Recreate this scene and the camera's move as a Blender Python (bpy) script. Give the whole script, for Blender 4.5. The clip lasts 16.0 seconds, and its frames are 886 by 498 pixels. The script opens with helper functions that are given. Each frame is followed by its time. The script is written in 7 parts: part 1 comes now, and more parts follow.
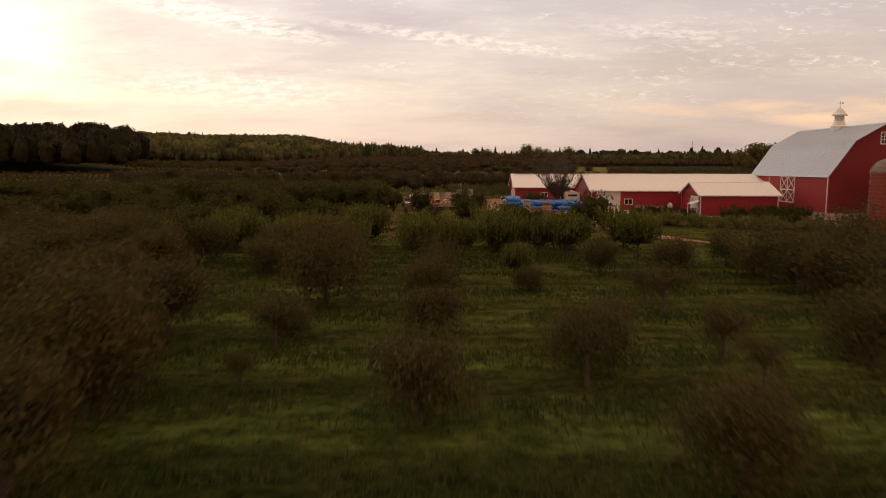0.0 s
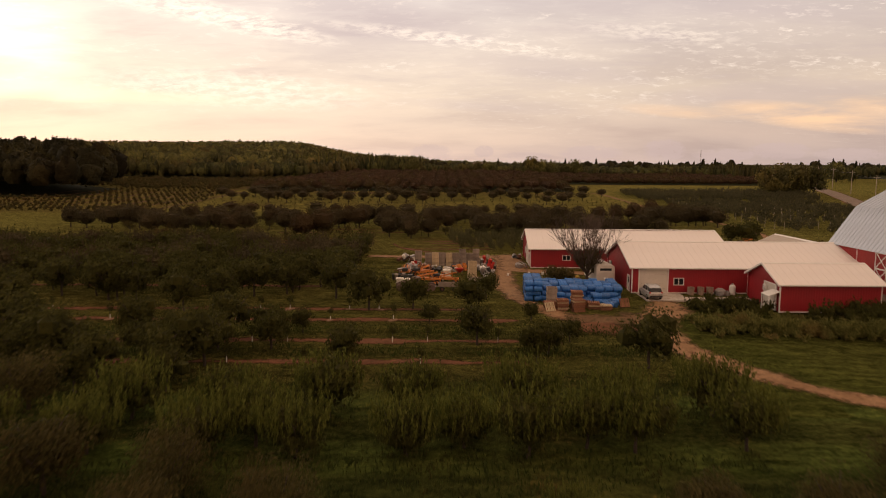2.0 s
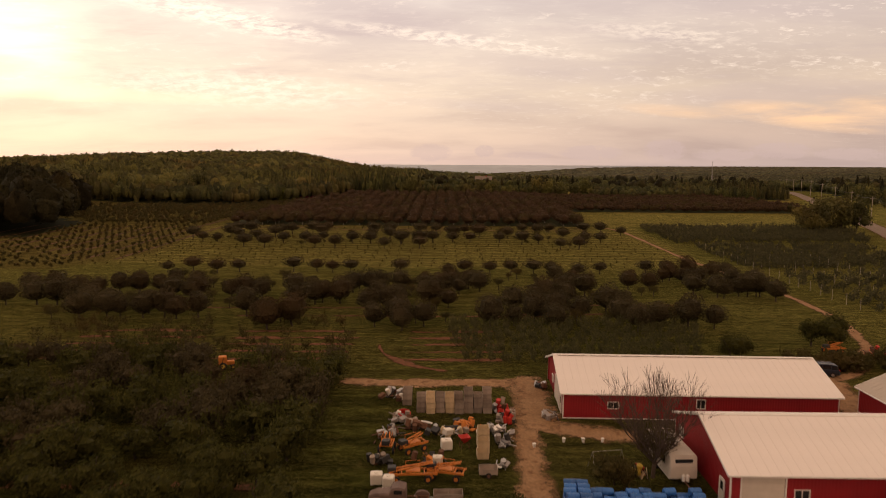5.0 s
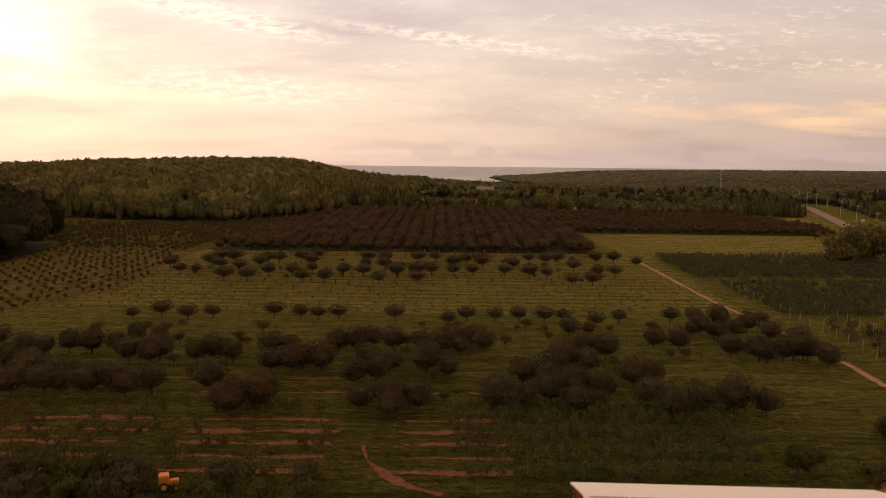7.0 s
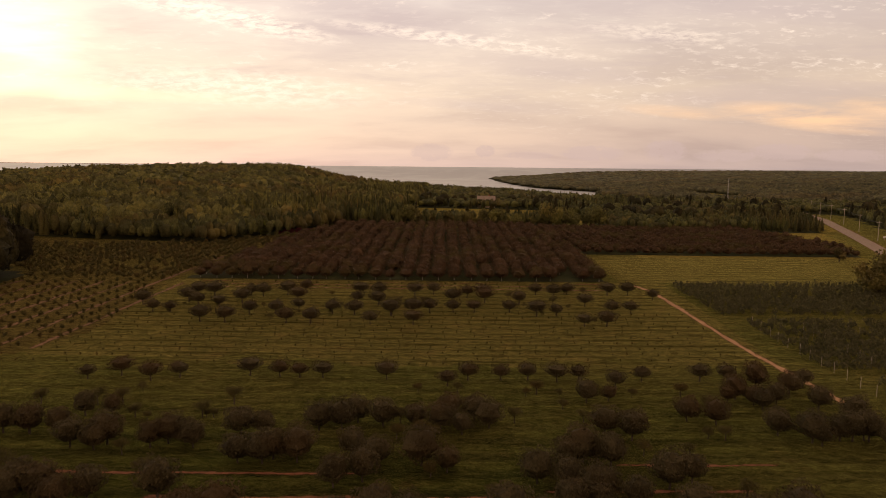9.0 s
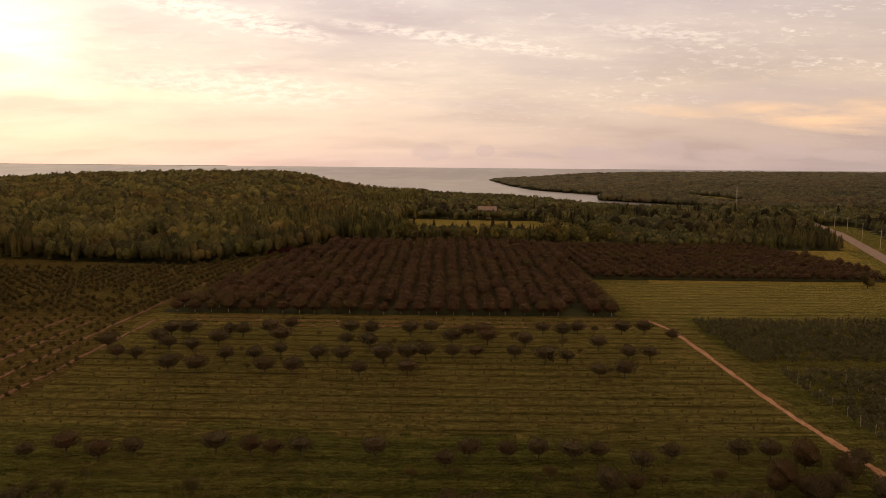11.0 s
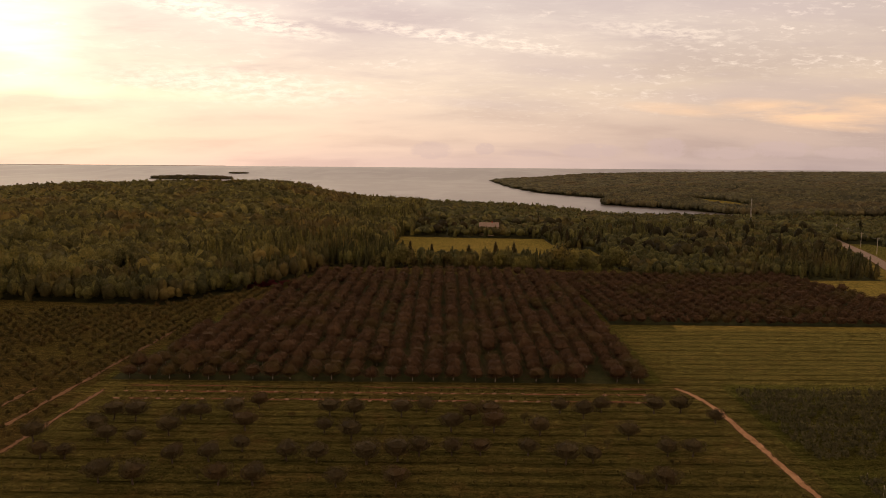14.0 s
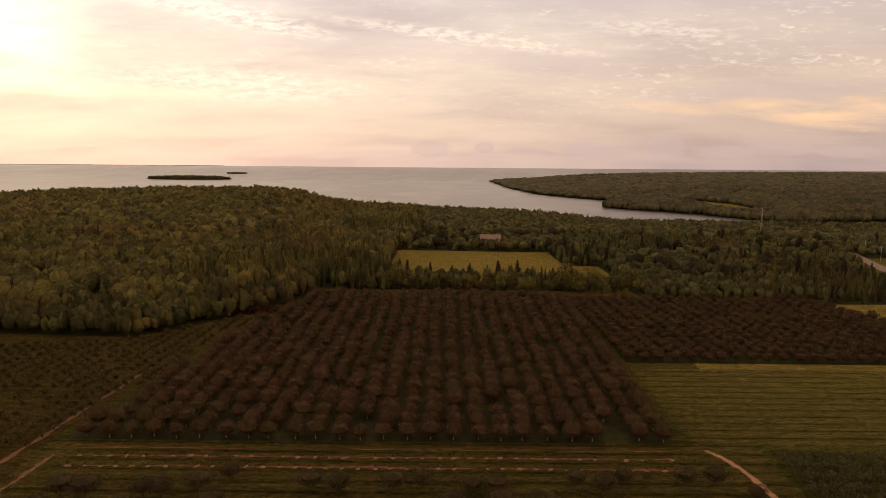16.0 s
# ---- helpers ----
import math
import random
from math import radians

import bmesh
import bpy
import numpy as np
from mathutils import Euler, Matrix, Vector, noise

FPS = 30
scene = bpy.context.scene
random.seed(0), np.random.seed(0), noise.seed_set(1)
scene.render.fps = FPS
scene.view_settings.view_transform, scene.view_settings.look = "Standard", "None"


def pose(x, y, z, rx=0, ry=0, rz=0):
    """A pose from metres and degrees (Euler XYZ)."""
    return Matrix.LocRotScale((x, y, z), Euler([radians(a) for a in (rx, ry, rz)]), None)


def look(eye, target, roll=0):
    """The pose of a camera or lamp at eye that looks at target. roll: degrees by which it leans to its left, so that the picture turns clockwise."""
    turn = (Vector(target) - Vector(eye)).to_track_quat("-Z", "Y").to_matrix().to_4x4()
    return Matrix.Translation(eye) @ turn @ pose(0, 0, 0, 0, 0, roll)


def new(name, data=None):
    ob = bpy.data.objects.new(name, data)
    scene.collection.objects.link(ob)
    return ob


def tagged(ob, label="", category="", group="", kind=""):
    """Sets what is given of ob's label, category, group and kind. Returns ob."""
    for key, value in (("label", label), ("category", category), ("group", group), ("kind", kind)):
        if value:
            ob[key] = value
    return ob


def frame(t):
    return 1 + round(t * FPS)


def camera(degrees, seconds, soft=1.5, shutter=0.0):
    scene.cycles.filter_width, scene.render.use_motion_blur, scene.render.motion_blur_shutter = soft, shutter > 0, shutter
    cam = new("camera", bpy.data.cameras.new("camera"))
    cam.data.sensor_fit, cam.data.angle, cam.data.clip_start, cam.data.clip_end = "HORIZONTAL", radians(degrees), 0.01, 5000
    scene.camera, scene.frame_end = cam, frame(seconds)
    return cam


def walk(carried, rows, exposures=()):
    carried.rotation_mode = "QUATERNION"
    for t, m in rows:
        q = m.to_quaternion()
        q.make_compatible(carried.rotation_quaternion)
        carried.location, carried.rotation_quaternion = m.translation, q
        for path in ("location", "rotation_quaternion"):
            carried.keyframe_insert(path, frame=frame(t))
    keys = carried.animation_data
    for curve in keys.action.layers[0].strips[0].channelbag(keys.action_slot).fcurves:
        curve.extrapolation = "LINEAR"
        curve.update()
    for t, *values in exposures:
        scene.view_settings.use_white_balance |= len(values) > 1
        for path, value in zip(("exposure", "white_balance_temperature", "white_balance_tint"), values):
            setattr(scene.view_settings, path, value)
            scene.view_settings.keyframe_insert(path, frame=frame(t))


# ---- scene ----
cam = camera(65.0, 16.0, soft=0.6, shutter=0.5)
METRES, EYE, TILT, LEAN, TURN = 160.0, 7.0, -6.8, -0.1, 0.0
ROWS = [
    (0.0, 0.0000, 0.0000, 0.0000, 0.00, 0.00, -0.00),
    (0.5, 0.0004, 0.0419, 0.0183, -0.01, 0.01, -0.05),
    (1.0, 0.0004, 0.0825, 0.0372, 0.01, 0.01, -0.07),
    (1.5, 0.0001, 0.1208, 0.0566, 0.01, 0.03, -0.10),
    (2.0, -0.0000, 0.1569, 0.0761, 0.00, 0.03, -0.15),
    (2.5, -0.0001, 0.1925, 0.0947, 0.01, 0.02, -0.15),
    (3.0, -0.0001, 0.2263, 0.1126, 0.02, 0.02, -0.14),
    (3.5, 0.0000, 0.2595, 0.1304, 0.02, 0.01, -0.15),
    (4.0, 0.0004, 0.2927, 0.1480, 0.02, 0.01, -0.14),
    (4.5, 0.0008, 0.3252, 0.1652, 0.02, -0.01, -0.15),
    (7.0, 0.0021, 0.4862, 0.2482, 0.07, 0.03, -0.50),
    (7.5, 0.0022, 0.5179, 0.2644, 0.07, -0.00, -0.48),
    (8.0, 0.0023, 0.5492, 0.2802, 0.05, -0.02, -0.48),
    (8.5, 0.0027, 0.5806, 0.2960, 0.05, -0.02, -0.45),
    (9.0, 0.0030, 0.6106, 0.3118, 0.05, -0.02, -0.45),
    (11.5, 0.0070, 0.7718, 0.3927, 0.07, -0.06, -0.39),
    (12.0, 0.0077, 0.8059, 0.4090, 0.07, -0.08, -0.36),
    (12.5, 0.0080, 0.8405, 0.4253, 0.05, -0.12, -0.35),
    (13.0, 0.0085, 0.8754, 0.4416, 0.05, -0.15, -0.34),
    (13.5, 0.0088, 0.9108, 0.4581, 0.05, -0.16, -0.34),
    (14.0, 0.0088, 0.9461, 0.4748, 0.05, -0.19, -0.34),
    (14.5, 0.0088, 0.9817, 0.4914, 0.04, -0.22, -0.34),
    (15.0, 0.0089, 1.0173, 0.5076, 0.02, -0.25, -0.34),
    (15.5, 0.0091, 1.0530, 0.5238, 0.02, -0.27, -0.35),
    (16.0, 0.0092, 1.0885, 0.5402, 0.00, -0.29, -0.35),
]
walk(cam, [(t, pose(0, 0, EYE, TILT, LEAN, TURN) @ pose(METRES * x, METRES * y, METRES * z, 90 + pitch, roll, yaw)) for t, x, y, z, yaw, pitch, roll in ROWS],
     exposures=[(0.0, 0.0, 6800, 15), (1.5, 0.0, 6900, 15.5), (3.5, 0.0, 7250, 17.5), (16.0, 0.0, 7250, 17.5)])

# ---------------------------------------------------------------- world, sun
SUN_AZ, SUN_EL = -31.0, 9.0          # degrees from straight ahead, and up
sun_dir = Vector((math.sin(radians(SUN_AZ)) * math.cos(radians(SUN_EL)),
                  math.cos(radians(SUN_AZ)) * math.cos(radians(SUN_EL)), math.sin(radians(SUN_EL))))


class Tree:
    """Short hand for node trees."""

    def __init__(self, nt):
        self.nt = nt

    def node(self, kind, **inputs):
        n = self.nt.nodes.new(kind)
        return n

    def link(self, a, b):
        self.nt.links.new(a, b)

    def put(self, socket, value):
        if isinstance(value, bpy.types.NodeSocket):
            self.link(value, socket)
        elif value is not None:
            socket.default_value = value

    def math(self, op, a, b=None, clamp=False):
        n = self.node("ShaderNodeMath")
        n.operation, n.use_clamp = op, clamp
        self.put(n.inputs[0], a)
        self.put(n.inputs[1], b)
        return n.outputs[0]

    def vmath(self, op, a, b=None):
        n = self.node("ShaderNodeVectorMath")
        n.operation = op
        self.put(n.inputs[0], a)
        self.put(n.inputs[1], b)
        return n.outputs["Value"] if op in ("DOT_PRODUCT", "LENGTH") else n.outputs[0]

    def mix(self, f, a, b, blend="MIX"):
        n = self.node("ShaderNodeMixRGB")
        n.blend_type = blend
        self.put(n.inputs[0], f)
        for i, c in ((1, a), (2, b)):
            self.put(n.inputs[i], c if isinstance(c, bpy.types.NodeSocket) else (*c[:3], 1))
        return n.outputs[0]

    def ramp(self, f, stops):
        n = self.node("ShaderNodeValToRGB")
        e = n.color_ramp.elements
        while len(e) < len(stops):
            e.new(0.5)
        for el, (p, c) in zip(e, stops):
            el.position = p
            el.color = (*c, 1) if isinstance(c, tuple) else (c, c, c, 1)
        self.put(n.inputs[0], f)
        return n.outputs[0]

    def noise(self, vector, scale, detail=3.0, rough=0.55, dist=0.0):
        n = self.node("ShaderNodeTexNoise")
        self.put(n.inputs["Vector"], vector)
        n.inputs["Scale"].default_value, n.inputs["Detail"].default_value = scale, detail
        n.inputs["Roughness"].default_value, n.inputs["Distortion"].default_value = rough, dist
        return n.outputs[0]

    def scaled(self, vector, x, y, z, rot=0.0):
        n = self.node("ShaderNodeMapping")
        self.put(n.inputs["Vector"], vector)
        n.inputs["Scale"].default_value = (x, y, z)
        n.inputs["Rotation"].default_value = (0, 0, radians(rot))
        return n.outputs[0]


world = bpy.data.worlds.new("sky")
scene.world = world
world.use_nodes = True
w = Tree(world.node_tree)
world.node_tree.nodes.clear()
way = w.node("ShaderNodeTexCoord").outputs["Generated"]
sep = w.node("ShaderNodeSeparateXYZ")
w.link(way, sep.inputs[0])
dx, dy, dz = sep.outputs
up = w.math("MAXIMUM", dz, 0.0)
toward = w.vmath("DOT_PRODUCT", way, tuple(sun_dir))
near_sun = w.math("MAXIMUM", toward, 0.0)
# colour of the cloud deck by height, on the sun's side and away from it
warm = w.ramp(up, [(0.0, (0.78, 0.60, 0.53)), (0.035, (0.88, 0.70, 0.56)), (0.10, (0.91, 0.78, 0.63)), (0.22, (0.85, 0.785, 0.73)), (0.6, (0.74, 0.60, 0.48))])
cool = w.ramp(up, [(0.0, (0.45, 0.37, 0.36)), (0.05, (0.54, 0.43, 0.375)), (0.11, (0.63, 0.53, 0.44)), (0.22, (0.60, 0.54, 0.52)), (0.6, (0.74, 0.59, 0.47))])
side = w.ramp(toward, [(0.35, 0.0), (0.62, 0.15), (0.80, 0.50), (0.93, 0.90), (1.0, 1.0)])
deck = w.mix(side, cool, warm)
# the clouds behind the viewer take the last red light
deck = w.mix(1.0, deck, w.ramp(w.math("ADD", w.math("MULTIPLY", toward, 0.5), 0.5), [(0.25, (1.12, 0.88, 0.70)), (0.68, (1.0, 1.0, 1.0))]), "MULTIPLY")
# streaked high clouds, laid out on a flat layer overhead
depth = w.math("ADD", up, 0.19)
flat = w.node("ShaderNodeCombineXYZ")
w.link(w.math("DIVIDE", dx, depth), flat.inputs[0])
w.link(w.math("DIVIDE", dy, depth), flat.inputs[1])
streak = w.noise(w.scaled(flat.outputs[0], 0.62, 1.0, 1.0, 14), 1.9, 8.0, 0.54, 0.2)
ripple = w.noise(w.scaled(flat.outputs[0], 1.0, 1.5, 1.0, 25), 13.0, 4.0, 0.62, 0.2)
patch = w.noise(w.scaled(flat.outputs[0], 0.5, 0.8, 1.0, 30), 1.3, 3.0, 0.5, 0.5)
shade = w.ramp(streak, [(0.34, (0.88, 0.87, 0.89)), (0.47, (0.97, 0.97, 0.975)), (0.64, (1.05, 1.045, 1.03))])
deck = w.mix(1.0, deck, shade, "MULTIPLY")
flecks = w.math("MULTIPLY", w.ramp(up, [(0.015, 0.0), (0.06, 1.0)]), w.math("MULTIPLY", w.ramp(ripple, [(0.55, 0.0), (0.68, 1.0)]), w.ramp(patch, [(0.46, 0.0), (0.62, 1.0)])))
deck = w.mix(w.math("MULTIPLY", flecks, 0.18), deck, (1.05, 0.95, 0.82))
# the same sky ahead as a flat picture plane: across, up
front = w.math("MAXIMUM", dy, 0.08)
across, above = w.math("DIVIDE", dx, front), w.math("DIVIDE", dz, front)
plane = w.node("ShaderNodeCombineXYZ")
w.link(across, plane.inputs[0])
w.link(above, plane.inputs[1])
wisp = w.noise(w.scaled(plane.outputs[0], 4.2, 34.0, 1.0, -5), 1.0, 8.0, 0.64, 0.25)
tuft = w.noise(w.scaled(plane.outputs[0], 44.0, 150.0, 1.0, -8), 1.0, 4.0, 0.66, 0.3)
lump = w.noise(w.scaled(plane.outputs[0], 70.0, 105.0, 1.0), 1.0, 6.0, 0.66, 0.2)


def cloud(u, v, wide, high, tilt, texture, lo, hi):
    """Where one long soft cloud lies ahead, broken up by a texture."""
    shift = w.vmath("SUBTRACT", plane.outputs[0], (u, v, 0.0))
    turn = w.node("ShaderNodeVectorRotate")
    turn.rotation_type = "Z_AXIS"
    w.link(shift, turn.inputs["Vector"])
    turn.inputs["Angle"].default_value = radians(tilt)
    far = w.vmath("LENGTH", w.vmath("DIVIDE", turn.outputs[0], (wide, high, 1.0)))
    body = w.math("SUBTRACT", 1.0, w.math("MULTIPLY", far, far), True)
    return w.math("MULTIPLY", body, w.ramp(texture, [(lo, 0.0), (hi, 1.0)]))


# thin layered streaks, fading out towards the horizon
layers = w.math("MULTIPLY", w.ramp(above, [(0.05, 0.0), (0.10, 1.0)]), w.ramp(wisp, [(0.36, 1.0), (0.50, 0.0)]))
deck = w.mix(w.math("MULTIPLY", layers, 0.24), deck, (0.50, 0.42, 0.44))
fine_light = w.math("MULTIPLY", w.ramp(above, [(0.06, 0.0), (0.12, 1.0)]), w.math("MULTIPLY", w.ramp(tuft, [(0.52, 0.0), (0.68, 1.0)]), w.ramp(wisp, [(0.48, 0.0), (0.60, 1.0)])))
deck = w.mix(w.math("MULTIPLY", fine_light, 0.55), deck, (1.10, 0.99, 0.86))
for u, v, wide, high, tilt, amount in ((-0.09, 0.205, 0.17, 0.034, 9, 0.34), (-0.17, 0.186, 0.16, 0.016, 4, 0.30), (0.16, 0.135, 0.16, 0.022, 6, 0.22), (0.46, 0.105, 0.20, 0.018, -3, 0.22), (-0.52, 0.125, 0.22, 0.016, 5, 0.16), (0.40, 0.225, 0.22, 0.022, 4, 0.18), (0.06, 0.085, 0.14, 0.010, 3, 0.16)):
    deck = w.mix(w.math("MULTIPLY", cloud(u, v, wide, high, tilt, wisp, 0.32, 0.54), min(1.0, amount * 1.7)), deck, (0.52, 0.44, 0.46))
for u, v, wide, high, tilt, amount in ((-0.34, 0.212, 0.22, 0.020, 12, 0.85), (-0.30, 0.108, 0.22, 0.030, 4, 0.5), (0.02, 0.175, 0.22, 0.012, 7, 0.5), (0.30, 0.185, 0.14, 0.014, 5, 0.35)):
    deck = w.mix(w.math("MULTIPLY", cloud(u, v, wide, high, tilt, tuft, 0.40, 0.60), amount), deck, (1.22, 1.10, 0.93))
for u, v, wide, high, tilt, amount in ((0.52, 0.072, 0.15, 0.020, 6, 0.75), (0.62, 0.085, 0.10, 0.016, 8, 0.5), (0.34, 0.078, 0.10, 0.010, 4, 0.4)):
    deck = w.mix(w.math("MULTIPLY", cloud(u, v, wide, high, tilt, wisp, 0.34, 0.56), min(1.0, amount * 1.25)), deck, (0.96, 0.66, 0.42))
# heaped clouds low over the water and the far shore
for u, v, wide, high, amount in ((-0.018, 0.019, 0.034, 0.014, 0.45), (0.058, 0.021, 0.016, 0.010, 0.5), (0.315, 0.024, 0.034, 0.018, 0.55), (0.21, 0.020, 0.05, 0.012, 0.5), (0.48, 0.024, 0.05, 0.014, 0.5), (0.58, 0.020, 0.06, 0.010, 0.45), (0.40, 0.018, 0.05, 0.010, 0.45), (0.12, 0.016, 0.04, 0.006, 0.35)):
    deck = w.mix(w.math("MULTIPLY", w.ramp(cloud(u, v, wide, high, 0, lump, 0.30, 0.60), [(0.05, 0.0), (0.32, 1.0)]), amount), deck, (0.56, 0.45, 0.44))
# the bright gap beside the sun, and the rippled bank above it
for u, v, wide, high, tilt, amount, bright in ((-0.60, 0.170, 0.10, 0.022, 6, 0.8, (1.18, 1.06, 0.84)), (-0.50, 0.098, 0.26, 0.012, 2, 0.7, (1.08, 0.92, 0.68))):
    deck = w.mix(w.math("MULTIPLY", cloud(u, v, wide, high, tilt, wisp, 0.25, 0.50), amount), deck, bright)
# glow round the veiled sun
glow = w.math("ADD", w.math("MULTIPLY", w.math("POWER", near_sun, 420.0), 0.40), w.math("MULTIPLY", w.math("POWER", near_sun, 30.0), 0.03))
glow = w.math("MULTIPLY", glow, w.ramp(streak, [(0.36, 0.35), (0.55, 1.25)]))
deck = w.mix(1.0, deck, w.mix(glow, (0, 0, 0), (1.0, 0.90, 0.68)), "ADD")
sky = w.node("ShaderNodeTexSky")
sky.sky_type, sky.sun_disc = "NISHITA", False
sky.sun_elevation, sky.sun_rotation = radians(SUN_EL), radians(SUN_AZ)
back1, back2, both, out = (w.node(k) for k in ("ShaderNodeBackground", "ShaderNodeBackground", "ShaderNodeAddShader", "ShaderNodeOutputWorld"))
# the deck veils most of the clear sky
w.link(w.mix(0.93, sky.outputs[0], (0, 0, 0)), back1.inputs[0])
back1.inputs[1].default_value = 0.05
w.link(deck, back2.inputs[0])
back2.inputs[1].default_value = 1.06
w.link(back1.outputs[0], both.inputs[0])
w.link(back2.outputs[0], both.inputs[1])
w.link(both.outputs[0], out.inputs[0])

lamp = bpy.data.lights.new("sun", "SUN")
lamp.energy, lamp.angle, lamp.color = 0.36, radians(85), (1.0, 0.78, 0.52)
sun_ob = new("sun", lamp)
sun_ob.matrix_world = look((0, 0, 60), Vector((0, 0, 60)) - sun_dir)


# ---------------------------------------------------------------- materials
def material(name):
    m = bpy.data.materials.new(name)
    m.use_nodes = True
    t = Tree(m.node_tree)
    bsdf = m.node_tree.nodes["Principled BSDF"]
    return m, t, bsdf


def bump(t, bsdf, height_socket, strength, distance):
    n = t.node("ShaderNodeBump")
    n.inputs["Strength"].default_value, n.inputs["Distance"].default_value = strength, distance
    t.link(height_socket, n.inputs["Height"])
    t.link(n.outputs[0], bsdf.inputs["Normal"])


def plain(name, colour, rough=0.7, metal=0.0, vary=0.18, scale=3.0, spec=0.4, dirt=None, random_tint=0.0):
    """A painted or raw surface with broad stains, fine grain and a little relief."""
    m, t, b = material(name)
    at = t.node("ShaderNodeTexCoord").outputs["Object"]
    broad, fine = t.noise(at, scale * 0.35, 4.0), t.noise(at, scale * 6.0, 4.0)
    c = t.mix(t.ramp(broad, [(0.3, 0.0), (0.7, 1.0)]), [v * (1 - vary) for v in colour], [min(1, v * (1 + vary)) for v in colour])
    c = t.mix(t.math("MULTIPLY", fine, vary), c, dirt or [v * 0.45 for v in colour])
    if random_tint:
        info = t.node("ShaderNodeObjectInfo").outputs["Random"]
        c = t.mix(1.0, c, t.ramp(info, [(0.0, tuple(1 - random_tint for _ in "rgb")), (1.0, tuple(1 + random_tint for _ in "rgb"))]), "MULTIPLY")
    t.link(c, b.inputs["Base Color"])
    t.link(t.math("ADD", t.math("MULTIPLY", fine, 0.2), rough - 0.1), b.inputs["Roughness"])
    b.inputs["Metallic"].default_value = metal
    b.inputs["Specular IOR Level"].default_value = spec
    bump(t, b, fine, 0.25, 0.02)
    return m


def foliage(name, dark, light, patch=0.25, hue2=None, canopy=False):
    """Leaves: colour by clump and by leaf, lit through a little."""
    # blue raised in every leaf colour, in place of haze in the air
    dark, light = ((c[0], c[1], c[2] * 1.35) for c in (dark, light))
    m, t, b = material(name)
    nt = m.node_tree
    geo = t.node("ShaderNodeNewGeometry")
    rnd, at = geo.outputs["Random Per Island"], geo.outputs["Position"]
    big = t.noise(at, patch, 2.0)
    c = t.mix(t.math("ADD", t.math("MULTIPLY", t.ramp(t.noise(at, 1.3 if patch > 0.03 else 0.3, 3.0, 0.7), [(0.36, 0.0), (0.64, 1.0)]) if canopy else rnd, 0.55 if canopy else 0.65), t.math("MULTIPLY", t.ramp(big, [(0.3, 0.0), (0.7, 1.0)]), 0.45 if canopy else 0.35)), dark, light)
    if hue2:
        c = t.mix(t.ramp(t.noise(at, patch * 0.45, 2.0), [(0.50, 0.0), (0.66, 0.8)]), c, hue2)
    if canopy:
        # each crown its own shade
        cell = t.node("ShaderNodeTexVoronoi")
        cell.inputs["Scale"].default_value = 0.16 if patch > 0.03 else 0.07
        flat_at = t.scaled(at, 1.0, 1.0, 0.3)
        t.link(flat_at, cell.inputs["Vector"])
        s = t.node("ShaderNodeSeparateColor")
        t.link(cell.outputs["Color"], s.inputs[0])
        c = t.mix(1.0 if patch > 0.03 else 0.8, c, t.mix(1.0, c, t.ramp(s.outputs[0], [(0.0, (0.50, 0.52, 0.55)), (0.5, (0.95, 0.95, 0.94)), (1.0, (1.45, 1.40, 1.15))]), "MULTIPLY"))
    t.link(c, b.inputs["Base Color"])
    b.inputs["Roughness"].default_value = 0.7
    b.inputs["Specular IOR Level"].default_value = 0.10
    if canopy:
        far_off = patch < 0.03
        bump(t, b, t.noise(at, 0.22 if far_off else 1.1, 4.0, 0.7), 1.0, 3.5 if far_off else 0.8)
    thin, mixer = t.node("ShaderNodeBsdfTranslucent"), t.node("ShaderNodeMixShader")
    t.link(c, thin.inputs[0])
    mixer.inputs[0].default_value = 0.25 if canopy else 0.42
    t.link(b.outputs[0], mixer.inputs[1])
    t.link(thin.outputs[0], mixer.inputs[2])
    t.link(mixer.outputs[0], nt.nodes["Material Output"].inputs[0])
    return m


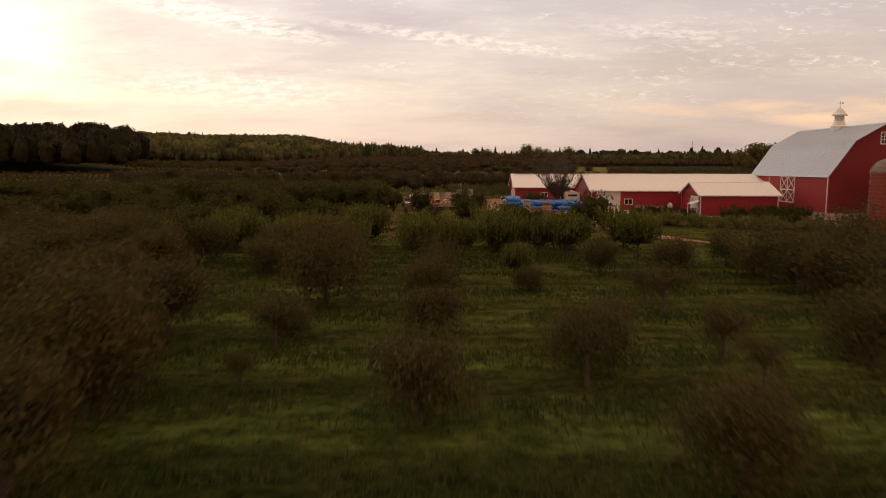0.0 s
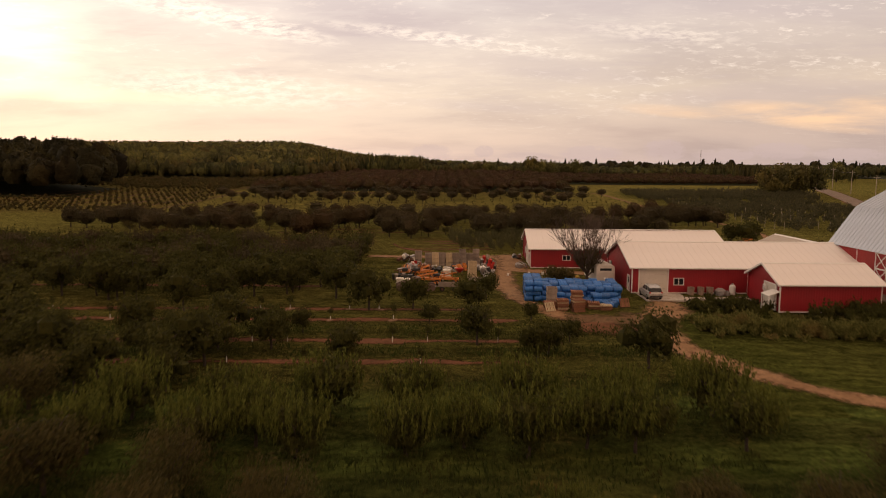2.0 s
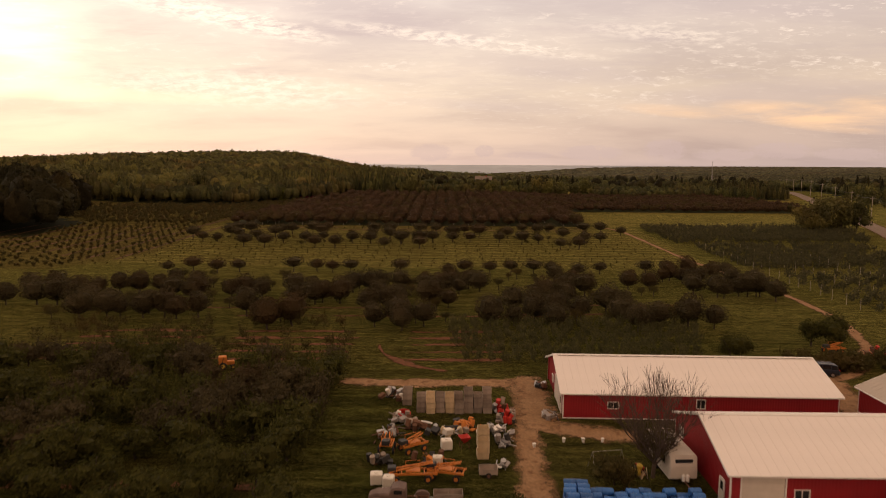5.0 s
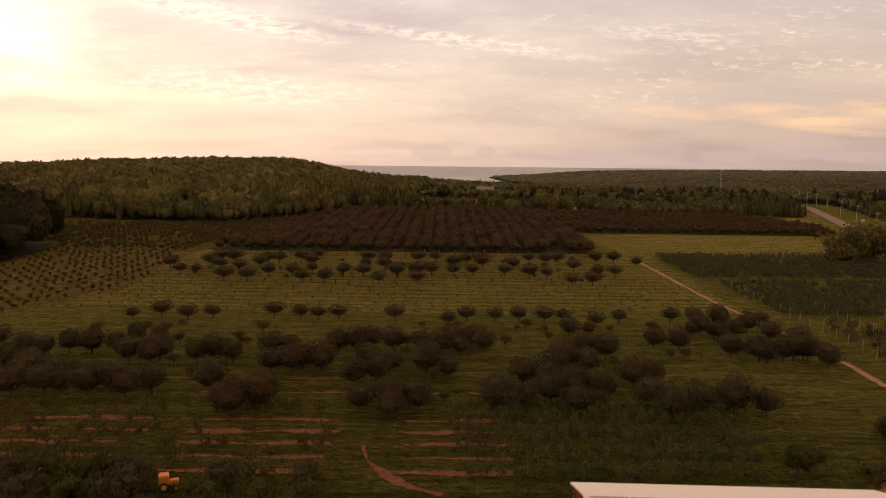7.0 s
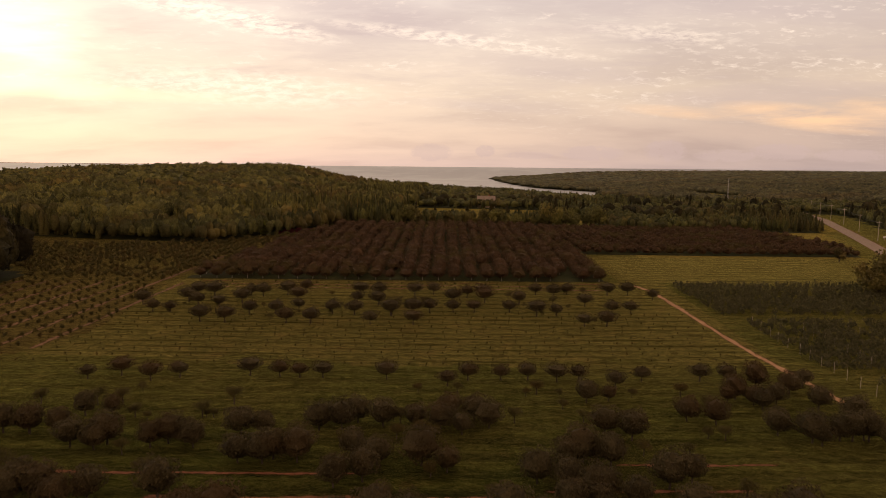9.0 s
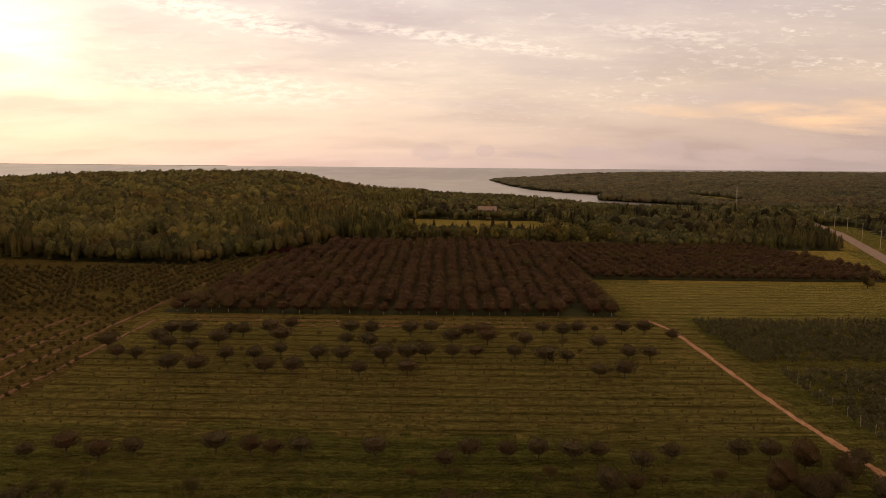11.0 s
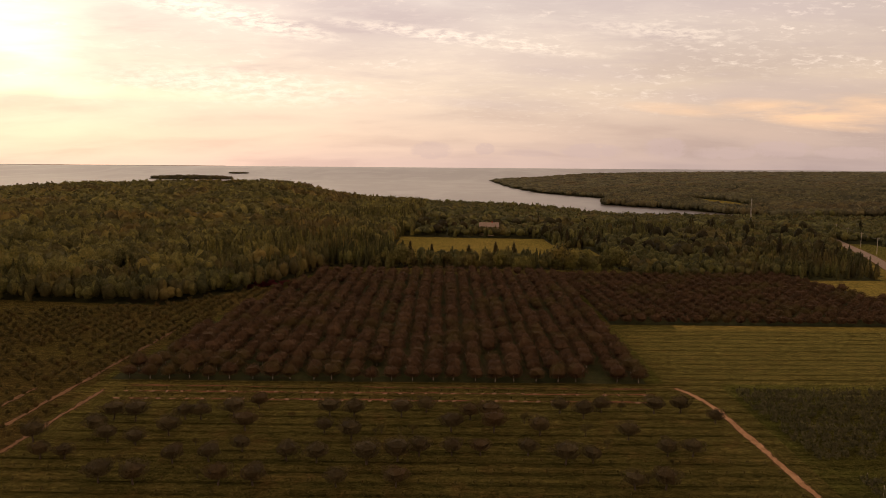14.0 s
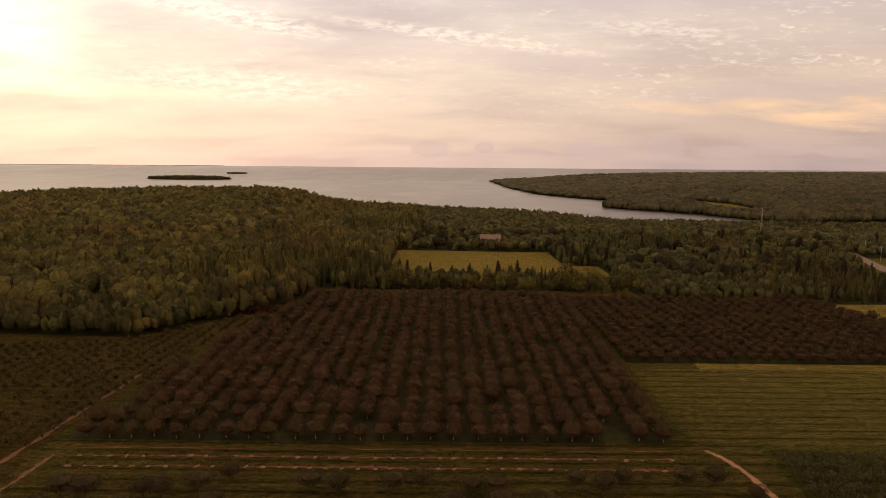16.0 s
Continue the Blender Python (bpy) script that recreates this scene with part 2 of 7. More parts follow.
def grass_material(name, mown, rough_grass, dry, soil, lane=8.35, lane_shift=0.0, furrow=0.0, sheen=0.10):
    m, t, b = material(name)
    at = t.node("ShaderNodeNewGeometry").outputs["Position"]
    s = t.node("ShaderNodeSeparateXYZ")
    t.link(at, s.inputs[0])
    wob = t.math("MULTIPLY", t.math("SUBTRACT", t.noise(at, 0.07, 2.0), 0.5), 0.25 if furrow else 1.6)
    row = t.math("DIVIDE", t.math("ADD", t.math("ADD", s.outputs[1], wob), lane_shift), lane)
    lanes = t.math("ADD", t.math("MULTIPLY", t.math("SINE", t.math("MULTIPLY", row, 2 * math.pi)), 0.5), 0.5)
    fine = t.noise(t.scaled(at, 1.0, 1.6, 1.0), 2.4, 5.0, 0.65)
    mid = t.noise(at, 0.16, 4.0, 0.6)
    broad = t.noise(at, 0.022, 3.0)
    # in the old orchard the rough_grass colour also carries the shade under the rows
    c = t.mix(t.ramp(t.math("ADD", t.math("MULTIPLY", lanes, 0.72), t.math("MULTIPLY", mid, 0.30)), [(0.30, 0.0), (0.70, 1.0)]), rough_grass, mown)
    if furrow:
        # narrow dark planting lines along the rows, broken here and there
        line = t.math("MULTIPLY", t.ramp(lanes, [(0.0, 1.0), (0.04, 0.85), (0.13, 0.0)]), t.ramp(t.noise(t.scaled(at, 0.05, 0.3, 1.0), 1.0, 3.0), [(0.36, 0.1), (0.56, 1.0)]))
        c = t.mix(t.math("MULTIPLY", line, furrow), c, [v * 0.3 for v in rough_grass])
    c = t.mix(t.ramp(broad, [(0.40, 0.0), (0.66, 0.75)]), c, dry) if not furrow else t.mix(t.math("MULTIPLY", t.ramp(mid, [(0.45, 0.0), (0.65, 1.0)]), 0.4), c, dry)
    c = t.mix(t.math("MULTIPLY", t.ramp(t.math("ADD", t.math("MULTIPLY", mid, 0.6), t.math("MULTIPLY", fine, 0.4)), [(0.57, 0.0), (0.66, 1.0)]), 0.55), c, soil)
    clump = t.noise(t.scaled(at, 0.7, 1.5, 1.0), 0.75, 4.0, 0.65)
    c = t.mix(1.0, c, t.ramp(t.math("ADD", t.math("MULTIPLY", fine, 0.55), t.math("MULTIPLY", clump, 0.45)), [(0.38, (0.36, 0.38, 0.38)), (0.50, (0.95, 0.95, 0.95)), (0.62, (1.75, 1.68, 1.50))]), "MULTIPLY")
    # mowing lines and lying swaths along the rows
    swath = t.noise(t.scaled(at, 0.07, 1.0, 1.0), 1.15, 5.0, 0.62, 0.15)
    c = t.mix(1.0, c, t.ramp(swath, [(0.38, (0.74, 0.76, 0.75)), (0.50, (1.0, 1.0, 1.0)), (0.62, (1.22, 1.18, 1.14))]), "MULTIPLY")
    t.link(c, b.inputs["Base Color"])
    b.inputs["Roughness"].default_value = 0.9
    b.inputs["Specular IOR Level"].default_value = 0.0
    # blade tips catch the low light
    tips = t.math("MULTIPLY", t.ramp(swath, [(0.36, 0.75), (0.52, 1.0), (0.64, 1.2)]), t.ramp(t.math("ADD", t.math("MULTIPLY", fine, 0.55), t.math("MULTIPLY", clump, 0.45)), [(0.38, 0.35), (0.50, 1.0), (0.62, 1.7)]))
    if furrow:
        tips = t.math("MULTIPLY", tips, t.math("SUBTRACT", 1.0, t.math("MULTIPLY", line, 0.5)))
    t.link(t.math("MULTIPLY", tips, sheen, True), b.inputs["Sheen Weight"])
    b.inputs["Sheen Roughness"].default_value = 0.32
    b.inputs["Sheen Tint"].default_value = (0.66, 0.58, 0.16, 1)
    bump(t, b, t.math("ADD", fine, t.math("MULTIPLY", mid, 0.5)), 0.55, 0.2)
    return m


def earth_material(name, a, c2, spots, scale=0.5, worn=False, broken=0.5, sheen=0.0):
    m, t, b = material(name)
    at = t.node("ShaderNodeNewGeometry").outputs["Position"]
    mid, fine = t.noise(at, scale, 5.0, 0.65), t.noise(at, scale * 9, 4.0, 0.65)
    c = t.mix(t.ramp(mid, [(0.35, 0.0), (0.65, 1.0)]), a, c2)
    c = t.mix(t.ramp(t.noise(at, scale * 2.7, 3.0), [(0.56, 0.0), (0.66, 0.8)]), c, spots)
    c = t.mix(1.0, c, t.ramp(fine, [(0.3, (0.72, 0.72, 0.72)), (0.7, (1.25, 1.25, 1.25))]), "MULTIPLY")
    t.link(c, b.inputs["Base Color"])
    b.inputs["Roughness"].default_value = 0.92
    b.inputs["Specular IOR Level"].default_value = 0.05
    b.inputs["Sheen Weight"].default_value, b.inputs["Sheen Roughness"].default_value = sheen, 0.32
    b.inputs["Sheen Tint"].default_value = (0.66, 0.58, 0.16, 1)
    bump(t, b, fine, 0.6, 0.08)
    if worn:
        # bare earth that breaks up into the grass at its edges
        uv = t.node("ShaderNodeSeparateXYZ")
        t.link(t.node("ShaderNodeUVMap").outputs[0], uv.inputs[0])
        inside = t.math("SUBTRACT", 1.0, t.math("ABSOLUTE", t.math("SUBTRACT", t.math("MULTIPLY", uv.outputs[0], 2.0), 1.0)))
        ends = t.math("MINIMUM", inside, t.math("MULTIPLY", uv.outputs[1], 0.5))
        spread = t.math("ADD", t.math("ADD", t.math("MULTIPLY", t.math("SUBTRACT", t.noise(at, 0.9, 5.0, 0.7), 0.5), 1.5), t.math("MULTIPLY", t.math("SUBTRACT", t.noise(at, 0.14, 3.0, 0.6), 0.5), broken)), ends)
        clear, mixer = t.node("ShaderNodeBsdfTransparent"), t.node("ShaderNodeMixShader")
        t.link(t.ramp(spread, [(0.10, 0.0), (0.55, 1.0)]), mixer.inputs[0])
        t.link(clear.outputs[0], mixer.inputs[1])
        t.link(b.outputs[0], mixer.inputs[2])
        t.link(mixer.outputs[0], m.node_tree.nodes["Material Output"].inputs[0])
    return m


def sheet_metal(name, colour, rough, metal, axis, pitch, depth=0.02, stain=0.15):
    """Ribbed sheet: the ribs run across the given object axis (0 x, 1 y)."""
    m, t, b = material(name)
    at = t.node("ShaderNodeTexCoord").outputs["Object"]
    s = t.node("ShaderNodeSeparateXYZ")
    t.link(at, s.inputs[0])
    rib = t.math("POWER", t.math("ABSOLUTE", t.math("SINE", t.math("MULTIPLY", s.outputs[axis], math.pi / pitch))), 6.0)
    broad = t.noise(at, 0.35, 4.0, 0.6)
    streaks = t.noise(t.scaled(at, 3.0 if axis == 0 else 0.5, 0.5 if axis == 0 else 3.0, 0.5), 1.2, 4.0)
    c = t.mix(t.ramp(broad, [(0.3, 0.0), (0.7, 1.0)]), [v * (1 - stain) for v in colour], [min(1.0, v * (1 + stain * 0.6)) for v in colour])
    c = t.mix(t.math("MULTIPLY", t.ramp(streaks, [(0.5, 0.0), (0.75, 1.0)]), stain), c, [v * 0.5 for v in colour])
    t.link(c, b.inputs["Base Color"])
    t.link(t.math("ADD", t.math("MULTIPLY", broad, 0.25), rough - 0.1), b.inputs["Roughness"])
    b.inputs["Metallic"].default_value = metal
    bump(t, b, rib, 0.7, depth)
    return m


M = {}
# dark bands along the tree rows: rough grass with the trees' shade coloured in
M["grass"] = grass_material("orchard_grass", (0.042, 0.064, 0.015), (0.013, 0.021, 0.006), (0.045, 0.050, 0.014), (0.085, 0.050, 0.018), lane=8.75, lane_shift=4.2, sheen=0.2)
M["yard_grass"] = grass_material("rough_yard_grass", (0.024, 0.029, 0.007), (0.010, 0.014, 0.004), (0.028, 0.025, 0.008), (0.036, 0.021, 0.010), lane=6.1, sheen=0.42)
M["field_grass"] = grass_material("hay_field_grass", (0.031, 0.027, 0.009), (0.018, 0.017, 0.006), (0.038, 0.026, 0.010), (0.056, 0.030, 0.014), lane=4.6, lane_shift=4.45, furrow=0.55, sheen=0.55)
M["meadow"] = grass_material("yellow_meadow", (0.135, 0.112, 0.030), (0.120, 0.102, 0.028), (0.15, 0.118, 0.036), (0.15, 0.10, 0.04), lane=9.0)
M["nursery_grass"] = grass_material("nursery_ground", (0.025, 0.018, 0.007), (0.015, 0.012, 0.005), (0.038, 0.023, 0.011), (0.065, 0.034, 0.017), lane=4.1, sheen=0.40)
M["lawn"] = grass_material("short_lawn", (0.034, 0.044, 0.010), (0.031, 0.041, 0.009), (0.040, 0.040, 0.012), (0.044, 0.042, 0.012), lane=2.2, sheen=0.16)
M["wood_floor"] = earth_material("forest_floor", (0.020, 0.024, 0.009), (0.034, 0.036, 0.013), (0.03, 0.024, 0.012), 0.08)
M["gravel"] = earth_material("gravel_drive", (0.235, 0.135, 0.070), (0.31, 0.19, 0.105), (0.15, 0.075, 0.038), 0.35, True, 1.0)
M["dirt"] = earth_material("patchy_brown_dirt", (0.115, 0.066, 0.034), (0.165, 0.098, 0.054), (0.050, 0.044, 0.014), 0.45, True, 2.2)
M["soil"] = earth_material("red_brown_soil", (0.110, 0.048, 0.026), (0.175, 0.078, 0.042), (0.060, 0.044, 0.013), 0.6, True, 3.2)
M["asphalt"] = earth_material("worn_asphalt", (0.20, 0.155, 0.125), (0.24, 0.19, 0.15), (0.15, 0.115, 0.09), 0.4)
M["concrete"] = earth_material("concrete_slab", (0.42, 0.37, 0.31), (0.50, 0.44, 0.38), (0.33, 0.28, 0.22), 0.5)
M["red_x"] = sheet_metal("red_ribbed_siding_long", (0.30, 0.010, 0.016), 0.55, 0.0, 0, 0.30)
M["red_y"] = sheet_metal("red_ribbed_siding_end", (0.30, 0.010, 0.016), 0.55, 0.0, 1, 0.30)
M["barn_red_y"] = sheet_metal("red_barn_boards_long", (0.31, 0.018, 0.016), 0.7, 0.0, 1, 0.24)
# same boards as the long sides; the gable end's shade is in this darker red
M["barn_red_x_shaded"] = sheet_metal("red_barn_boards_end_shaded", (0.20, 0.010, 0.012), 0.7, 0.0, 0, 0.24)
M["white_roof"] = sheet_metal("white_roof_sheet", (0.79, 0.73, 0.68), 0.5, 0.0, 0, 0.30, 0.003, 0.04)
M["barn_roof"] = sheet_metal("bare_steel_roof_sheet", (0.50, 0.55, 0.62), 0.45, 0.35, 1, 0.30, 0.05, 0.12)
M["tan_roof"] = sheet_metal("tan_shingle_roof", (0.44, 0.38, 0.32), 0.8, 0.0, 1, 0.25, 0.01, 0.12)
M["white"] = plain("white_painted_trim", (0.78, 0.75, 0.70), 0.55, vary=0.06)
M["door_white"] = plain("off_white_door_panel", (0.66, 0.60, 0.52), 0.6, vary=0.06)
M["stone"] = plain("pale_field_stone", (0.46, 0.37, 0.27), 0.9, vary=0.3, scale=2.0)
M["mortar"] = plain("lime_mortar", (0.36, 0.30, 0.23), 0.95, vary=0.2)
M["brick"] = plain("silo_red_tile", (0.30, 0.055, 0.035), 0.85, vary=0.25, scale=1.5)
M["silo_cap"] = plain("weathered_dome_metal", (0.20, 0.15, 0.12), 0.7, vary=0.25)
M["glass"], _t, _b = material("dark_window_glass")
_b.inputs["Base Color"].default_value = (0.02, 0.022, 0.025, 1)
_b.inputs["Roughness"].default_value = 0.08
M["bark"] = plain("grey_brown_bark", (0.075, 0.055, 0.042), 0.9, vary=0.3, scale=6)
M["pale_bark"] = plain("pale_painted_trunk", (0.34, 0.29, 0.25), 0.9, vary=0.2, scale=6)
M["leaf_dark"] = foliage("dark_orchard_leaves", (0.040, 0.036, 0.010), (0.125, 0.104, 0.026), 0.3, (0.098, 0.066, 0.022))
M["leaf_red"] = foliage("reddish_cherry_leaves", (0.036, 0.023, 0.010), (0.128, 0.078, 0.031), 0.14, (0.084, 0.066, 0.024))
M["leaf_green"] = foliage("green_orchard_leaves", (0.028, 0.031, 0.006), (0.100, 0.096, 0.018), 0.5)
M["leaf_light"] = foliage("light_willowy_leaves", (0.050, 0.064, 0.009), (0.180, 0.185, 0.030), 0.5)
M["leaf_young"] = foliage("young_orchard_leaves", (0.050, 0.052, 0.016), (0.150, 0.140, 0.046), 0.25)
M["leaf_wood"] = foliage("mixed_wood_leaves", (0.046, 0.052, 0.014), (0.225, 0.212, 0.056), 0.045, (0.150, 0.112, 0.042), True)
M["leaf_lake"] = foliage("lakeside_wood_leaves", (0.032, 0.039, 0.012), (0.160, 0.162, 0.046), 0.06, (0.110, 0.090, 0.036), True)
M["leaf_dusk"] = foliage("deep_brown_green_leaves", (0.034, 0.028, 0.011), (0.112, 0.090, 0.032), 0.12, (0.080, 0.050, 0.022))
# paler and greyer than the near woods: distance haze mixed into the leaf colour
M["leaf_far_hazed"] = foliage("far_wood_leaves_hazed", (0.055, 0.060, 0.026), (0.165, 0.158, 0.066), 0.012, (0.130, 0.105, 0.055), True)
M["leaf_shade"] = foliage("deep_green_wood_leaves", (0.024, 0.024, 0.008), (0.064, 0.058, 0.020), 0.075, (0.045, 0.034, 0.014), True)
M["leaf_grey"] = foliage("grey_green_vine_leaves", (0.046, 0.046, 0.017), (0.150, 0.140, 0.053), 0.2)
M["weeds"] = foliage("tall_weed_leaves", (0.064, 0.074, 0.014), (0.260, 0.250, 0.058), 0.5, (0.20, 0.14, 0.05))
M["dead_wood"] = plain("dead_grey_twigs", (0.10, 0.072, 0.055), 0.9, vary=0.2)
M["water"], t_, b_ = material("lake_water")
at_ = t_.node("ShaderNodeNewGeometry").outputs["Position"]
calm = t_.noise(t_.scaled(at_, 1.0, 0.55, 1.0, -24), 0.0042, 4.0, 0.6, 1.4)
b_.inputs["Base Color"].default_value = (0.075, 0.064, 0.064, 1)
b_.inputs["Specular IOR Level"].default_value = 0.50
t_.link(t_.ramp(calm, [(0.44, 0.325), (0.62, 0.295)]), b_.inputs["Roughness"])
b_.inputs["IOR"].default_value = 1.30


# ---------------------------------------------------------------- building blocks
def part(name, bm, mat, parent=None, label="", m=None):
    """Links a bmesh as one mesh object, under a thing or a part."""
    me = bpy.data.meshes.new(name)
    bm.to_mesh(me)
    bm.free()
    ob = new(name, me)
    me.materials.append(mat)
    ob.parent = parent
    if m is not None:
        ob.matrix_basis = m
    return tagged(ob, label)


def shared(name, me, parent=None, m=None):
    ob = new(name, me)
    ob.parent = parent
    if m is not None:
        ob.matrix_basis = m
    return ob


def thing(name, m, label, category, group="", kind=""):
    ob = new(name)
    ob.empty_display_size = 0.5
    ob.matrix_basis = m
    return tagged(ob, label, category, group, kind)


def box(bm, x0, x1, y0, y1, z0, z1, bevel=0.0, m=None):
    before = set(bm.verts)
    vs = [bm.verts.new((x, y, z)) for z in (z0, z1) for y in (y0, y1) for x in (x0, x1)]
    for f in ((0, 2, 3, 1), (4, 5, 7, 6), (0, 1, 5, 4), (2, 6, 7, 3), (0, 4, 6, 2), (1, 3, 7, 5)):
        bm.faces.new([vs[i] for i in f])
    if bevel:
        es = [e for e in bm.edges if e.verts[0] in vs and e.verts[1] in vs]
        bmesh.ops.bevel(bm, geom=es, offset=bevel, segments=1, affect="EDGES")
    if m is not None:
        bmesh.ops.transform(bm, matrix=m, verts=[v for v in bm.verts if v not in before])
    return bm


def boxes(*rows):
    bm = bmesh.new()
    for r in rows:
        box(bm, *r)
    return bm


def prism(bm, outline, axis, a, b):
    """An outline of (u, z) pairs drawn out along x (axis 0) or y (axis 1) from a to b."""
    put = (lambda u, z, d: (d, u, z)) if axis == 0 else (lambda u, z, d: (u, d, z))
    r0 = [bm.verts.new(put(u, z, a)) for u, z in outline]
    r1 = [bm.verts.new(put(u, z, b)) for u, z in outline]
    n = len(outline)
    for i in range(n):
        bm.faces.new((r0[i], r0[(i + 1) % n], r1[(i + 1) % n], r1[i]))
    bm.faces.new(r0[::-1])
    bm.faces.new(r1)
    bmesh.ops.recalc_face_normals(bm, faces=bm.faces[:])
    return bm


def tube(bm, p, q, r0, r1=None, sides=8, cap=True):
    """A tapered round bar from p to q."""
    p, q = Vector(p), Vector(q)
    r1 = r0 if r1 is None else r1
    turn = (q - p).to_track_quat("Z", "Y").to_matrix()
    rings = [[bm.verts.new(c + turn @ Vector((r * math.cos(2 * math.pi * i / sides), r * math.sin(2 * math.pi * i / sides), 0))) for i in range(sides)] for c, r in ((p, r0), (q, r1))]
    for i in range(sides):
        j = (i + 1) % sides
        bm.faces.new((rings[0][i], rings[0][j], rings[1][j], rings[1][i]))
    if cap:
        bm.faces.new(rings[0][::-1])
        bm.faces.new(rings[1])
    return bm


def lathe(bm, profile, sides=20, m=None):
    """A body of revolution about z from (radius, z) pairs."""
    before = set(bm.verts)
    rings = [[bm.verts.new((r * math.cos(2 * math.pi * i / sides), r * math.sin(2 * math.pi * i / sides), z)) for i in range(sides)] for r, z in profile]
    for a, b in zip(rings, rings[1:]):
        for i in range(sides):
            j = (i + 1) % sides
            bm.faces.new((a[i], a[j], b[j], b[i]))
    bm.faces.new(rings[0][::-1])
    bm.faces.new(rings[-1])
    if m is not None:
        bmesh.ops.transform(bm, matrix=m, verts=[v for v in bm.verts if v not in before])
    return bm


def pierced(length, z0, z1, thick, holes):
    """A wall along x from 0 to length, from y 0 inwards, with holes (x0, x1, z0, z1) through it."""
    bm = bmesh.new()
    xs = sorted({0, length, *(v for h in holes for v in h[:2])})
    zs = sorted({z0, z1, *(v for h in holes for v in h[2:])})
    for xa, xb in zip(xs, xs[1:]):
        for za, zb in zip(zs, zs[1:]):
            if not any(h[0] <= xa and xb <= h[1] and h[2] <= za and zb <= h[3] for h in holes):
                box(bm, xa, xb, 0, thick, za, zb)
    bmesh.ops.remove_doubles(bm, verts=bm.verts[:], dist=0.001)
    return bm


# ---------------------------------------------------------------- the lie of the land
_ys = np.arange(-1600.0, 5200.0, 2.0)
_zs = np.interp(_ys, [-1600, 0, 60, 90, 112, 160, 200, 265, 345, 460, 580, 700, 1080, 1260, 1400],
                [-5.0, -2.4, -2.2, -1.5, -0.5, -0.3, 0.4, 1.2, 4.8, 8.0, 10.5, 9.0, 2.0, -23.0, -28.0])
_k = np.exp(-np.linspace(-2, 2, 15) ** 2)
_zs = np.convolve(np.pad(_zs, 7, mode="edge"), _k / _k.sum(), "valid")
_hx = np.arange(-1500.0, 700.0, 5.0)
_hz = np.interp(_hx, [-1500, -900, -500, -330, -168, -122, -58, 0, 90, 400], [0.0, 0.15, 0.62, 0.95, 0.95, 0.46, 0.28, 0.20, 0.06, 0.0])
_hz = np.convolve(np.pad(_hz, 4, mode="edge"), np.ones(9) / 9, "valid")
SHORE_Y = [1240, 1349, 1504, 1651, 1720, 1874, 1948, 2081, 2239, 2670, 3300, 3624, 3720, 4000, 4500]
SHORE_X = [600, 510, 440, 330, 345, 414, 396, 333, 277, 240, 225, 233, 330, 800, 1900]


def ease(a, b, v):
    f = np.clip((v - a) / (b - a), 0, 1)
    return f * f * (3 - 2 * f)


def height(x, y):
    """The ground's height; numbers or arrays."""
    x, y = np.asarray(x, float), np.asarray(y, float)
    z = np.interp(y, _ys, _zs)
    z = z + 26 * np.interp(x, _hx, _hz) * np.exp(-((y - 940) / 250) ** 2) + 9 * np.exp(-((x + 270) / 110) ** 2 - ((y - 560) / 140) ** 2)
    z = z - 11 * ease(40, 260, x) * ease(690, 960, y) - 1.1 * np.exp(-((x - 52) / 16) ** 2 - ((y - 93) / 12) ** 2)
    inland = x - np.interp(y, SHORE_Y, SHORE_X)
    far = -21.5 + 20 * ease(-12, 700, inland) + 2.5 * ease(-12, 20, inland) + 19 * ease(2400, 4300, y) * ease(0, 500, inland) - 7 * ease(0, 60, -inland)
    f = ease(1000, 1300, y) * ease(200, 620, x) + ease(1240, 1330, y) * (1 - ease(200, 620, x))
    z = z * (1 - f) + far * f
    return z + 0.25 * np.sin(x * 0.021 + 1.3) * np.sin(y * 0.017) * ease(130, 260, y)


def on_ground(x, y, rz=0.0, lift=0.0, scale=1.0, sz=None):
    return Matrix.LocRotScale((x, y, float(height(x, y)) + lift), Euler((0, 0, radians(rz))), (scale, scale, sz or scale))


def spaced(stops):
    """Grid lines: (from, to, step) stretches."""
    v = [np.arange(a, b, s) for a, b, s in stops]
    return np.append(np.concatenate(v), stops[-1][1])


def grid_mesh(name, xs, ys, zf):
    gx, gy = np.meshgrid(xs, ys)
    co = np.stack([gx, gy, zf(gx, gy)], -1).reshape(-1, 3)
    nx, ny = len(xs), len(ys)
    i = (np.arange(ny - 1)[:, None] * nx + np.arange(nx - 1)[None, :]).reshape(-1)
    quads = np.stack([i, i + 1, i + nx + 1, i + nx], -1)
    return mesh_from(name, co, quads)


def mesh_from(name, co, quads, smooth=True):
    me = bpy.data.meshes.new(name)
    me.vertices.add(len(co))
    me.vertices.foreach_set("co", np.ascontiguousarray(co, np.float32).ravel())
    me.loops.add(quads.size)
    me.loops.foreach_set("vertex_index", np.ascontiguousarray(quads, np.int32).ravel())
    me.polygons.add(len(quads))
    me.polygons.foreach_set("loop_start", np.arange(0, quads.size, 4, dtype=np.int32))
    me.polygons.foreach_set("use_smooth", np.full(len(quads), smooth))
    me.update(calc_edges=True)
    return me


XS = spaced([(-4600, -1200, 200), (-1200, -400, 40), (-400, -150, 8), (-150, 130, 2.5), (130, 400, 8), (400, 1200, 40), (1200, 4600, 200)])
YS = spaced([(-1500, -300, 200), (-300, -20, 20), (-20, 360, 2.5), (360, 640, 6), (640, 1400, 14), (1400, 4970, 60)])


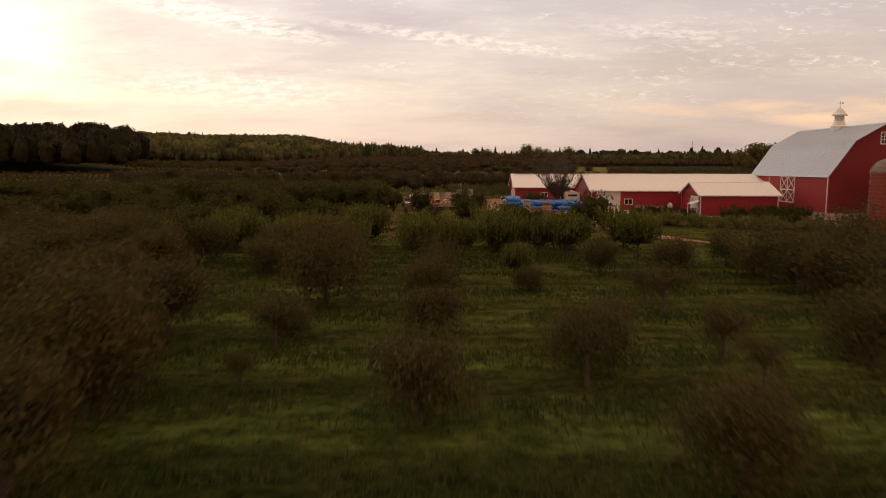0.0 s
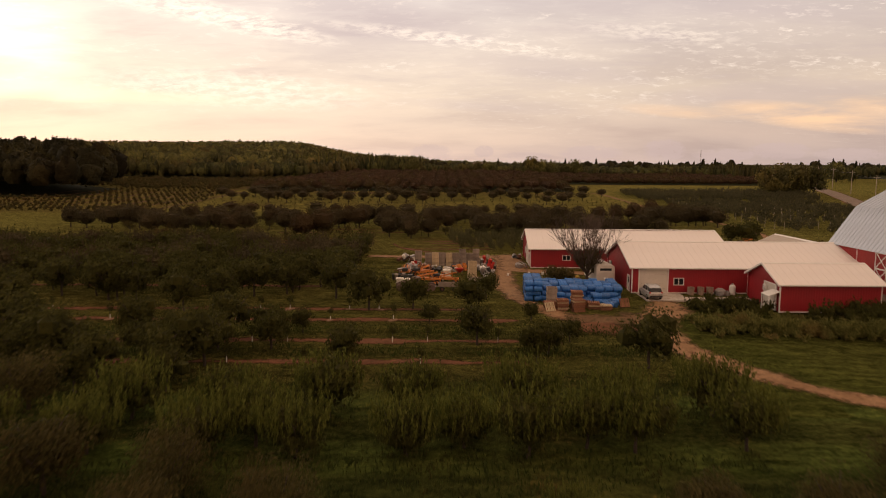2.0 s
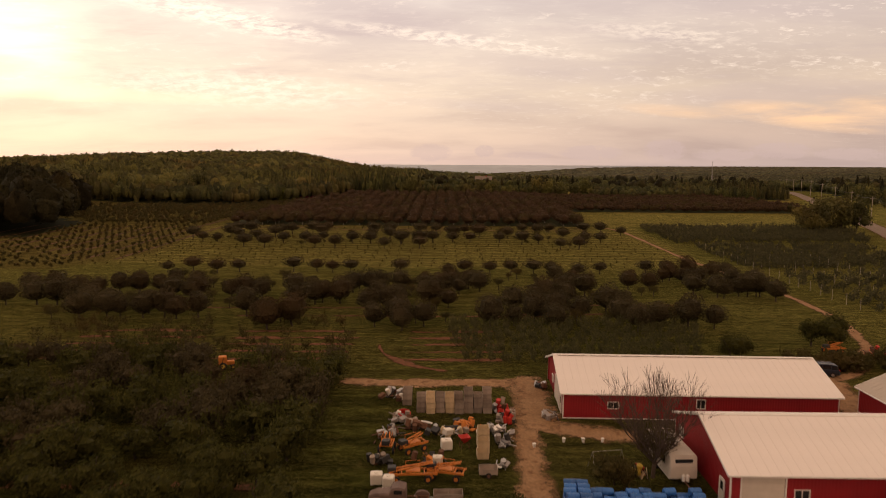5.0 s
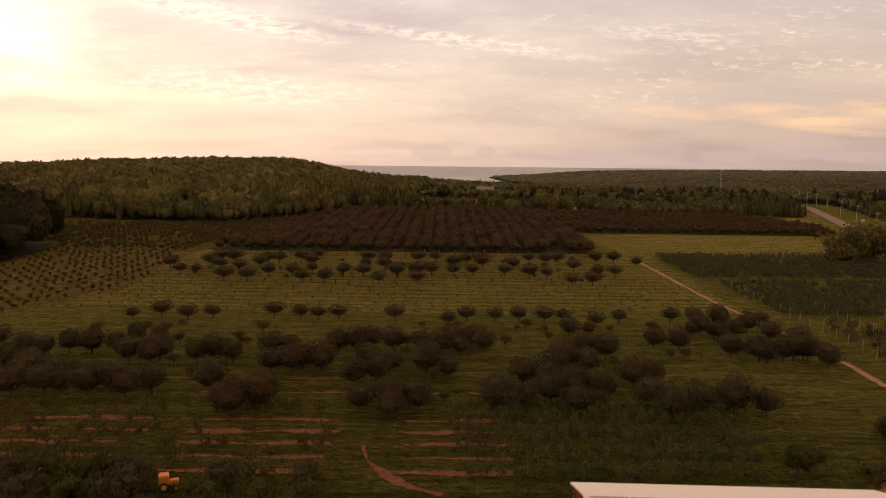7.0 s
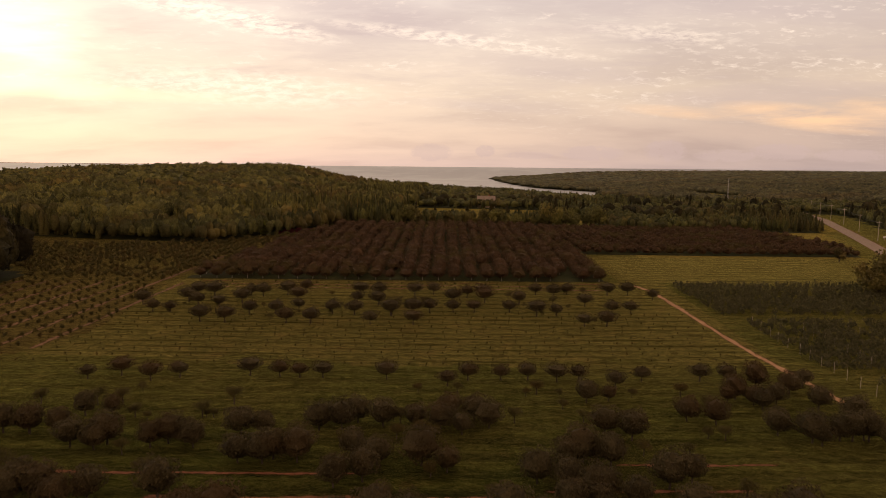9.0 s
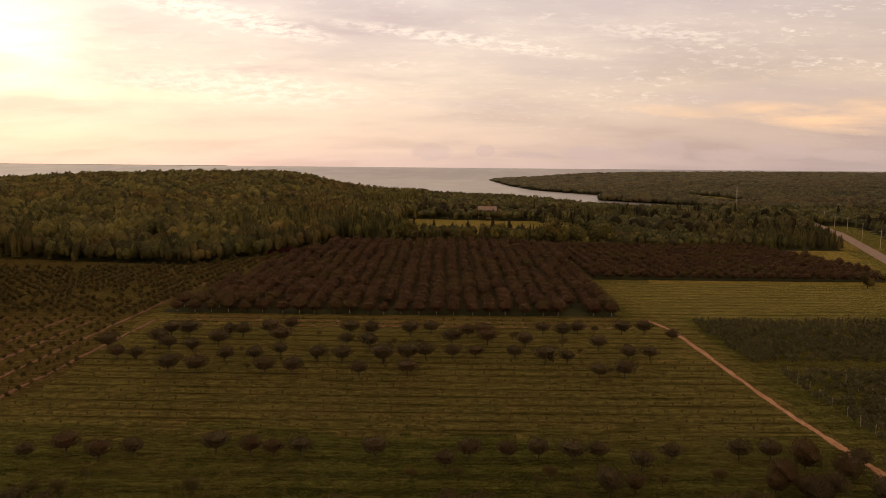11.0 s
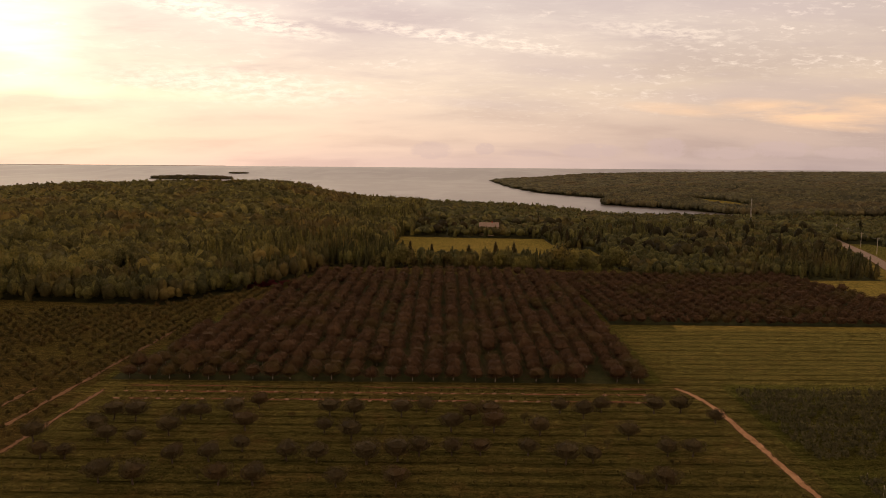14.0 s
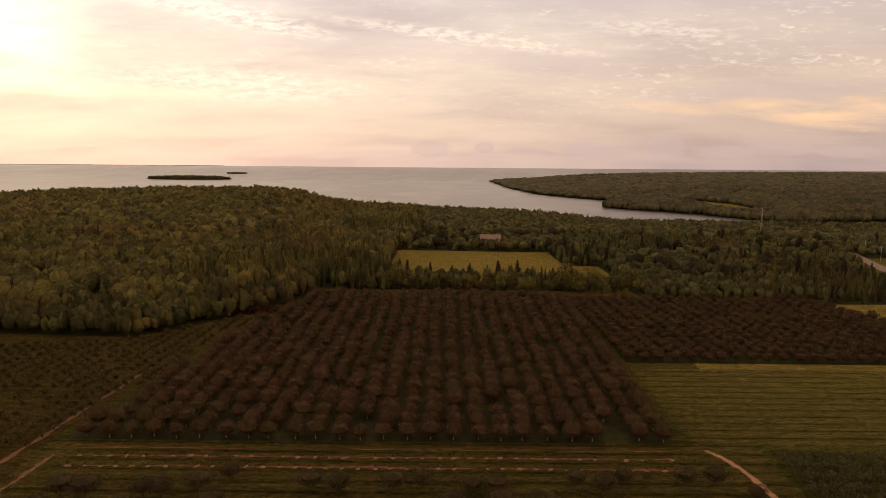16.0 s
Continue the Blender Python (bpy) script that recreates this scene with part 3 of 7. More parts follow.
def woods(x, y):
    """Whether the spot is wooded."""
    if y > 1010 or x < -420 and y > 200:
        return True
    if x < -147 and 306 < y and x < -147 - max(0, y - 345) * 1.2:
        return True
    if y > 430 and x < -60 and y > np.interp(x, [-400, -171, -110, -74, -58], [390, 416, 431, 474, 512]):
        return True
    if y > 520 and x < 75:
        return not (-30 < x < 74 and 548 < y < 668)
    if y > 500 and x >= 75:
        return not (72 < x < 96 and y < 600) and x < 168 + 0.355 * (y - 310) - (17 if y > 455 else 8) + (400 if y > 660 else 0) or x > 172 + 0.355 * (y - 310) + 18
    return x > 330 and y > 150


ground = new("ground", grid_mesh("ground", XS, YS, height))
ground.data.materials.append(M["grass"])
ground.data.materials.append(M["wood_floor"])
ground.data.materials.append(M["field_grass"])
ground.data.materials.append(M["lawn"])
ground.data.materials.append(M["meadow"])
ground.data.materials.append(M["yard_grass"])
ground.data.materials.append(M["nursery_grass"])
tagged(ground, "rolling orchard ground of mown grass and forest floor", "ground", kind="structure")
_nx = len(XS) - 1
_idx = np.zeros(_nx * (len(YS) - 1), np.int32)
for _j in range(len(YS) - 1):
    _y = (YS[_j] + YS[_j + 1]) / 2
    for _i in range(_nx):
        _x = (XS[_i] + XS[_i + 1]) / 2
        if _y > 200 and woods(_x, _y):
            k = 1
        elif 344.5 < _y < 505 and np.interp(_y, [341, 410, 500], [-90, -81, -60]) < _x < 58 or 407 < _y < 503 and 62 < _x < np.interp(_y, [410, 440, 505], [188, 192, 172]):
            k = 1
        elif 404 < _y < 520 and np.interp(_y, [404, 410, 440, 505], [64, 190, 194, 174]) < _x < 155 + 0.34 * (_y - 310):
            k = 4
        elif 246 < _y < 480 and _x < np.interp(_y, [246, 278, 340, 346, 410, 470], [-104, -90, -94, -92, -84, -68]):
            k = 6
        elif 540 < _y < 690 and -34 < _x < 100 or 505 < _y < 600 and 150 < _x < 240:
            k = 4
        elif 344 < _y < 405 and 62 < _x < 190 or 256 + 9 * noise.noise((_x * 0.09, _y * 0.2, 0.5)) < _y < 345 and -112 + 5 * noise.noise((_x * 0.1, _y * 0.1, 2.5)) < _x < 78:
            k = 2
        elif 74 + 3 * noise.noise((_x * 0.1, _y * 0.2, 7.5)) < _y < 110 and _x > 24:
            k = 3
        else:
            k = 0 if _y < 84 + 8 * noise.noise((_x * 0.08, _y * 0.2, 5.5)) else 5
        _idx[_j * _nx + _i] = k
ground.data.polygons.foreach_set("material_index", _idx)


def lake_level(x, y):
    return -20.0 + 58.0 * ease(3300, 4985, y) ** 1.3 + 0 * x


lake = new("water", grid_mesh("water", spaced([(-4600, 4600, 230)]), spaced([(1180, 3300, 212), (3300, 4985, 60)]), lake_level))
lake.data.materials.append(M["water"])
tagged(lake, "wide calm lake reflecting the pale evening sky", "lake", kind="structure")


def ribbon(name, centre, half, mat, label, category, lift=0.05, step=2.0, edge=0.5, across=4, kind="structure"):
    """A strip of ground cover along a line of (x, y) points, with uneven edges, draped on the land."""
    pts = [Vector(p) for p in centre]
    runs = []
    for a, b in zip(pts, pts[1:]):
        n = max(1, int((b - a).length / (step * (0.35 if edge else 1.0))))
        runs += [a.lerp(b, i / n) for i in range(n)]
    runs.append(pts[-1])
    for _ in range(12 if edge else 3):
        runs = [runs[0]] + [(p + 2 * q + r) / 4 for p, q, r in zip(runs, runs[1:], runs[2:])] + [runs[-1]]
    co = []
    for i, p in enumerate(runs):
        d = (runs[min(i + 1, len(runs) - 1)] - runs[max(i - 1, 0)]).normalized()
        side = Vector((d.y, -d.x))
        taper = min(1.0, 0.6 + 0.05 * i, 0.6 + 0.05 * (len(runs) - 1 - i)) if edge else 1.0
        wl, wr = (half * taper + edge * (noise.noise((p.x * 0.17, p.y * 0.17, k + half)) + 0.5 * noise.noise((p.x * 0.9, p.y * 0.9, k + half)) + 0.25 * noise.noise((p.x * 3, p.y * 3, k))) for k in (3.1, 9.7))
        for k in range(across + 1):
            q = p - side * wl + side * (wl + wr) * k / across
            co.append((q.x, q.y, float(height(q.x, q.y)) + lift))
    n, c = len(runs), across + 1
    i = (np.arange(n - 1)[:, None] * c + np.arange(across)[None, :]).reshape(-1)
    ob = new(name, mesh_from(name, np.array(co), np.stack([i, i + 1, i + c + 1, i + c], -1)))
    ob.data.materials.append(mat)
    uv = np.zeros((len(co), 2))
    uv[:, 0] = np.tile(np.arange(c) / across, n)
    run = np.minimum(np.arange(n), n - 1 - np.arange(n)) * step * 0.35
    uv[:, 1] = np.repeat(run, c)
    loops = np.zeros(len(ob.data.loops), np.int32)
    ob.data.loops.foreach_get("vertex_index", loops)
    ob.data.uv_layers.new(name="UVMap").data.foreach_set("uv", uv[loops].astype(np.float32).ravel())
    return tagged(ob, label, category, kind=kind)


road_x = lambda y: 165 + 0.355 * (y - 310)
ribbon("road", [(road_x(y), y) for y in range(60, 760, 20)], 3.6, M["asphalt"], "grey asphalt country road along the orchard", "road", 0.10, 8, 0.0)
ribbon("road_shoulder", [(road_x(y), y) for y in range(60, 760, 20)], 5.2, M["gravel"], "narrow gravel shoulders of the road", "shoulder", 0.06, 8, 0.4)
ribbon("drive", [(64, 75), (44, 76.3), (36, 77.5), (30, 81), (26.3, 86), (23.6, 92), (22.0, 97), (22.6, 102), (25.4, 107), (28, 111), (28, 113)], 2.2, M["gravel"], "pale gravel drive curving to the sheds", "drive", 0.05, 1.5, 0.4)
ribbon("drive_apron", [(13.5, 104), (17, 102.5), (21, 102.5), (24.5, 105), (27, 108.5), (28.4, 112)], 3.0, M["dirt"], "worn gravel turning area before the shed", "drive", 0.07, 1.2, 0.8, 8)
ribbon("drive_apron", [(23.2, 94), (22.8, 98), (24.2, 103), (26.6, 108), (28.0, 112.5)], 3.1, M["gravel"], "pale gravel widening towards the shed door", "drive", 0.085, 1.2, 0.7, 8)
ribbon("drive_apron", [(14, 100), (18, 99), (22, 97)], 2.6, M["soil"], "damp red-brown earth beside the drive", "drive", 0.09, 1.2, 0.8, 8)
ribbon("yard_lane", [(15.5, 102), (11.5, 108), (9.2, 115), (8.8, 124), (9.6, 134), (10.4, 144), (10.0, 155)], 2.1, M["gravel"], "worn dirt lane beside the storage yard", "lane", 0.06, 1.2, 0.6)
ribbon("yard_lane", [(-14, 153), (-4, 152.6), (6, 152.4), (12, 152)], 2.2, M["gravel"], "worn dirt lane behind the crate stacks", "lane", 0.065, 1.2, 0.7)
ribbon("yard_apron", [(9.0, 138.5), (14, 136.0), (19, 134.4), (25, 133.4)], 2.6, M["gravel"], "gravel strip along the shed front", "drive", 0.055, 1.2, 0.6, 6)
ribbon("yard_apron", [(11.2, 135), (11.6, 144), (11.8, 156)], 3.0, M["gravel"], "gravel yard beside the shed end", "drive", 0.075, 1.2, 0.5, 6)
ribbon("yard_apron", [(50, 138), (52, 148), (53, 158), (58, 164)], 3.4, M["gravel"], "gravel yard behind the sheds", "drive", 0.075, 1.2, 0.5, 6)
ribbon("farm_track", [(63.5, 342), (66.8, 338.5), (69.6, 330), (71.0, 314), (72.3, 295), (74, 270), (76.5, 240), (77.5, 212), (76, 190), (70, 172), (62, 160), (56, 155), (49, 153)], 1.25, M["gravel"], "narrow gravel track between orchard blocks", "track", 0.06, 2.5, 0.35)
ribbon("farm_track", [(-10.5, 172), (-9, 166), (-5, 161), (1, 157.5)], 0.7, M["soil"], "bare earth track into the orchard", "track", 0.06, 2, 0.8)
for ya, xa, xb, hw in ((87.5, -34, 9, 1.2), (94.2, -46, 12, 1.1), (102.3, -62, 9, 1.05), (107.2, -62, 4, 1.05), (121.5, -62, -16, 1.2)):
    ribbon("soil_strip", [(xa, ya), ((xa + xb) / 2, ya + 0.3), (xb, ya)], hw * 0.8, M["soil"], "bare red-brown soil strip of a young tree row", "soil strip", 0.04, 1.0, 0.55)
for ya in (163.5, 167.6, 171.8, 176.0, 180.2):
    for xa, xb in ((-62, -40), (-36, -14), (-6, 10)):
        ribbon("soil_strip", [(xa, ya), (xb, ya + 0.3)], 0.8, M["soil"], "bare red-brown soil strip between young rows", "soil strip", 0.04, 1.0, 0.7)
for ya, xa, xb in ((192, -40, 22), (194.5, 14, 44), (199, -60, -10), (203, 26, 52)):
    ribbon("soil_strip", [(xa, ya), (xb, ya + 0.6)], 0.55, M["soil"], "thin worn soil line along an orchard row", "soil strip", 0.04, 1.0, 0.5)
for ya, hw in ((336.5, 1.3), (331.5, 1.1), (340.5, 0.8)):
    ribbon("soil_strip", [(-84, ya), (-20, ya + 0.5), (58, ya + 0.2)], hw * 0.4, M["soil"], "worn soil line before the cherry block", "soil strip", 0.05, 2.0, 0.6)


# ---------------------------------------------------------------- red metal sheds
def window_unit(parent, x, z, wide, high, y=0.0, sashes=2):
    win = part("window", boxes((x, x + wide, y - 0.04, y + 0.10, z, z + 0.09), (x, x + wide, y - 0.04, y + 0.10, z + high - 0.09, z + high),
                               (x, x + 0.09, y - 0.04, y + 0.10, z + 0.09, z + high - 0.09), (x + wide - 0.09, x + wide, y - 0.04, y + 0.10, z + 0.09, z + high - 0.09)), M["white"], parent, "white framed sliding window")
    part("pane", boxes((x + 0.09, x + wide - 0.09, y + 0.05, y + 0.07, z + 0.09, z + high - 0.09)), M["glass"], win)
    for k in range(1, sashes):
        c = x + wide * k / sashes
        part("mullion", boxes((c - 0.035, c + 0.035, y - 0.02, y + 0.045, z + 0.09, z + high - 0.09)), M["white"], win)
    return win


def metal_shed(name, m, label, length, half, eave, ridge, front, end, roof_mat, base=0.0, rib=0.9, over=0.35):
    """A gabled shed: x along its length from 0, the ridge over y 0, its front wall at y -half."""
    shed = thing(name, m, label, "shed")
    th, lo = 0.15, base
    part("front_wall", pierced(length, lo, eave, th, [h for h, _ in front]), M["red_x"], shed, m=Matrix.Translation((0, -half, 0)))
    part("back_wall", pierced(length, lo, eave, th, []), M["red_x"], shed, m=Matrix.Translation((0, half - th, 0)))
    for x, holes in ((0.0, [h for h, _ in end]), (length - th, [])):
        # the end walls stand between the long walls; turned so that their holes run along y
        bm = pierced(2 * half - 2 * th, lo, eave, th, [(2 * half - 2 * th - h[1], 2 * half - 2 * th - h[0], h[2], h[3]) for h in holes] if holes else [])
        bmesh.ops.transform(bm, matrix=pose(th, half - th, 0, 0, 0, -90), verts=bm.verts[:])
        prism(bm, [(-half + th, eave), (half - th, eave), (0, ridge - 0.12)], 0, 0, th)
        part("end_wall", bm, M["red_y"], shed, m=Matrix.Translation((x, 0, 0)))
    # roof sheets, one beside the other
    n = round((length + 2 * over) / rib)
    wide = (length + 2 * over) / n
    run = half + over
    slope = (ridge - eave) / half
    drop = eave - slope * over
    for sgn in (-1, 1):
        bm = bmesh.new()
        prism(bm, [(0, ridge), (sgn * run, drop), (sgn * run, drop + 0.05), (0, ridge + 0.05)], 0, 0, wide - 0.003)
        prism(bm, [(0, ridge + 0.05), (sgn * run, drop + 0.05), (sgn * run, drop + 0.066), (0, ridge + 0.066)], 0, 0, 0.03)
        me = bpy.data.meshes.new("roof_sheet")
        bm.to_mesh(me)
        bm.free()
        me.materials.append(roof_mat)
        for i in range(n):
            shared("roof_sheet", me, shed, Matrix.Translation((-over + i * wide, 0, 0)))
    part("ridge_cap", prism(bmesh.new(), [(-0.3, ridge + 0.04 - 0.3 * slope + 0.06), (0, ridge + 0.11), (0.3, ridge + 0.04 - 0.3 * slope + 0.06), (0.3, ridge - 0.3 * slope + 0.06), (0, ridge + 0.06), (-0.3, ridge - 0.3 * slope + 0.06)], 0, -over - 0.02, length + over + 0.02), M["white"], shed)
    for x in (-over - 0.05, length + over):
        for sgn in (-1, 1):
            part("rake_trim", prism(bmesh.new(), [(0, ridge + 0.09), (sgn * (run + 0.03), drop + 0.09), (sgn * (run + 0.03), drop - 0.16), (0, ridge - 0.16)], 0, x, x + 0.05), M["white"], shed)
    for sgn in (-1, 1):
        part("gutter", boxes((-over, length + over, min(sgn * run, sgn * (run + 0.12)), max(sgn * run, sgn * (run + 0.12)), drop - 0.10, drop + 0.04)), M["white"], shed)
        for x in (-0.02, length - 0.10):
            part("corner_trim", boxes((x, x + 0.12, min(sgn * half, sgn * (half + 0.025)), max(sgn * half, sgn * (half + 0.025)), lo, eave - 0.05)), M["white"], shed)
    part("corner_trim", boxes((-0.027, -0.002, -half + 0.0, -half + 0.14, lo, eave - 0.05)), M["white"], shed)
    part("wainscot_trim", boxes((0.1, length - 0.1, -half - 0.012, -half - 0.002, lo + 0.02, lo + 0.16)), M["white"], shed)
    for (xa, xb, za, zb), what in front:
        if what == "window":
            window_unit(shed, xa, za, xb - xa, zb - za, -half)
        else:
            overhead_door(shed, xa, xb, za, zb, Matrix.Translation((0, -half, 0)))
    for (ya, yb, za, zb), what in end:
        m2 = pose(0, half - th, 0, 0, 0, -90)
        xa, xb = 2 * half - 2 * th - yb, 2 * half - 2 * th - ya
        if what == "window":
            window_unit(part("window_frame", boxes((xa - 0.1, xa - 0.005, -0.02, -0.002, za, zb)), M["white"], shed, m=m2), xa, za, xb - xa, zb - za)
        elif what == "door":
            d = part("door", boxes((xa, xb, 0.02, 0.08, za, zb)), M["door_white"], shed, "white man door", m2)
            part("door_frame", boxes((xa - 0.1, xa, -0.03, 0.1, za, zb + 0.1), (xb, xb + 0.1, -0.03, 0.1, za, zb + 0.1), (xa, xb, -0.03, 0.1, zb, zb + 0.1)), M["white"], d)
            part("pane", boxes((xa + 0.2, xb - 0.2, 0.0, 0.015, zb - 0.95, zb - 0.2)), M["glass"], d)
            part("door_handle", tube(bmesh.new(), (xa + 0.1, -0.05, za + 1.0), (xa + 0.1, 0.02, za + 1.0), 0.04), M["steel"], d)
        else:
            overhead_door(shed, xa, xb, za, zb, m2)
    return shed


def overhead_door(parent, xa, xb, za, zb, m):
    door = part("overhead_door", boxes((xa - 0.14, xa, -0.035, 0.12, za, zb + 0.14), (xb, xb + 0.14, -0.035, 0.12, za, zb + 0.14), (xa, xb, -0.035, 0.12, zb, zb + 0.14)), M["white"], parent, "closed off-white overhead door", m)
    n = max(3, round((zb - za) / 0.62))
    step = (zb - za) / n
    for i in range(n):
        part("door_panel", box(bmesh.new(), xa, xb, 0.05, 0.10, za + i * step + 0.008, za + (i + 1) * step - 0.008, 0.008), M["door_white"], door)
    return door


M["steel"] = plain("dull_steel", (0.42, 0.41, 0.40), 0.45, 0.8, 0.15)
YARD = -0.5
metal_shed("storage_shed", pose(14.6, 147.0, -0.35, 0, 0, -2.0), "long red metal shed with a white roof", 31.9, 7.6, 3.25, 5.68,
           [((5.2, 6.6, 1.25, 2.15), "window"), ((15.5, 16.6, 1.4, 2.6), "window")], [((1.6, 2.7, 0.0, 2.15), "door"), ((3.6, 7.4, 0.0, 3.1), "overhead"), ((9.4, 10.5, 1.3, 2.3), "window")], M["white_roof"])
metal_shed("packing_shed", pose(25.2, 125.0, YARD, 0, 0, -1.0), "red metal shed with a white roof and overhead door", 30.3, 7.5, 3.55, 6.1,
           [((1.0, 4.7, 0.0, 3.2), "overhead"), ((5.5, 6.9, 1.1, 2.1), "window")], [((1.3, 2.25, 0.0, 2.1), "door"), ((12.4, 13.5, 1.5, 2.6), "window")], M["white_roof"])
metal_shed("wing_shed", pose(39.4, 110.8, -0.7, 0, 0, -1.0), "low red metal wing with a pale ribbed roof", 11.8, 4.5, 3.45, 5.25,
           [], [((1.0, 4.0, 0.0, 3.0), "overhead")], M["white_roof"])
metal_shed("equipment_shed", pose(55.7, 142.0, -0.3, 0, 0, -90.0), "red shed with a weathered tan roof", 18.0, 5.0, 3.2, 5.4, [], [], M["tan_roof"])

# dark vented gaps along the ridge of the long shed
for k in range(8):
    part("ridge_vent", boxes((0.2 + 4.0 * k, 3.95 + 4.0 * k, -0.42, -0.30, 5.655, 5.685)), M["silo_cap"], bpy.data.objects["storage_shed"])
# small white door hood on the wing, and its wall fan
hood = thing("door_hood", pose(39.36, 107.2, -0.7, 0, 0, 0), "small white sloping hood over an entrance", "hood")
bm = bmesh.new()
prism(bm, [(0.0, 2.45), (-1.4, 1.95), (-1.4, 2.02), (0.0, 2.52)], 1, -1.0, 1.0)
part("hood_roof", bm, M["white"], hood)
for y in (-0.95, 0.85):
    part("post", boxes((-1.35, -1.25, y, y + 0.1, 0.0, 1.97)), M["white"], hood)
fan = thing("wall_fan", pose(39.36, 109.9, 1.7), "square white wall ventilator", "ventilator")
part("housing", boxes((-0.28, -0.02, -0.35, 0.35, -0.35, 0.35)), M["white"], fan)
part("grille", boxes(*[(-0.31, -0.285, -0.3, 0.3, z, z + 0.06) for z in (-0.28, -0.14, 0.0, 0.14)]), M["steel"], fan)

slab = part("pavement", boxes((25.6, 31.2, 112.1, 117.6, -0.7, -0.40), (31.2, 39.0, 112.9, 114.4, -0.7, -0.41)), M["concrete"])
tagged(slab, "pale concrete apron before the overhead door", "apron", kind="structure")

# ---------------------------------------------------------------- the big barn
barn = thing("barn", pose(0, 0, 0), "big red gambrel barn with a steel roof on a stone base", "barn")
BX, BW, BY0, BY1, BE, BB = 55.6, 7.85, 100.8, 125.4, 5.8, 0.35
bxc = BX + BW
prof = [(-BW, BE), (-BW + 3.45, 10.7), (0, 13.2), (BW - 3.45, 10.7), (BW, BE)]
side_wall = pierced(BY1 - BY0, BB, BE, 0.2, [(10.4, 15.2, 1.3, 5.5)])
bmesh.ops.transform(side_wall, matrix=pose(BX, BY1, 0, 0, 0, -90), verts=side_wall.verts[:])
part("side_wall", side_wall, M["barn_red_y"], barn)
part("side_wall", boxes((BX + 2 * BW - 0.2, BX + 2 * BW, BY0, BY1, BB, BE)), M["barn_red_y"], barn)
gable = [(bxc + u, z) for u, z in prof]
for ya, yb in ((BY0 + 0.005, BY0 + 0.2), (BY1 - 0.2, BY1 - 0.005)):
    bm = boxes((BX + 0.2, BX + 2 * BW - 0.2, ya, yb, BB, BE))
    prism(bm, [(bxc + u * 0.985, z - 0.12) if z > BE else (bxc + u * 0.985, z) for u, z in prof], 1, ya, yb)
    part("gable_wall", bm, M["barn_red_x_shaded"], barn)
n = 30
wide = (BY1 - BY0 + 0.8) / n
for (u0, z0), (u1, z1) in zip(prof, prof[1:]):
    d = Vector((u1 - u0, z1 - z0)).normalized()
    ext0 = 0.45 if u0 == -BW else 0.0
    ext1 = 0.45 if u1 == BW else 0.0
    a, b = (bxc + u0 - d.x * ext0, z0 - d.y * ext0), (bxc + u1 + d.x * ext1, z1 + d.y * ext1)
    nrm = Vector((-d.y, d.x)) * 0.06
    bm = bmesh.new()
    prism(bm, [a, b, (b[0] + nrm.x, b[1] + nrm.y), (a[0] + nrm.x, a[1] + nrm.y)], 1, 0, wide - 0.012)
    prism(bm, [(a[0] + nrm.x, a[1] + nrm.y), (b[0] + nrm.x, b[1] + nrm.y), (b[0] + 1.8 * nrm.x, b[1] + 1.8 * nrm.y), (a[0] + 1.8 * nrm.x, a[1] + 1.8 * nrm.y)], 1, 0, 0.06)
    me = bpy.data.meshes.new("roof_sheet")
    bm.to_mesh(me)
    bm.free()
    me.materials.append(M["barn_roof"])
    for i in range(n):
        shared("roof_sheet", me, barn, Matrix.Translation((0, BY0 - 0.4 + i * wide, 0)))
part("ridge_cap", prism(bmesh.new(), [(bxc - 0.3, 13.12), (bxc, 13.33), (bxc + 0.3, 13.12), (bxc, 13.27)], 1, BY0 - 0.42, BY1 + 0.42), M["barn_roof"], barn)
part("corner_trim", boxes((BX - 0.03, BX - 0.003, BY0 - 0.02, BY0 + 0.2, BB, BE - 0.1)), M["white"], barn)
part("corner_trim", boxes((BX - 0.03, BX - 0.003, BY1 - 6.4, BY1 - 6.3, BB + 2.0, BE - 0.1)), M["white"], barn)
# cross-braced white barn door
ydo = BY1 - 10.4
door = part("barn_door", boxes((BX + 0.02, BX + 0.08, ydo - 4.8, ydo, 1.3, 5.5)), M["barn_red_y"], barn, "red barn door with white cross braces")
for za, zb in ((1.3, 1.48), (3.25, 3.45), (5.32, 5.5)):
    part("rail", boxes((BX - 0.05, BX + 0.016, ydo - 4.8, ydo, za, zb)), M["white"], door)
for ya in (ydo - 4.8, ydo - 2.5, ydo - 0.18):
    part("stile", boxes((BX - 0.06, BX - 0.052, ya, ya + (0.2 if ya == ydo - 2.5 else 0.18), 1.3, 5.5)), M["white"], door)
for ya, yb in ((ydo - 4.62, ydo - 2.5), (ydo - 2.3, ydo - 0.18)):
    for za, zb in ((1.48, 3.25), (3.45, 5.32)):
        for p, q in (((ya, za), (yb, zb)), ((ya, zb), (yb, za))):
            d = Vector((q[0] - p[0], q[1] - p[1])).normalized() * 0.07
            o = -0.02 if p[1] < q[1] else -0.04
            part("cross_brace", prism(bmesh.new(), [(p[0] - d.y, p[1] + d.x), (q[0] - d.y, q[1] + d.x), (q[0] + d.y, q[1] - d.x), (p[0] + d.y, p[1] - d.x)], 0, BX + o, BX + o + 0.018), M["white"], door)
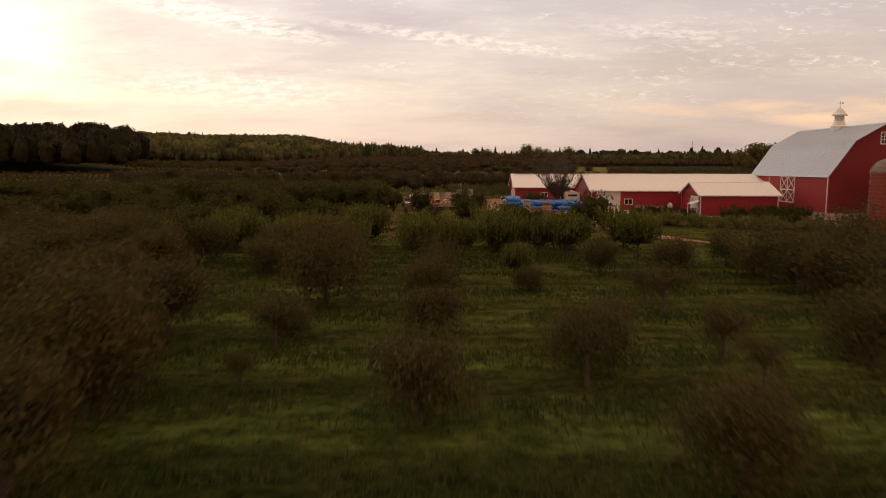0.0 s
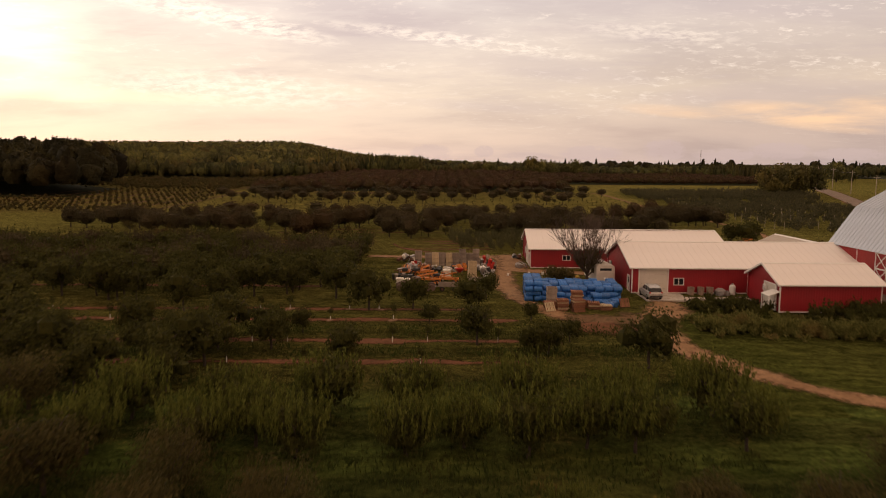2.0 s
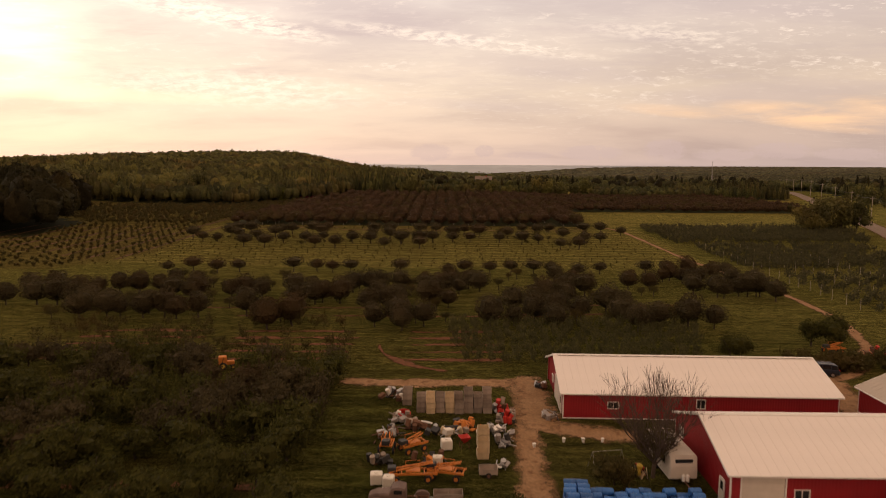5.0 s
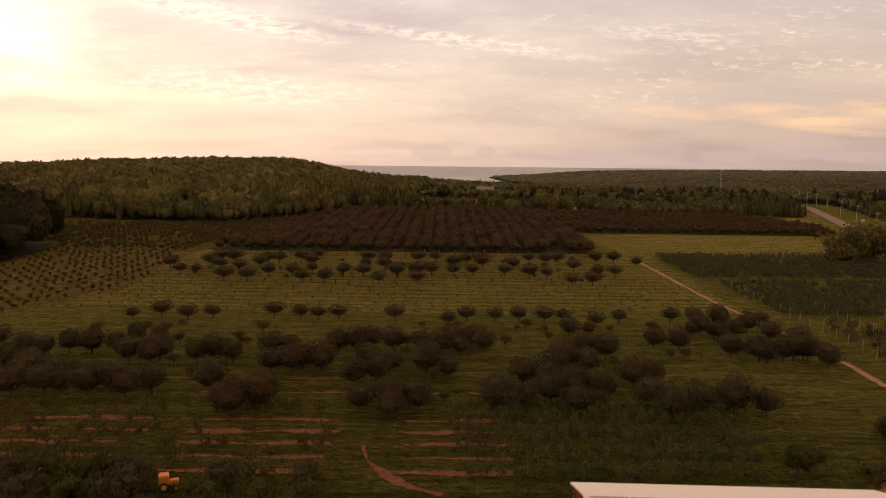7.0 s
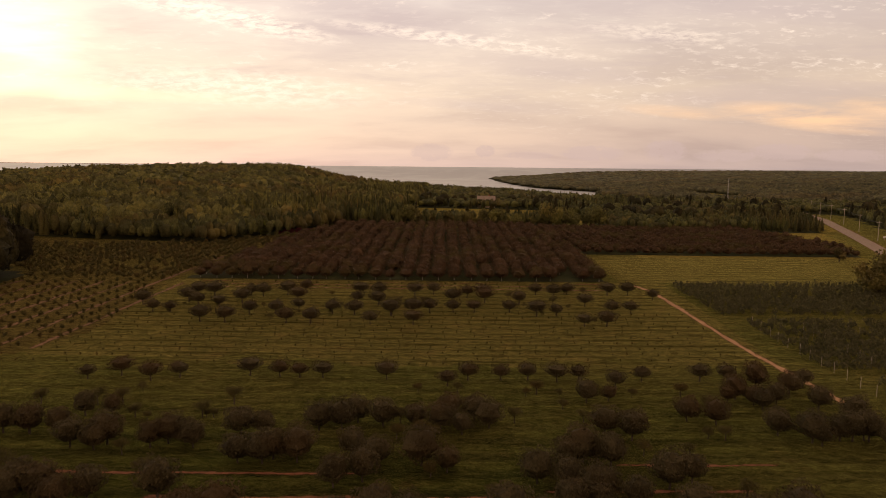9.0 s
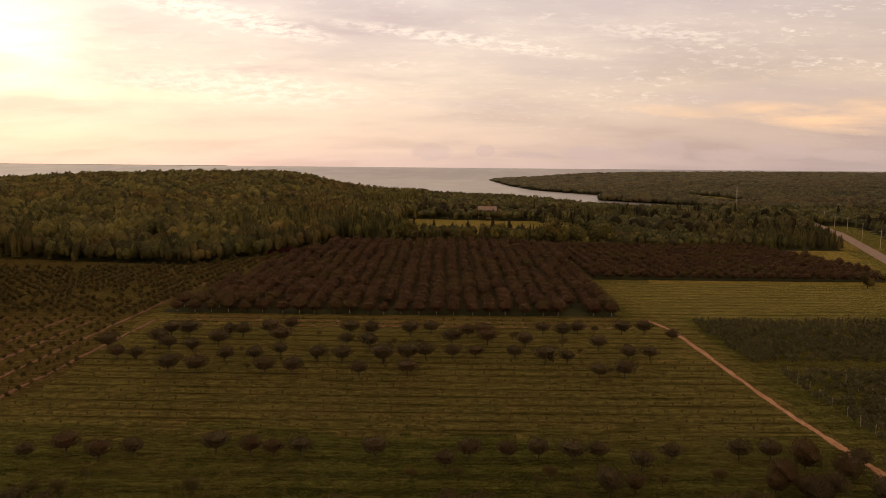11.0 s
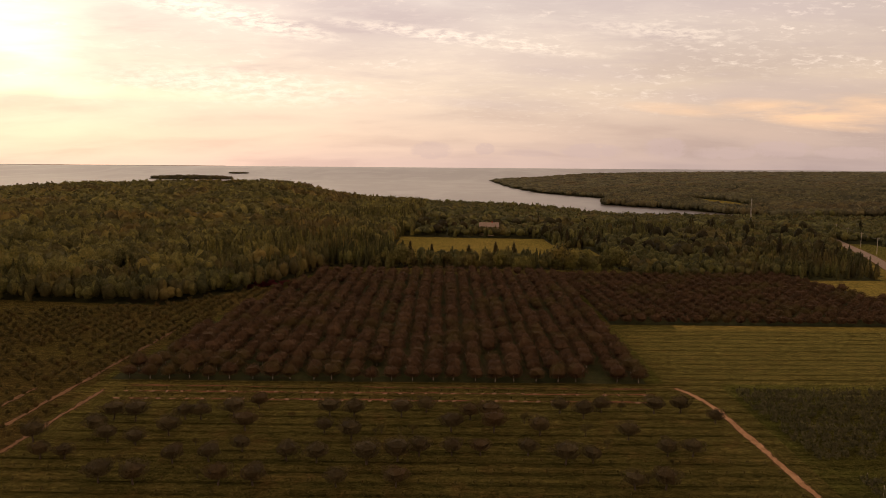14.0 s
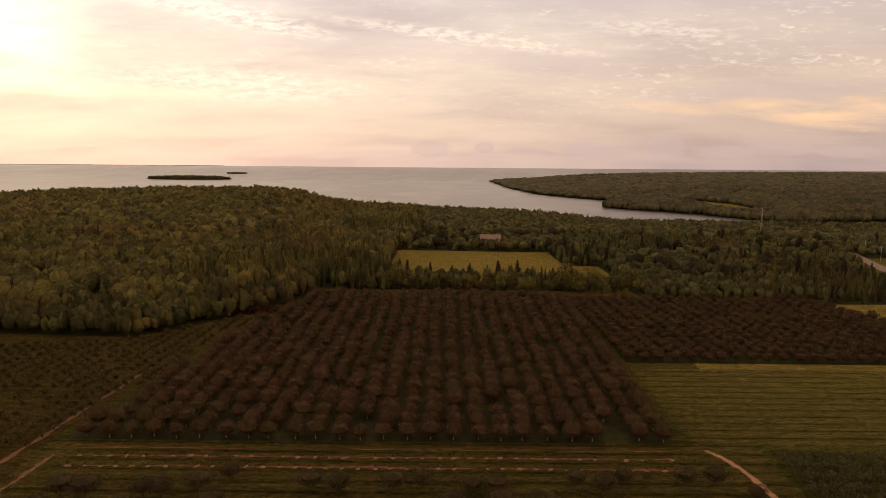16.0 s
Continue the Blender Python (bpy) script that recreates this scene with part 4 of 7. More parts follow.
# gable window of nine panes
gw = part("window", boxes((bxc - 0.75, bxc - 0.62, BY0 - 0.06, BY0, 10.2, 12.0), (bxc + 0.62, bxc + 0.75, BY0 - 0.06, BY0, 10.2, 12.0), (bxc - 0.62, bxc + 0.62, BY0 - 0.06, BY0, 10.2, 10.33), (bxc - 0.62, bxc + 0.62, BY0 - 0.06, BY0, 11.87, 12.0)), M["white"], barn, "white nine-pane gable window")
part("pane", boxes((bxc - 0.62, bxc + 0.62, BY0 - 0.02, BY0 - 0.005, 10.33, 11.87)), M["glass"], gw)
for u in (-0.21, 0.21):
    part("muntin", boxes((bxc + u - 0.035, bxc + u + 0.035, BY0 - 0.05, BY0 - 0.021, 10.33, 11.87)), M["white"], gw)
for z in (10.84, 11.36):
    part("muntin", boxes((bxc - 0.62, bxc + 0.62, BY0 - 0.045, BY0 - 0.0215, z - 0.035, z + 0.035)), M["white"], gw)
# stone base: rough courses of field stone on a mortar core
base = part("stone_base", boxes((BX + 0.1, BX + 2 * BW - 0.1, BY0 + 0.1, BY1 - 0.1, -2.9, BB - 0.03)), M["mortar"], barn, "pale rough field stone foundation")
stone_bm = bmesh.new()
bmesh.ops.create_cube(stone_bm, size=1.0)
bmesh.ops.bevel(stone_bm, geom=stone_bm.edges[:], offset=0.12, segments=1, affect="EDGES")
stone_me = bpy.data.meshes.new("stone")
stone_bm.to_mesh(stone_me)
stone_bm.free()
stone_me.materials.append(M["stone"])
rng = random.Random(5)
openings_s = [(102.6, 103.5, -1.5), (105.2, 106.0, -1.4)]
for face in ("side", "front"):
    z = -2.8
    while z < BB - 0.2:
        h = rng.uniform(0.28, 0.42)
        u = BY0 if face == "side" else BX + 0.3
        end_u = 109.5 if face == "side" else BX + 9
        while u < end_u:
            l = rng.uniform(0.4, 0.95)
            if not (face == "side" and any(a < u + l / 2 < b and z + h > lo for a, b, lo in openings_s)) and not (face == "front" and 60.2 < u + l / 2 < 61.4 and z > -1.9):
                c = (BX + 0.07, u + l / 2, z + h / 2) if face == "side" else (u + l / 2, BY0 + 0.07, z + h / 2)
                s = (0.3, l - 0.03, h - 0.03) if face == "side" else (l - 0.03, 0.3, h - 0.03)
                shared("stone", stone_me, base, Matrix.LocRotScale(c, Euler((0, 0, 0)), s))
            u += l
        z += h
for a, b, lo in openings_s:
    part("base_window", boxes((BX + 0.06, BX + 0.09, a, b, lo, BB - 0.1)), M["glass"], base)
part("base_door", boxes((60.2, 61.4, BY0 + 0.05, BY0 + 0.09, -2.6, -0.2)), M["glass"], base)

# cupola with louvres and vane
cup = thing("cupola", pose(bxc, 113.0, 12.75), "white louvred roof cupola with a weather vane", "cupola")
bm = bmesh.new()
for prof_c in ([(1.15, -0.6), (1.15, 0.55), (1.25, 0.55), (1.25, 0.7), (0.95, 0.85), (0.8, 1.35), (0.72, 1.5)],):
    lathe(bm, prof_c, 8, pose(0, 0, 0, 0, 0, 22.5))
part("cupola_base", bm, M["white"], cup)
part("cupola_drum", lathe(bmesh.new(), [(0.70, 1.5), (0.70, 2.35)], 8, pose(0, 0, 0, 0, 0, 22.5)), M["white"], cup)
for k in range(8):
    part("louvre", boxes(*[(-0.2, 0.2, -0.69, -0.66, z, z + 0.05) for z in (1.6, 1.75, 1.9, 2.05, 2.2)]), M["steel"], cup, m=pose(0, 0, 0, 0, 0, 45 * k))
part("cupola_roof", lathe(bmesh.new(), [(1.12, 2.35), (1.12, 2.55), (0.85, 2.75), (0.55, 3.2), (0.2, 3.6), (0.08, 3.75)], 16), M["white"], cup)
vane = part("weather_vane", tube(bmesh.new(), (0, 0, 3.7), (0, 0, 4.6), 0.035), M["steel"], cup)
part("arrow", boxes((-0.5, 0.5, -0.02, 0.02, 4.33, 4.39), (0.25, 0.5, -0.015, 0.015, 4.25, 4.47)), M["steel"], vane)

# silo of red hollow tile beside the barn
silo = thing("silo", pose(61.6, 95.4, float(height(61.6, 95.4)) - 0.2), "round red tile silo with a dull domed cap", "silo")
SR = 2.9
bm = lathe(bmesh.new(), [(SR - 0.06, 0.0), (SR - 0.06, 8.4)], 36)
part("silo_core", bm, M["mortar"], silo)
tile_bm = bmesh.new()
arc = 2 * math.pi / 36
box(tile_bm, -SR * arc / 2 + 0.015, SR * arc / 2 - 0.015, -0.05, 0.05, 0.012, 0.513, 0.02)
tile_me = bpy.data.meshes.new("tile")
tile_bm.to_mesh(tile_me)
tile_bm.free()
tile_me.materials.append(M["brick"])
for row in range(16):
    for k in range(18):
        a = -math.pi * 1.06 + (k + 0.5 * (row % 2)) * arc
        shared("tile", tile_me, silo, Matrix.Translation((SR * math.cos(a), SR * math.sin(a), row * 0.525)) @ pose(0, 0, 0, 0, 0, math.degrees(a) + 90))
part("dome", lathe(bmesh.new(), [(SR + 0.08, 8.4), (SR + 0.08, 8.55), (SR * 0.93, 9.2), (SR * 0.72, 9.9), (SR * 0.4, 10.35), (0.25, 10.5)], 28), M["silo_cap"], silo)
for z in np.arange(0.8, 8.3, 1.25):
    bm = lathe(bmesh.new(), [(SR + 0.055, z), (SR + 0.075, z), (SR + 0.075, z + 0.05), (SR + 0.055, z + 0.05)], 36)
    part("hoop", bm, M["silo_cap"], silo)


# ---------------------------------------------------------------- trees
def diamonds(p, nrm, size, rs, slim=0.55, up_bias=0.0):
    """Leaf-shaped quads at points p with normals nrm: (n, 4, 3)."""
    n = len(p)
    nrm = nrm / (np.linalg.norm(nrm, axis=1, keepdims=True) + 1e-9)
    ref = rs.normal(size=(n, 3)) + np.array([0, 0, up_bias])
    u = np.cross(nrm, ref)
    u /= np.linalg.norm(u, axis=1, keepdims=True) + 1e-9
    if up_bias:
        u, v = np.cross(u, nrm), u
    else:
        v = np.cross(nrm, u)
    s = (size * rs.uniform(0.65, 1.35, n))[:, None]
    bend = nrm * s * 0.18
    return np.stack([p - u * s, p + v * s * slim + bend, p + u * s, p - v * s * slim + bend], 1)


def leaf_mesh(name, quads, mat):
    n = len(quads)
    me = mesh_from(name, quads.reshape(-1, 3), np.arange(n * 4).reshape(n, 4), False)
    me.materials.append(mat)
    return me


def core_quads(rs, centre, radii, k):
    """The closed inner mass of a lobe: facets of a lumpy ball, k rings."""
    n = 2 * k
    th = np.linspace(0.12, math.pi - 0.12, k + 1)
    ph = np.linspace(0, 2 * math.pi, n + 1)
    lump = rs.uniform(0.78, 1.12, (k + 1, n + 1))
    lump[:, -1] = lump[:, 0]
    co = np.stack([np.sin(th)[:, None] * np.cos(ph) * lump, np.sin(th)[:, None] * np.sin(ph) * lump, np.cos(th)[:, None] * lump], -1) * radii + centre
    return np.stack([co[:-1, :-1], co[1:, :-1], co[1:, 1:], co[:-1, 1:]], 2).reshape(-1, 4, 3)


def crown_quads(rs, r, h, z0, n, leaf, lobes=9, fill=0.35, upright=0.0, core=0, dome=0.62):
    """Leaves of one crown: several uneven lobes round the axis, from z0 up to z0 + h."""
    out_p, out_n = [], []
    c = []
    for k in range(lobes):
        a = 2 * math.pi * (k * 0.618 + rs.uniform(0, 0.2))
        d = r * rs.uniform(0.25, 0.62)
        zz = z0 + h * rs.uniform(*((0.22, 0.74) if dome < 0.7 else (0.20, 0.66)))
        c.append((d * math.cos(a), d * math.sin(a), zz, r * rs.uniform(0.36, 0.58), h * rs.uniform(0.22, 0.36)))
    c += [(0, 0, z0 + h * 0.55, r * dome, h * 0.46)] * (3 if dome > 0.7 else 1)
    per = max(1, n // len(c))
    for cx, cy, cz, lr, lh in c:
        d = rs.normal(size=(per, 3))
        d /= np.linalg.norm(d, axis=1, keepdims=True)
        k = np.where(rs.uniform(size=per) < fill, rs.uniform(0.25, 0.9, per), rs.uniform(0.85, 1.12, per))[:, None]
        out_p.append(np.array([cx, cy, cz]) + d * k * np.array([lr, lr, lh]))
        out_n.append(d + rs.normal(size=(per, 3)) * 0.55)
    p, nn = np.concatenate(out_p), np.concatenate(out_n)
    q = np.concatenate([diamonds(p, nn, leaf, rs)] + [core_quads(rs, np.array(l[:3]), np.array([l[3], l[3], l[4]]) * 0.60, core) for l in c if core])
    if upright:
        m = int(n * upright)
        a, d = rs.uniform(0, 2 * math.pi, m // 12 + 1), r * np.sqrt(rs.uniform(0, 0.9, m // 12 + 1))
        base_p = np.stack([d * np.cos(a), d * np.sin(a), z0 + h * rs.uniform(0.35, 0.75, len(a))], 1)
        lean = np.stack([np.cos(a) * 0.25, np.sin(a) * 0.25, np.full(len(a), 1.0)], 1)
        t = rs.uniform(0, 1, (len(a), 12, 1))
        pp = (base_p[:, None] + lean[:, None] * t * h * 0.42 + rs.normal(size=(len(a), 12, 3)) * 0.07).reshape(-1, 3)
        nn2 = np.repeat(lean, 12, 0) * 0.2 + rs.normal(size=(len(pp), 3))
        nn2[:, 2] *= 0.3
        q = np.concatenate([q, diamonds(pp, nn2, leaf, rs, 0.4, 3.0)])
    return q


def ball_quads(rs, r, h, z0, n, leaf, lumps=16, core=5, base=0.85, inner=0.80):
    """Leaves of a rounded, lumpy crown from z0 up to z0 + h, with a closed inner mass."""
    heads = rs.normal(size=(lumps, 3))
    heads[:, 2] = np.abs(heads[:, 2]) * 1.2 - 0.35
    heads /= np.linalg.norm(heads, axis=1, keepdims=True)
    grow = rs.uniform(0.18, 0.52, lumps)

    def swell(d):
        return 0.70 + np.max(np.exp((d @ heads.T - 1) * 11) * grow, axis=1)

    d = rs.normal(size=(n, 3))
    d /= np.linalg.norm(d, axis=1, keepdims=True)
    k = swell(d) * np.where(rs.uniform(size=n) < 0.22, rs.uniform(0.60, 0.92, n), rs.uniform(0.90, 1.07, n))
    half = np.array([r, r, h / (1 + base)])
    p = d * k[:, None]
    p[:, 2] = np.where(p[:, 2] < 0, p[:, 2] * base, p[:, 2])
    mid = np.array([0, 0, z0 + h * base / (1 + base)])
    q = [diamonds(mid + p * half, d + rs.normal(size=(n, 3)) * 0.5, leaf, rs, 0.62)]
    if core:
        c = core_quads(rs, np.zeros(3), np.ones(3), core).reshape(-1, 3)
        u = c / (np.linalg.norm(c, axis=1, keepdims=True) + 1e-9)
        c = u * (swell(u) * inner)[:, None]
        c[:, 2] = np.where(c[:, 2] < 0, c[:, 2] * base, c[:, 2])
        q.append((mid + c * half).reshape(-1, 4, 3))
    return np.concatenate(q)


def trunk_mesh(rs, height_t, r0, spread, top, mat, limbs=5):
    bm = bmesh.new()
    bend = Vector((rs.uniform(-0.12, 0.12), rs.uniform(-0.12, 0.12), 0))
    fork = Vector((0, 0, height_t)) + bend
    tube(bm, (0, 0, -0.15), fork * 0.5 + bend * 0.5, r0 * 1.25, r0, 7)
    tube(bm, fork * 0.5 + bend * 0.5, fork, r0, r0 * 0.85, 7)
    for k in range(limbs):
        a = 2 * math.pi * (k + rs.uniform(-0.25, 0.25)) / limbs
        e = Vector((math.cos(a) * spread * rs.uniform(0.45, 0.8), math.sin(a) * spread * rs.uniform(0.45, 0.8), height_t + (top - height_t) * rs.uniform(0.45, 0.8)))
        mid = fork.lerp(e, 0.5) + Vector((0, 0, 0.15 * spread * rs.uniform(-0.3, 0.6)))
        tube(bm, fork, mid, r0 * 0.55, r0 * 0.38, 6, False)
        tube(bm, mid, e, r0 * 0.38, r0 * 0.10, 5, False)
        for s in range(2):
            f = mid.lerp(e, rs.uniform(0.1, 0.6))
            tube(bm, f, f + Vector((rs.uniform(-0.4, 0.4), rs.uniform(-0.4, 0.4), rs.uniform(0.1, 0.5))) * spread * 0.7, r0 * 0.2, r0 * 0.05, 4, False)
    me = bpy.data.meshes.new("trunk")
    bm.to_mesh(me)
    bm.free()
    me.materials.append(mat)
    return me


def tree_kind(seed, name, label, r, h, clear, n, leaf, leaf_mat, trunk_r=0.11, bark="bark", lobes=9, fill=0.35, upright=0.0, category="tree", core=5, dome=0.62, ball=False):
    """The pair of meshes and the tags from which trees of one kind and shape are set out."""
    rs = np.random.RandomState(seed)
    quads = ball_quads(rs, r, h - clear, clear, n, leaf, lobes, core) if ball else crown_quads(rs, r, h - clear, clear, n, leaf, lobes, fill, upright, core, dome)
    crown = leaf_mesh("crown", quads, M[leaf_mat])
    trunk = trunk_mesh(rs, clear + 0.15 * (h - clear), trunk_r, r, h, M[bark])
    return dict(name=name, label=label, category=category, crown=crown, trunk=trunk, shoots=None)


def plant(kind, x, y, scale=1.0, rz=0.0, group="", tall=1.0):
    ob = thing(kind["name"], on_ground(x, y, rz, 0.0, scale, scale * tall), kind["label"], kind["category"], group)
    shared("trunk", kind["trunk"], ob)
    shared("crown", kind["crown"], ob)
    if kind["shoots"]:
        shared("top_growth", kind["shoots"], ob)
    return ob


def stuff(name, quad_list, mat, label, category):
    ob = new(name, leaf_mesh(name, np.concatenate(quad_list), mat))
    return tagged(ob, label, category, kind="stuff")


rng = random.Random(11)

# old orchard that the camera rises from: rows along x, uneven ages
OLD = [tree_kind(100 + i, "apple_tree", "broad bushy apple tree with dark brown-green foliage", r, h, c, 5200, 0.095, "leaf_dark", 0.13, lobes=19, fill=0.55, core=0)
       for i, (r, h, c) in enumerate(((2.7, 4.3, 0.15), (2.5, 3.9, 0.3), (2.9, 4.6, 0.1), (2.4, 3.7, 0.55)))]
OPEN = [tree_kind(110 + i, "apple_tree", "open thin-crowned apple tree on a bare trunk", r, h, c, 2300, 0.080, "leaf_dark", 0.10, lobes=9, fill=0.6, core=0)
        for i, (r, h, c) in enumerate(((1.9, 3.4, 1.1), (1.6, 2.9, 1.0), (2.2, 3.8, 1.2)))]
WILLOWY = [tree_kind(120 + i, "pear_tree", "upright light green tree with tall whippy shoots", r, h, c, 2300, 0.125, "leaf_green", 0.11, lobes=9, fill=0.4, core=3)
           for i, (r, h, c) in enumerate(((2.4, 4.0, 0.5), (2.6, 4.2, 0.6), (2.2, 3.8, 0.5)))]
def whips(seed, r, z0, tall, count, leaf):
    """Long upright shoots set with narrow leaves."""
    rs = np.random.RandomState(seed)
    a, d = rs.uniform(0, 2 * math.pi, count), r * np.sqrt(rs.uniform(0.02, 1.0, count))
    foot = np.stack([d * np.cos(a), d * np.sin(a), z0 - 0.35 * d + rs.uniform(-0.5, 0.3, count)], 1)
    lean = np.stack([np.cos(a) * 0.20 * d / r, np.sin(a) * 0.20 * d / r, np.ones(count)], 1) + rs.normal(size=(count, 3)) * 0.06
    t = np.sort(rs.uniform(0, 1, (count, 16, 1)), 1)
    p = (foot[:, None] + lean[:, None] * t * (tall * rs.uniform(0.6, 1.15, (count, 1, 1))) + rs.normal(size=(count, 16, 3)) * 0.05).reshape(-1, 3)
    nn = rs.normal(size=(len(p), 3)) * np.array([1, 1, 0.3])
    return leaf_mesh("top_growth", diamonds(p, nn, leaf, rs, 0.36, 3.0), M["leaf_light"])


for i, k in enumerate(WILLOWY):
    k["shoots"] = whips(125 + i, 2.3, 2.9, 1.7, 120, 0.15)
GREEN = [tree_kind(130 + i, "apple_tree", "leafy dark green apple tree in a grass row", r, h, c, 1800, 0.15, "leaf_green", 0.11, lobes=9, fill=0.4, core=3)
         for i, (r, h, c) in enumerate(((2.5, 4.6, 0.9), (2.2, 4.1, 1.0), (2.8, 4.9, 0.8)))]

# what stands in each row, column by column: O large, B tall, o middling, w low bush, n open, s small open, t stunted, l light green, - nothing
PLAN = {19.5: "OO---o----", 24.0: "----B-----", 28.5: "OOOt-ns---", 31.5: "-----onB--", 34.2: "---n----O-", 37.5: "OOOwo---OO", 42.3: "------n--O", 46.0: "OO-Oo-n-OO",
        50.5: "-----w--O-", 54.5: "OO--o---OO", 59.0: "O-oo-loooO", 63.5: "OOo-----oo"}
COLUMNS = (-29.5, -22.3, -15.1, -8.1, -0.7, 6.4, 13.3, 19.8, 26.4, 33.4)
for y, rowplan in PLAN.items():
    for x0, what in zip(COLUMNS, rowplan):
        x, yy, rz = x0 + rng.uniform(-0.35, 0.35) + (2.6 if y < 20 else 0.0), y + rng.uniform(-0.4, 0.4), rng.uniform(0, 360)
        if what in "OBow":
            s, tall = {"O": (rng.uniform(1.12, 1.28), 1.1), "B": (1.0, 1.0), "o": (rng.uniform(0.84, 0.96), 0.95), "w": (0.62, 0.85)}[what]
            plant(rng.choice(OLD), x, yy, s, rz, "old orchard trees", tall)
        elif what in "nst":
            plant(rng.choice(OPEN), x, yy, {"n": rng.uniform(0.92, 1.05), "s": 0.62, "t": 0.5}[what], rz, "old orchard trees")
        elif what == "l":
            plant(rng.choice(WILLOWY), x, yy, 0.62, rz, "old orchard trees")
for x, y, s in ((-13.2, 24.5, 1.22), (-12.4, 18.6, 1.1), (-15.0, 31.0, 1.25), (-19.5, 27.0, 1.2)):
    plant(rng.choice(OLD), x, y, s, rng.uniform(0, 360), "old orchard trees", 1.15)
for y in (67.5, 75.5):
    for k in range(4):
        plant(rng.choice(OLD), -30.5 - 7.1 * k + rng.uniform(-0.6, 0.6), y + rng.uniform(-0.6, 0.6), rng.uniform(0.95, 1.15), rng.uniform(0, 360), "old orchard trees", 1.05)
for y in (37.5, 46.0, 54.5, 63.5):
    for k in range(2):
        plant(rng.choice(OLD), -36.5 - 7.1 * k + rng.uniform(-0.6, 0.6), y + rng.uniform(-0.6, 0.6), rng.uniform(1.0, 1.2), rng.uniform(0, 360), "old orchard trees", 1.08)
# whippy light green rows
for y, ks in ((68.6, range(-4, 4)), (74.6, range(-3, 4))):
    for k in ks:
        plant(rng.choice(WILLOWY), -1.6 + 7.0 * k + rng.uniform(-0.7, 0.7), y + rng.uniform(-0.7, 0.7), rng.uniform(0.92, 1.15), rng.uniform(0, 360), "whippy pear trees")
        if k in (-2, 0, 1) and y < 70:
            plant(rng.choice(WILLOWY), 1.9 + 7.0 * k + rng.uniform(-0.7, 0.7), y + 1.0, rng.uniform(0.85, 1.05), rng.uniform(0, 360), "whippy pear trees")
# green trees of the young block
for x, y, s in ((18.3, 86.5, 1.15), (3.4, 93.3, 1.0), (8.6, 87.7, 0.85), (10, 90.4, 0.7), (-8.9, 86.7, 0.85), (-16.4, 91.4, 0.95), (-8.7, 107, 1.15), (-3.5, 107.5, 0.95), (3.4, 106.6, 0.9),
                (-26.5, 109.5, 1.1), (-30.2, 106.3, 1.1), (-13.5, 113, 1.15), (-26.7, 112.8, 1.15), (-33.7, 115.9, 1.1), (-40.8, 114.2, 1.25), (-19.3, 118.5, 0.8), (5.5, 113.5, 0.8),
                (-35, 86, 1.1), (-29, 79.5, 1.0), (-22, 80, 0.8), (-42, 93, 1.2), (-31, 95, 1.0), (-49, 104, 1.1), (-24.5, 88, 0.8), (-1.5, 101, 0.5), (12.7, 94.3, 0.55), (9.9, 102.7, 0.5), (-14.5, 97, 0.6)):
    plant(rng.choice(GREEN), x, y, s, rng.uniform(0, 360), "young block trees")

for k in range(62):
    x, y = rng.uniform(-66, -12), rng.uniform(78, 124)
    if min(abs(y - v) for v in (102.3, 107.2)) > 1.6 and not (x > -24 and 96 < y < 109):
        plant(rng.choice(GREEN), x, y, rng.uniform(0.75, 1.25), rng.uniform(0, 360), "young block trees")

# saplings with pale guards on the soil strips
SAP = [tree_kind(140 + i, "sapling", "thin young tree with a white trunk guard on bare soil", 0.5, 1.7 + 0.2 * i, 0.7, 160, 0.09, "leaf_green", 0.02, lobes=4, fill=0.7, core=0) for i in range(2)]
guard_me = bpy.data.meshes.new("trunk_guard")
bm = lathe(bmesh.new(), [(0.04, 0.0), (0.04, 0.5), (0.03, 0.5)], 8)
bm.to_mesh(guard_me)
bm.free()
guard_me.materials.append(M["white"])
mulch_me = bpy.data.meshes.new("mulch")
bm = lathe(bmesh.new(), [(0.62, 0.0), (0.5, 0.06), (0.25, 0.10), (0.05, 0.11)], 9)
for v in bm.verts:
    v.co.x += 0.12 * noise.noise(v.co * 3 + Vector((4, 0, 0)))
    v.co.y += 0.12 * noise.noise(v.co * 3)
bm.to_mesh(mulch_me)
bm.free()
M["mulch"] = plain("pale_wood_chips", (0.20, 0.115, 0.065), 0.95, vary=0.35, scale=8)
mulch_me.materials.append(M["mulch"])
for y, xa, xb in ((102.3, -58, 8), (107.2, -46, -2), (94.2, -40, 11), (87.5, -30, 6)):
    x = xa
    while x < xb:
        ob = plant(rng.choice(SAP), x, y + rng.uniform(-0.15, 0.15), rng.uniform(0.8, 1.15), rng.uniform(0, 360), "saplings on soil strips")
        shared("trunk_guard", guard_me, ob)
        if y > 100:
            shared("mulch", mulch_me, ob, Matrix.LocRotScale((0, 0, 0.02), Euler((0, 0, rng.uniform(0, 6))), (rng.uniform(0.8, 1.3), rng.uniform(0.6, 0.9), 1)))
        x += rng.choice((3.5, 3.5, 7.0, 10.5)) if y > 100 else rng.choice((3.5, 7.0, 10.5))

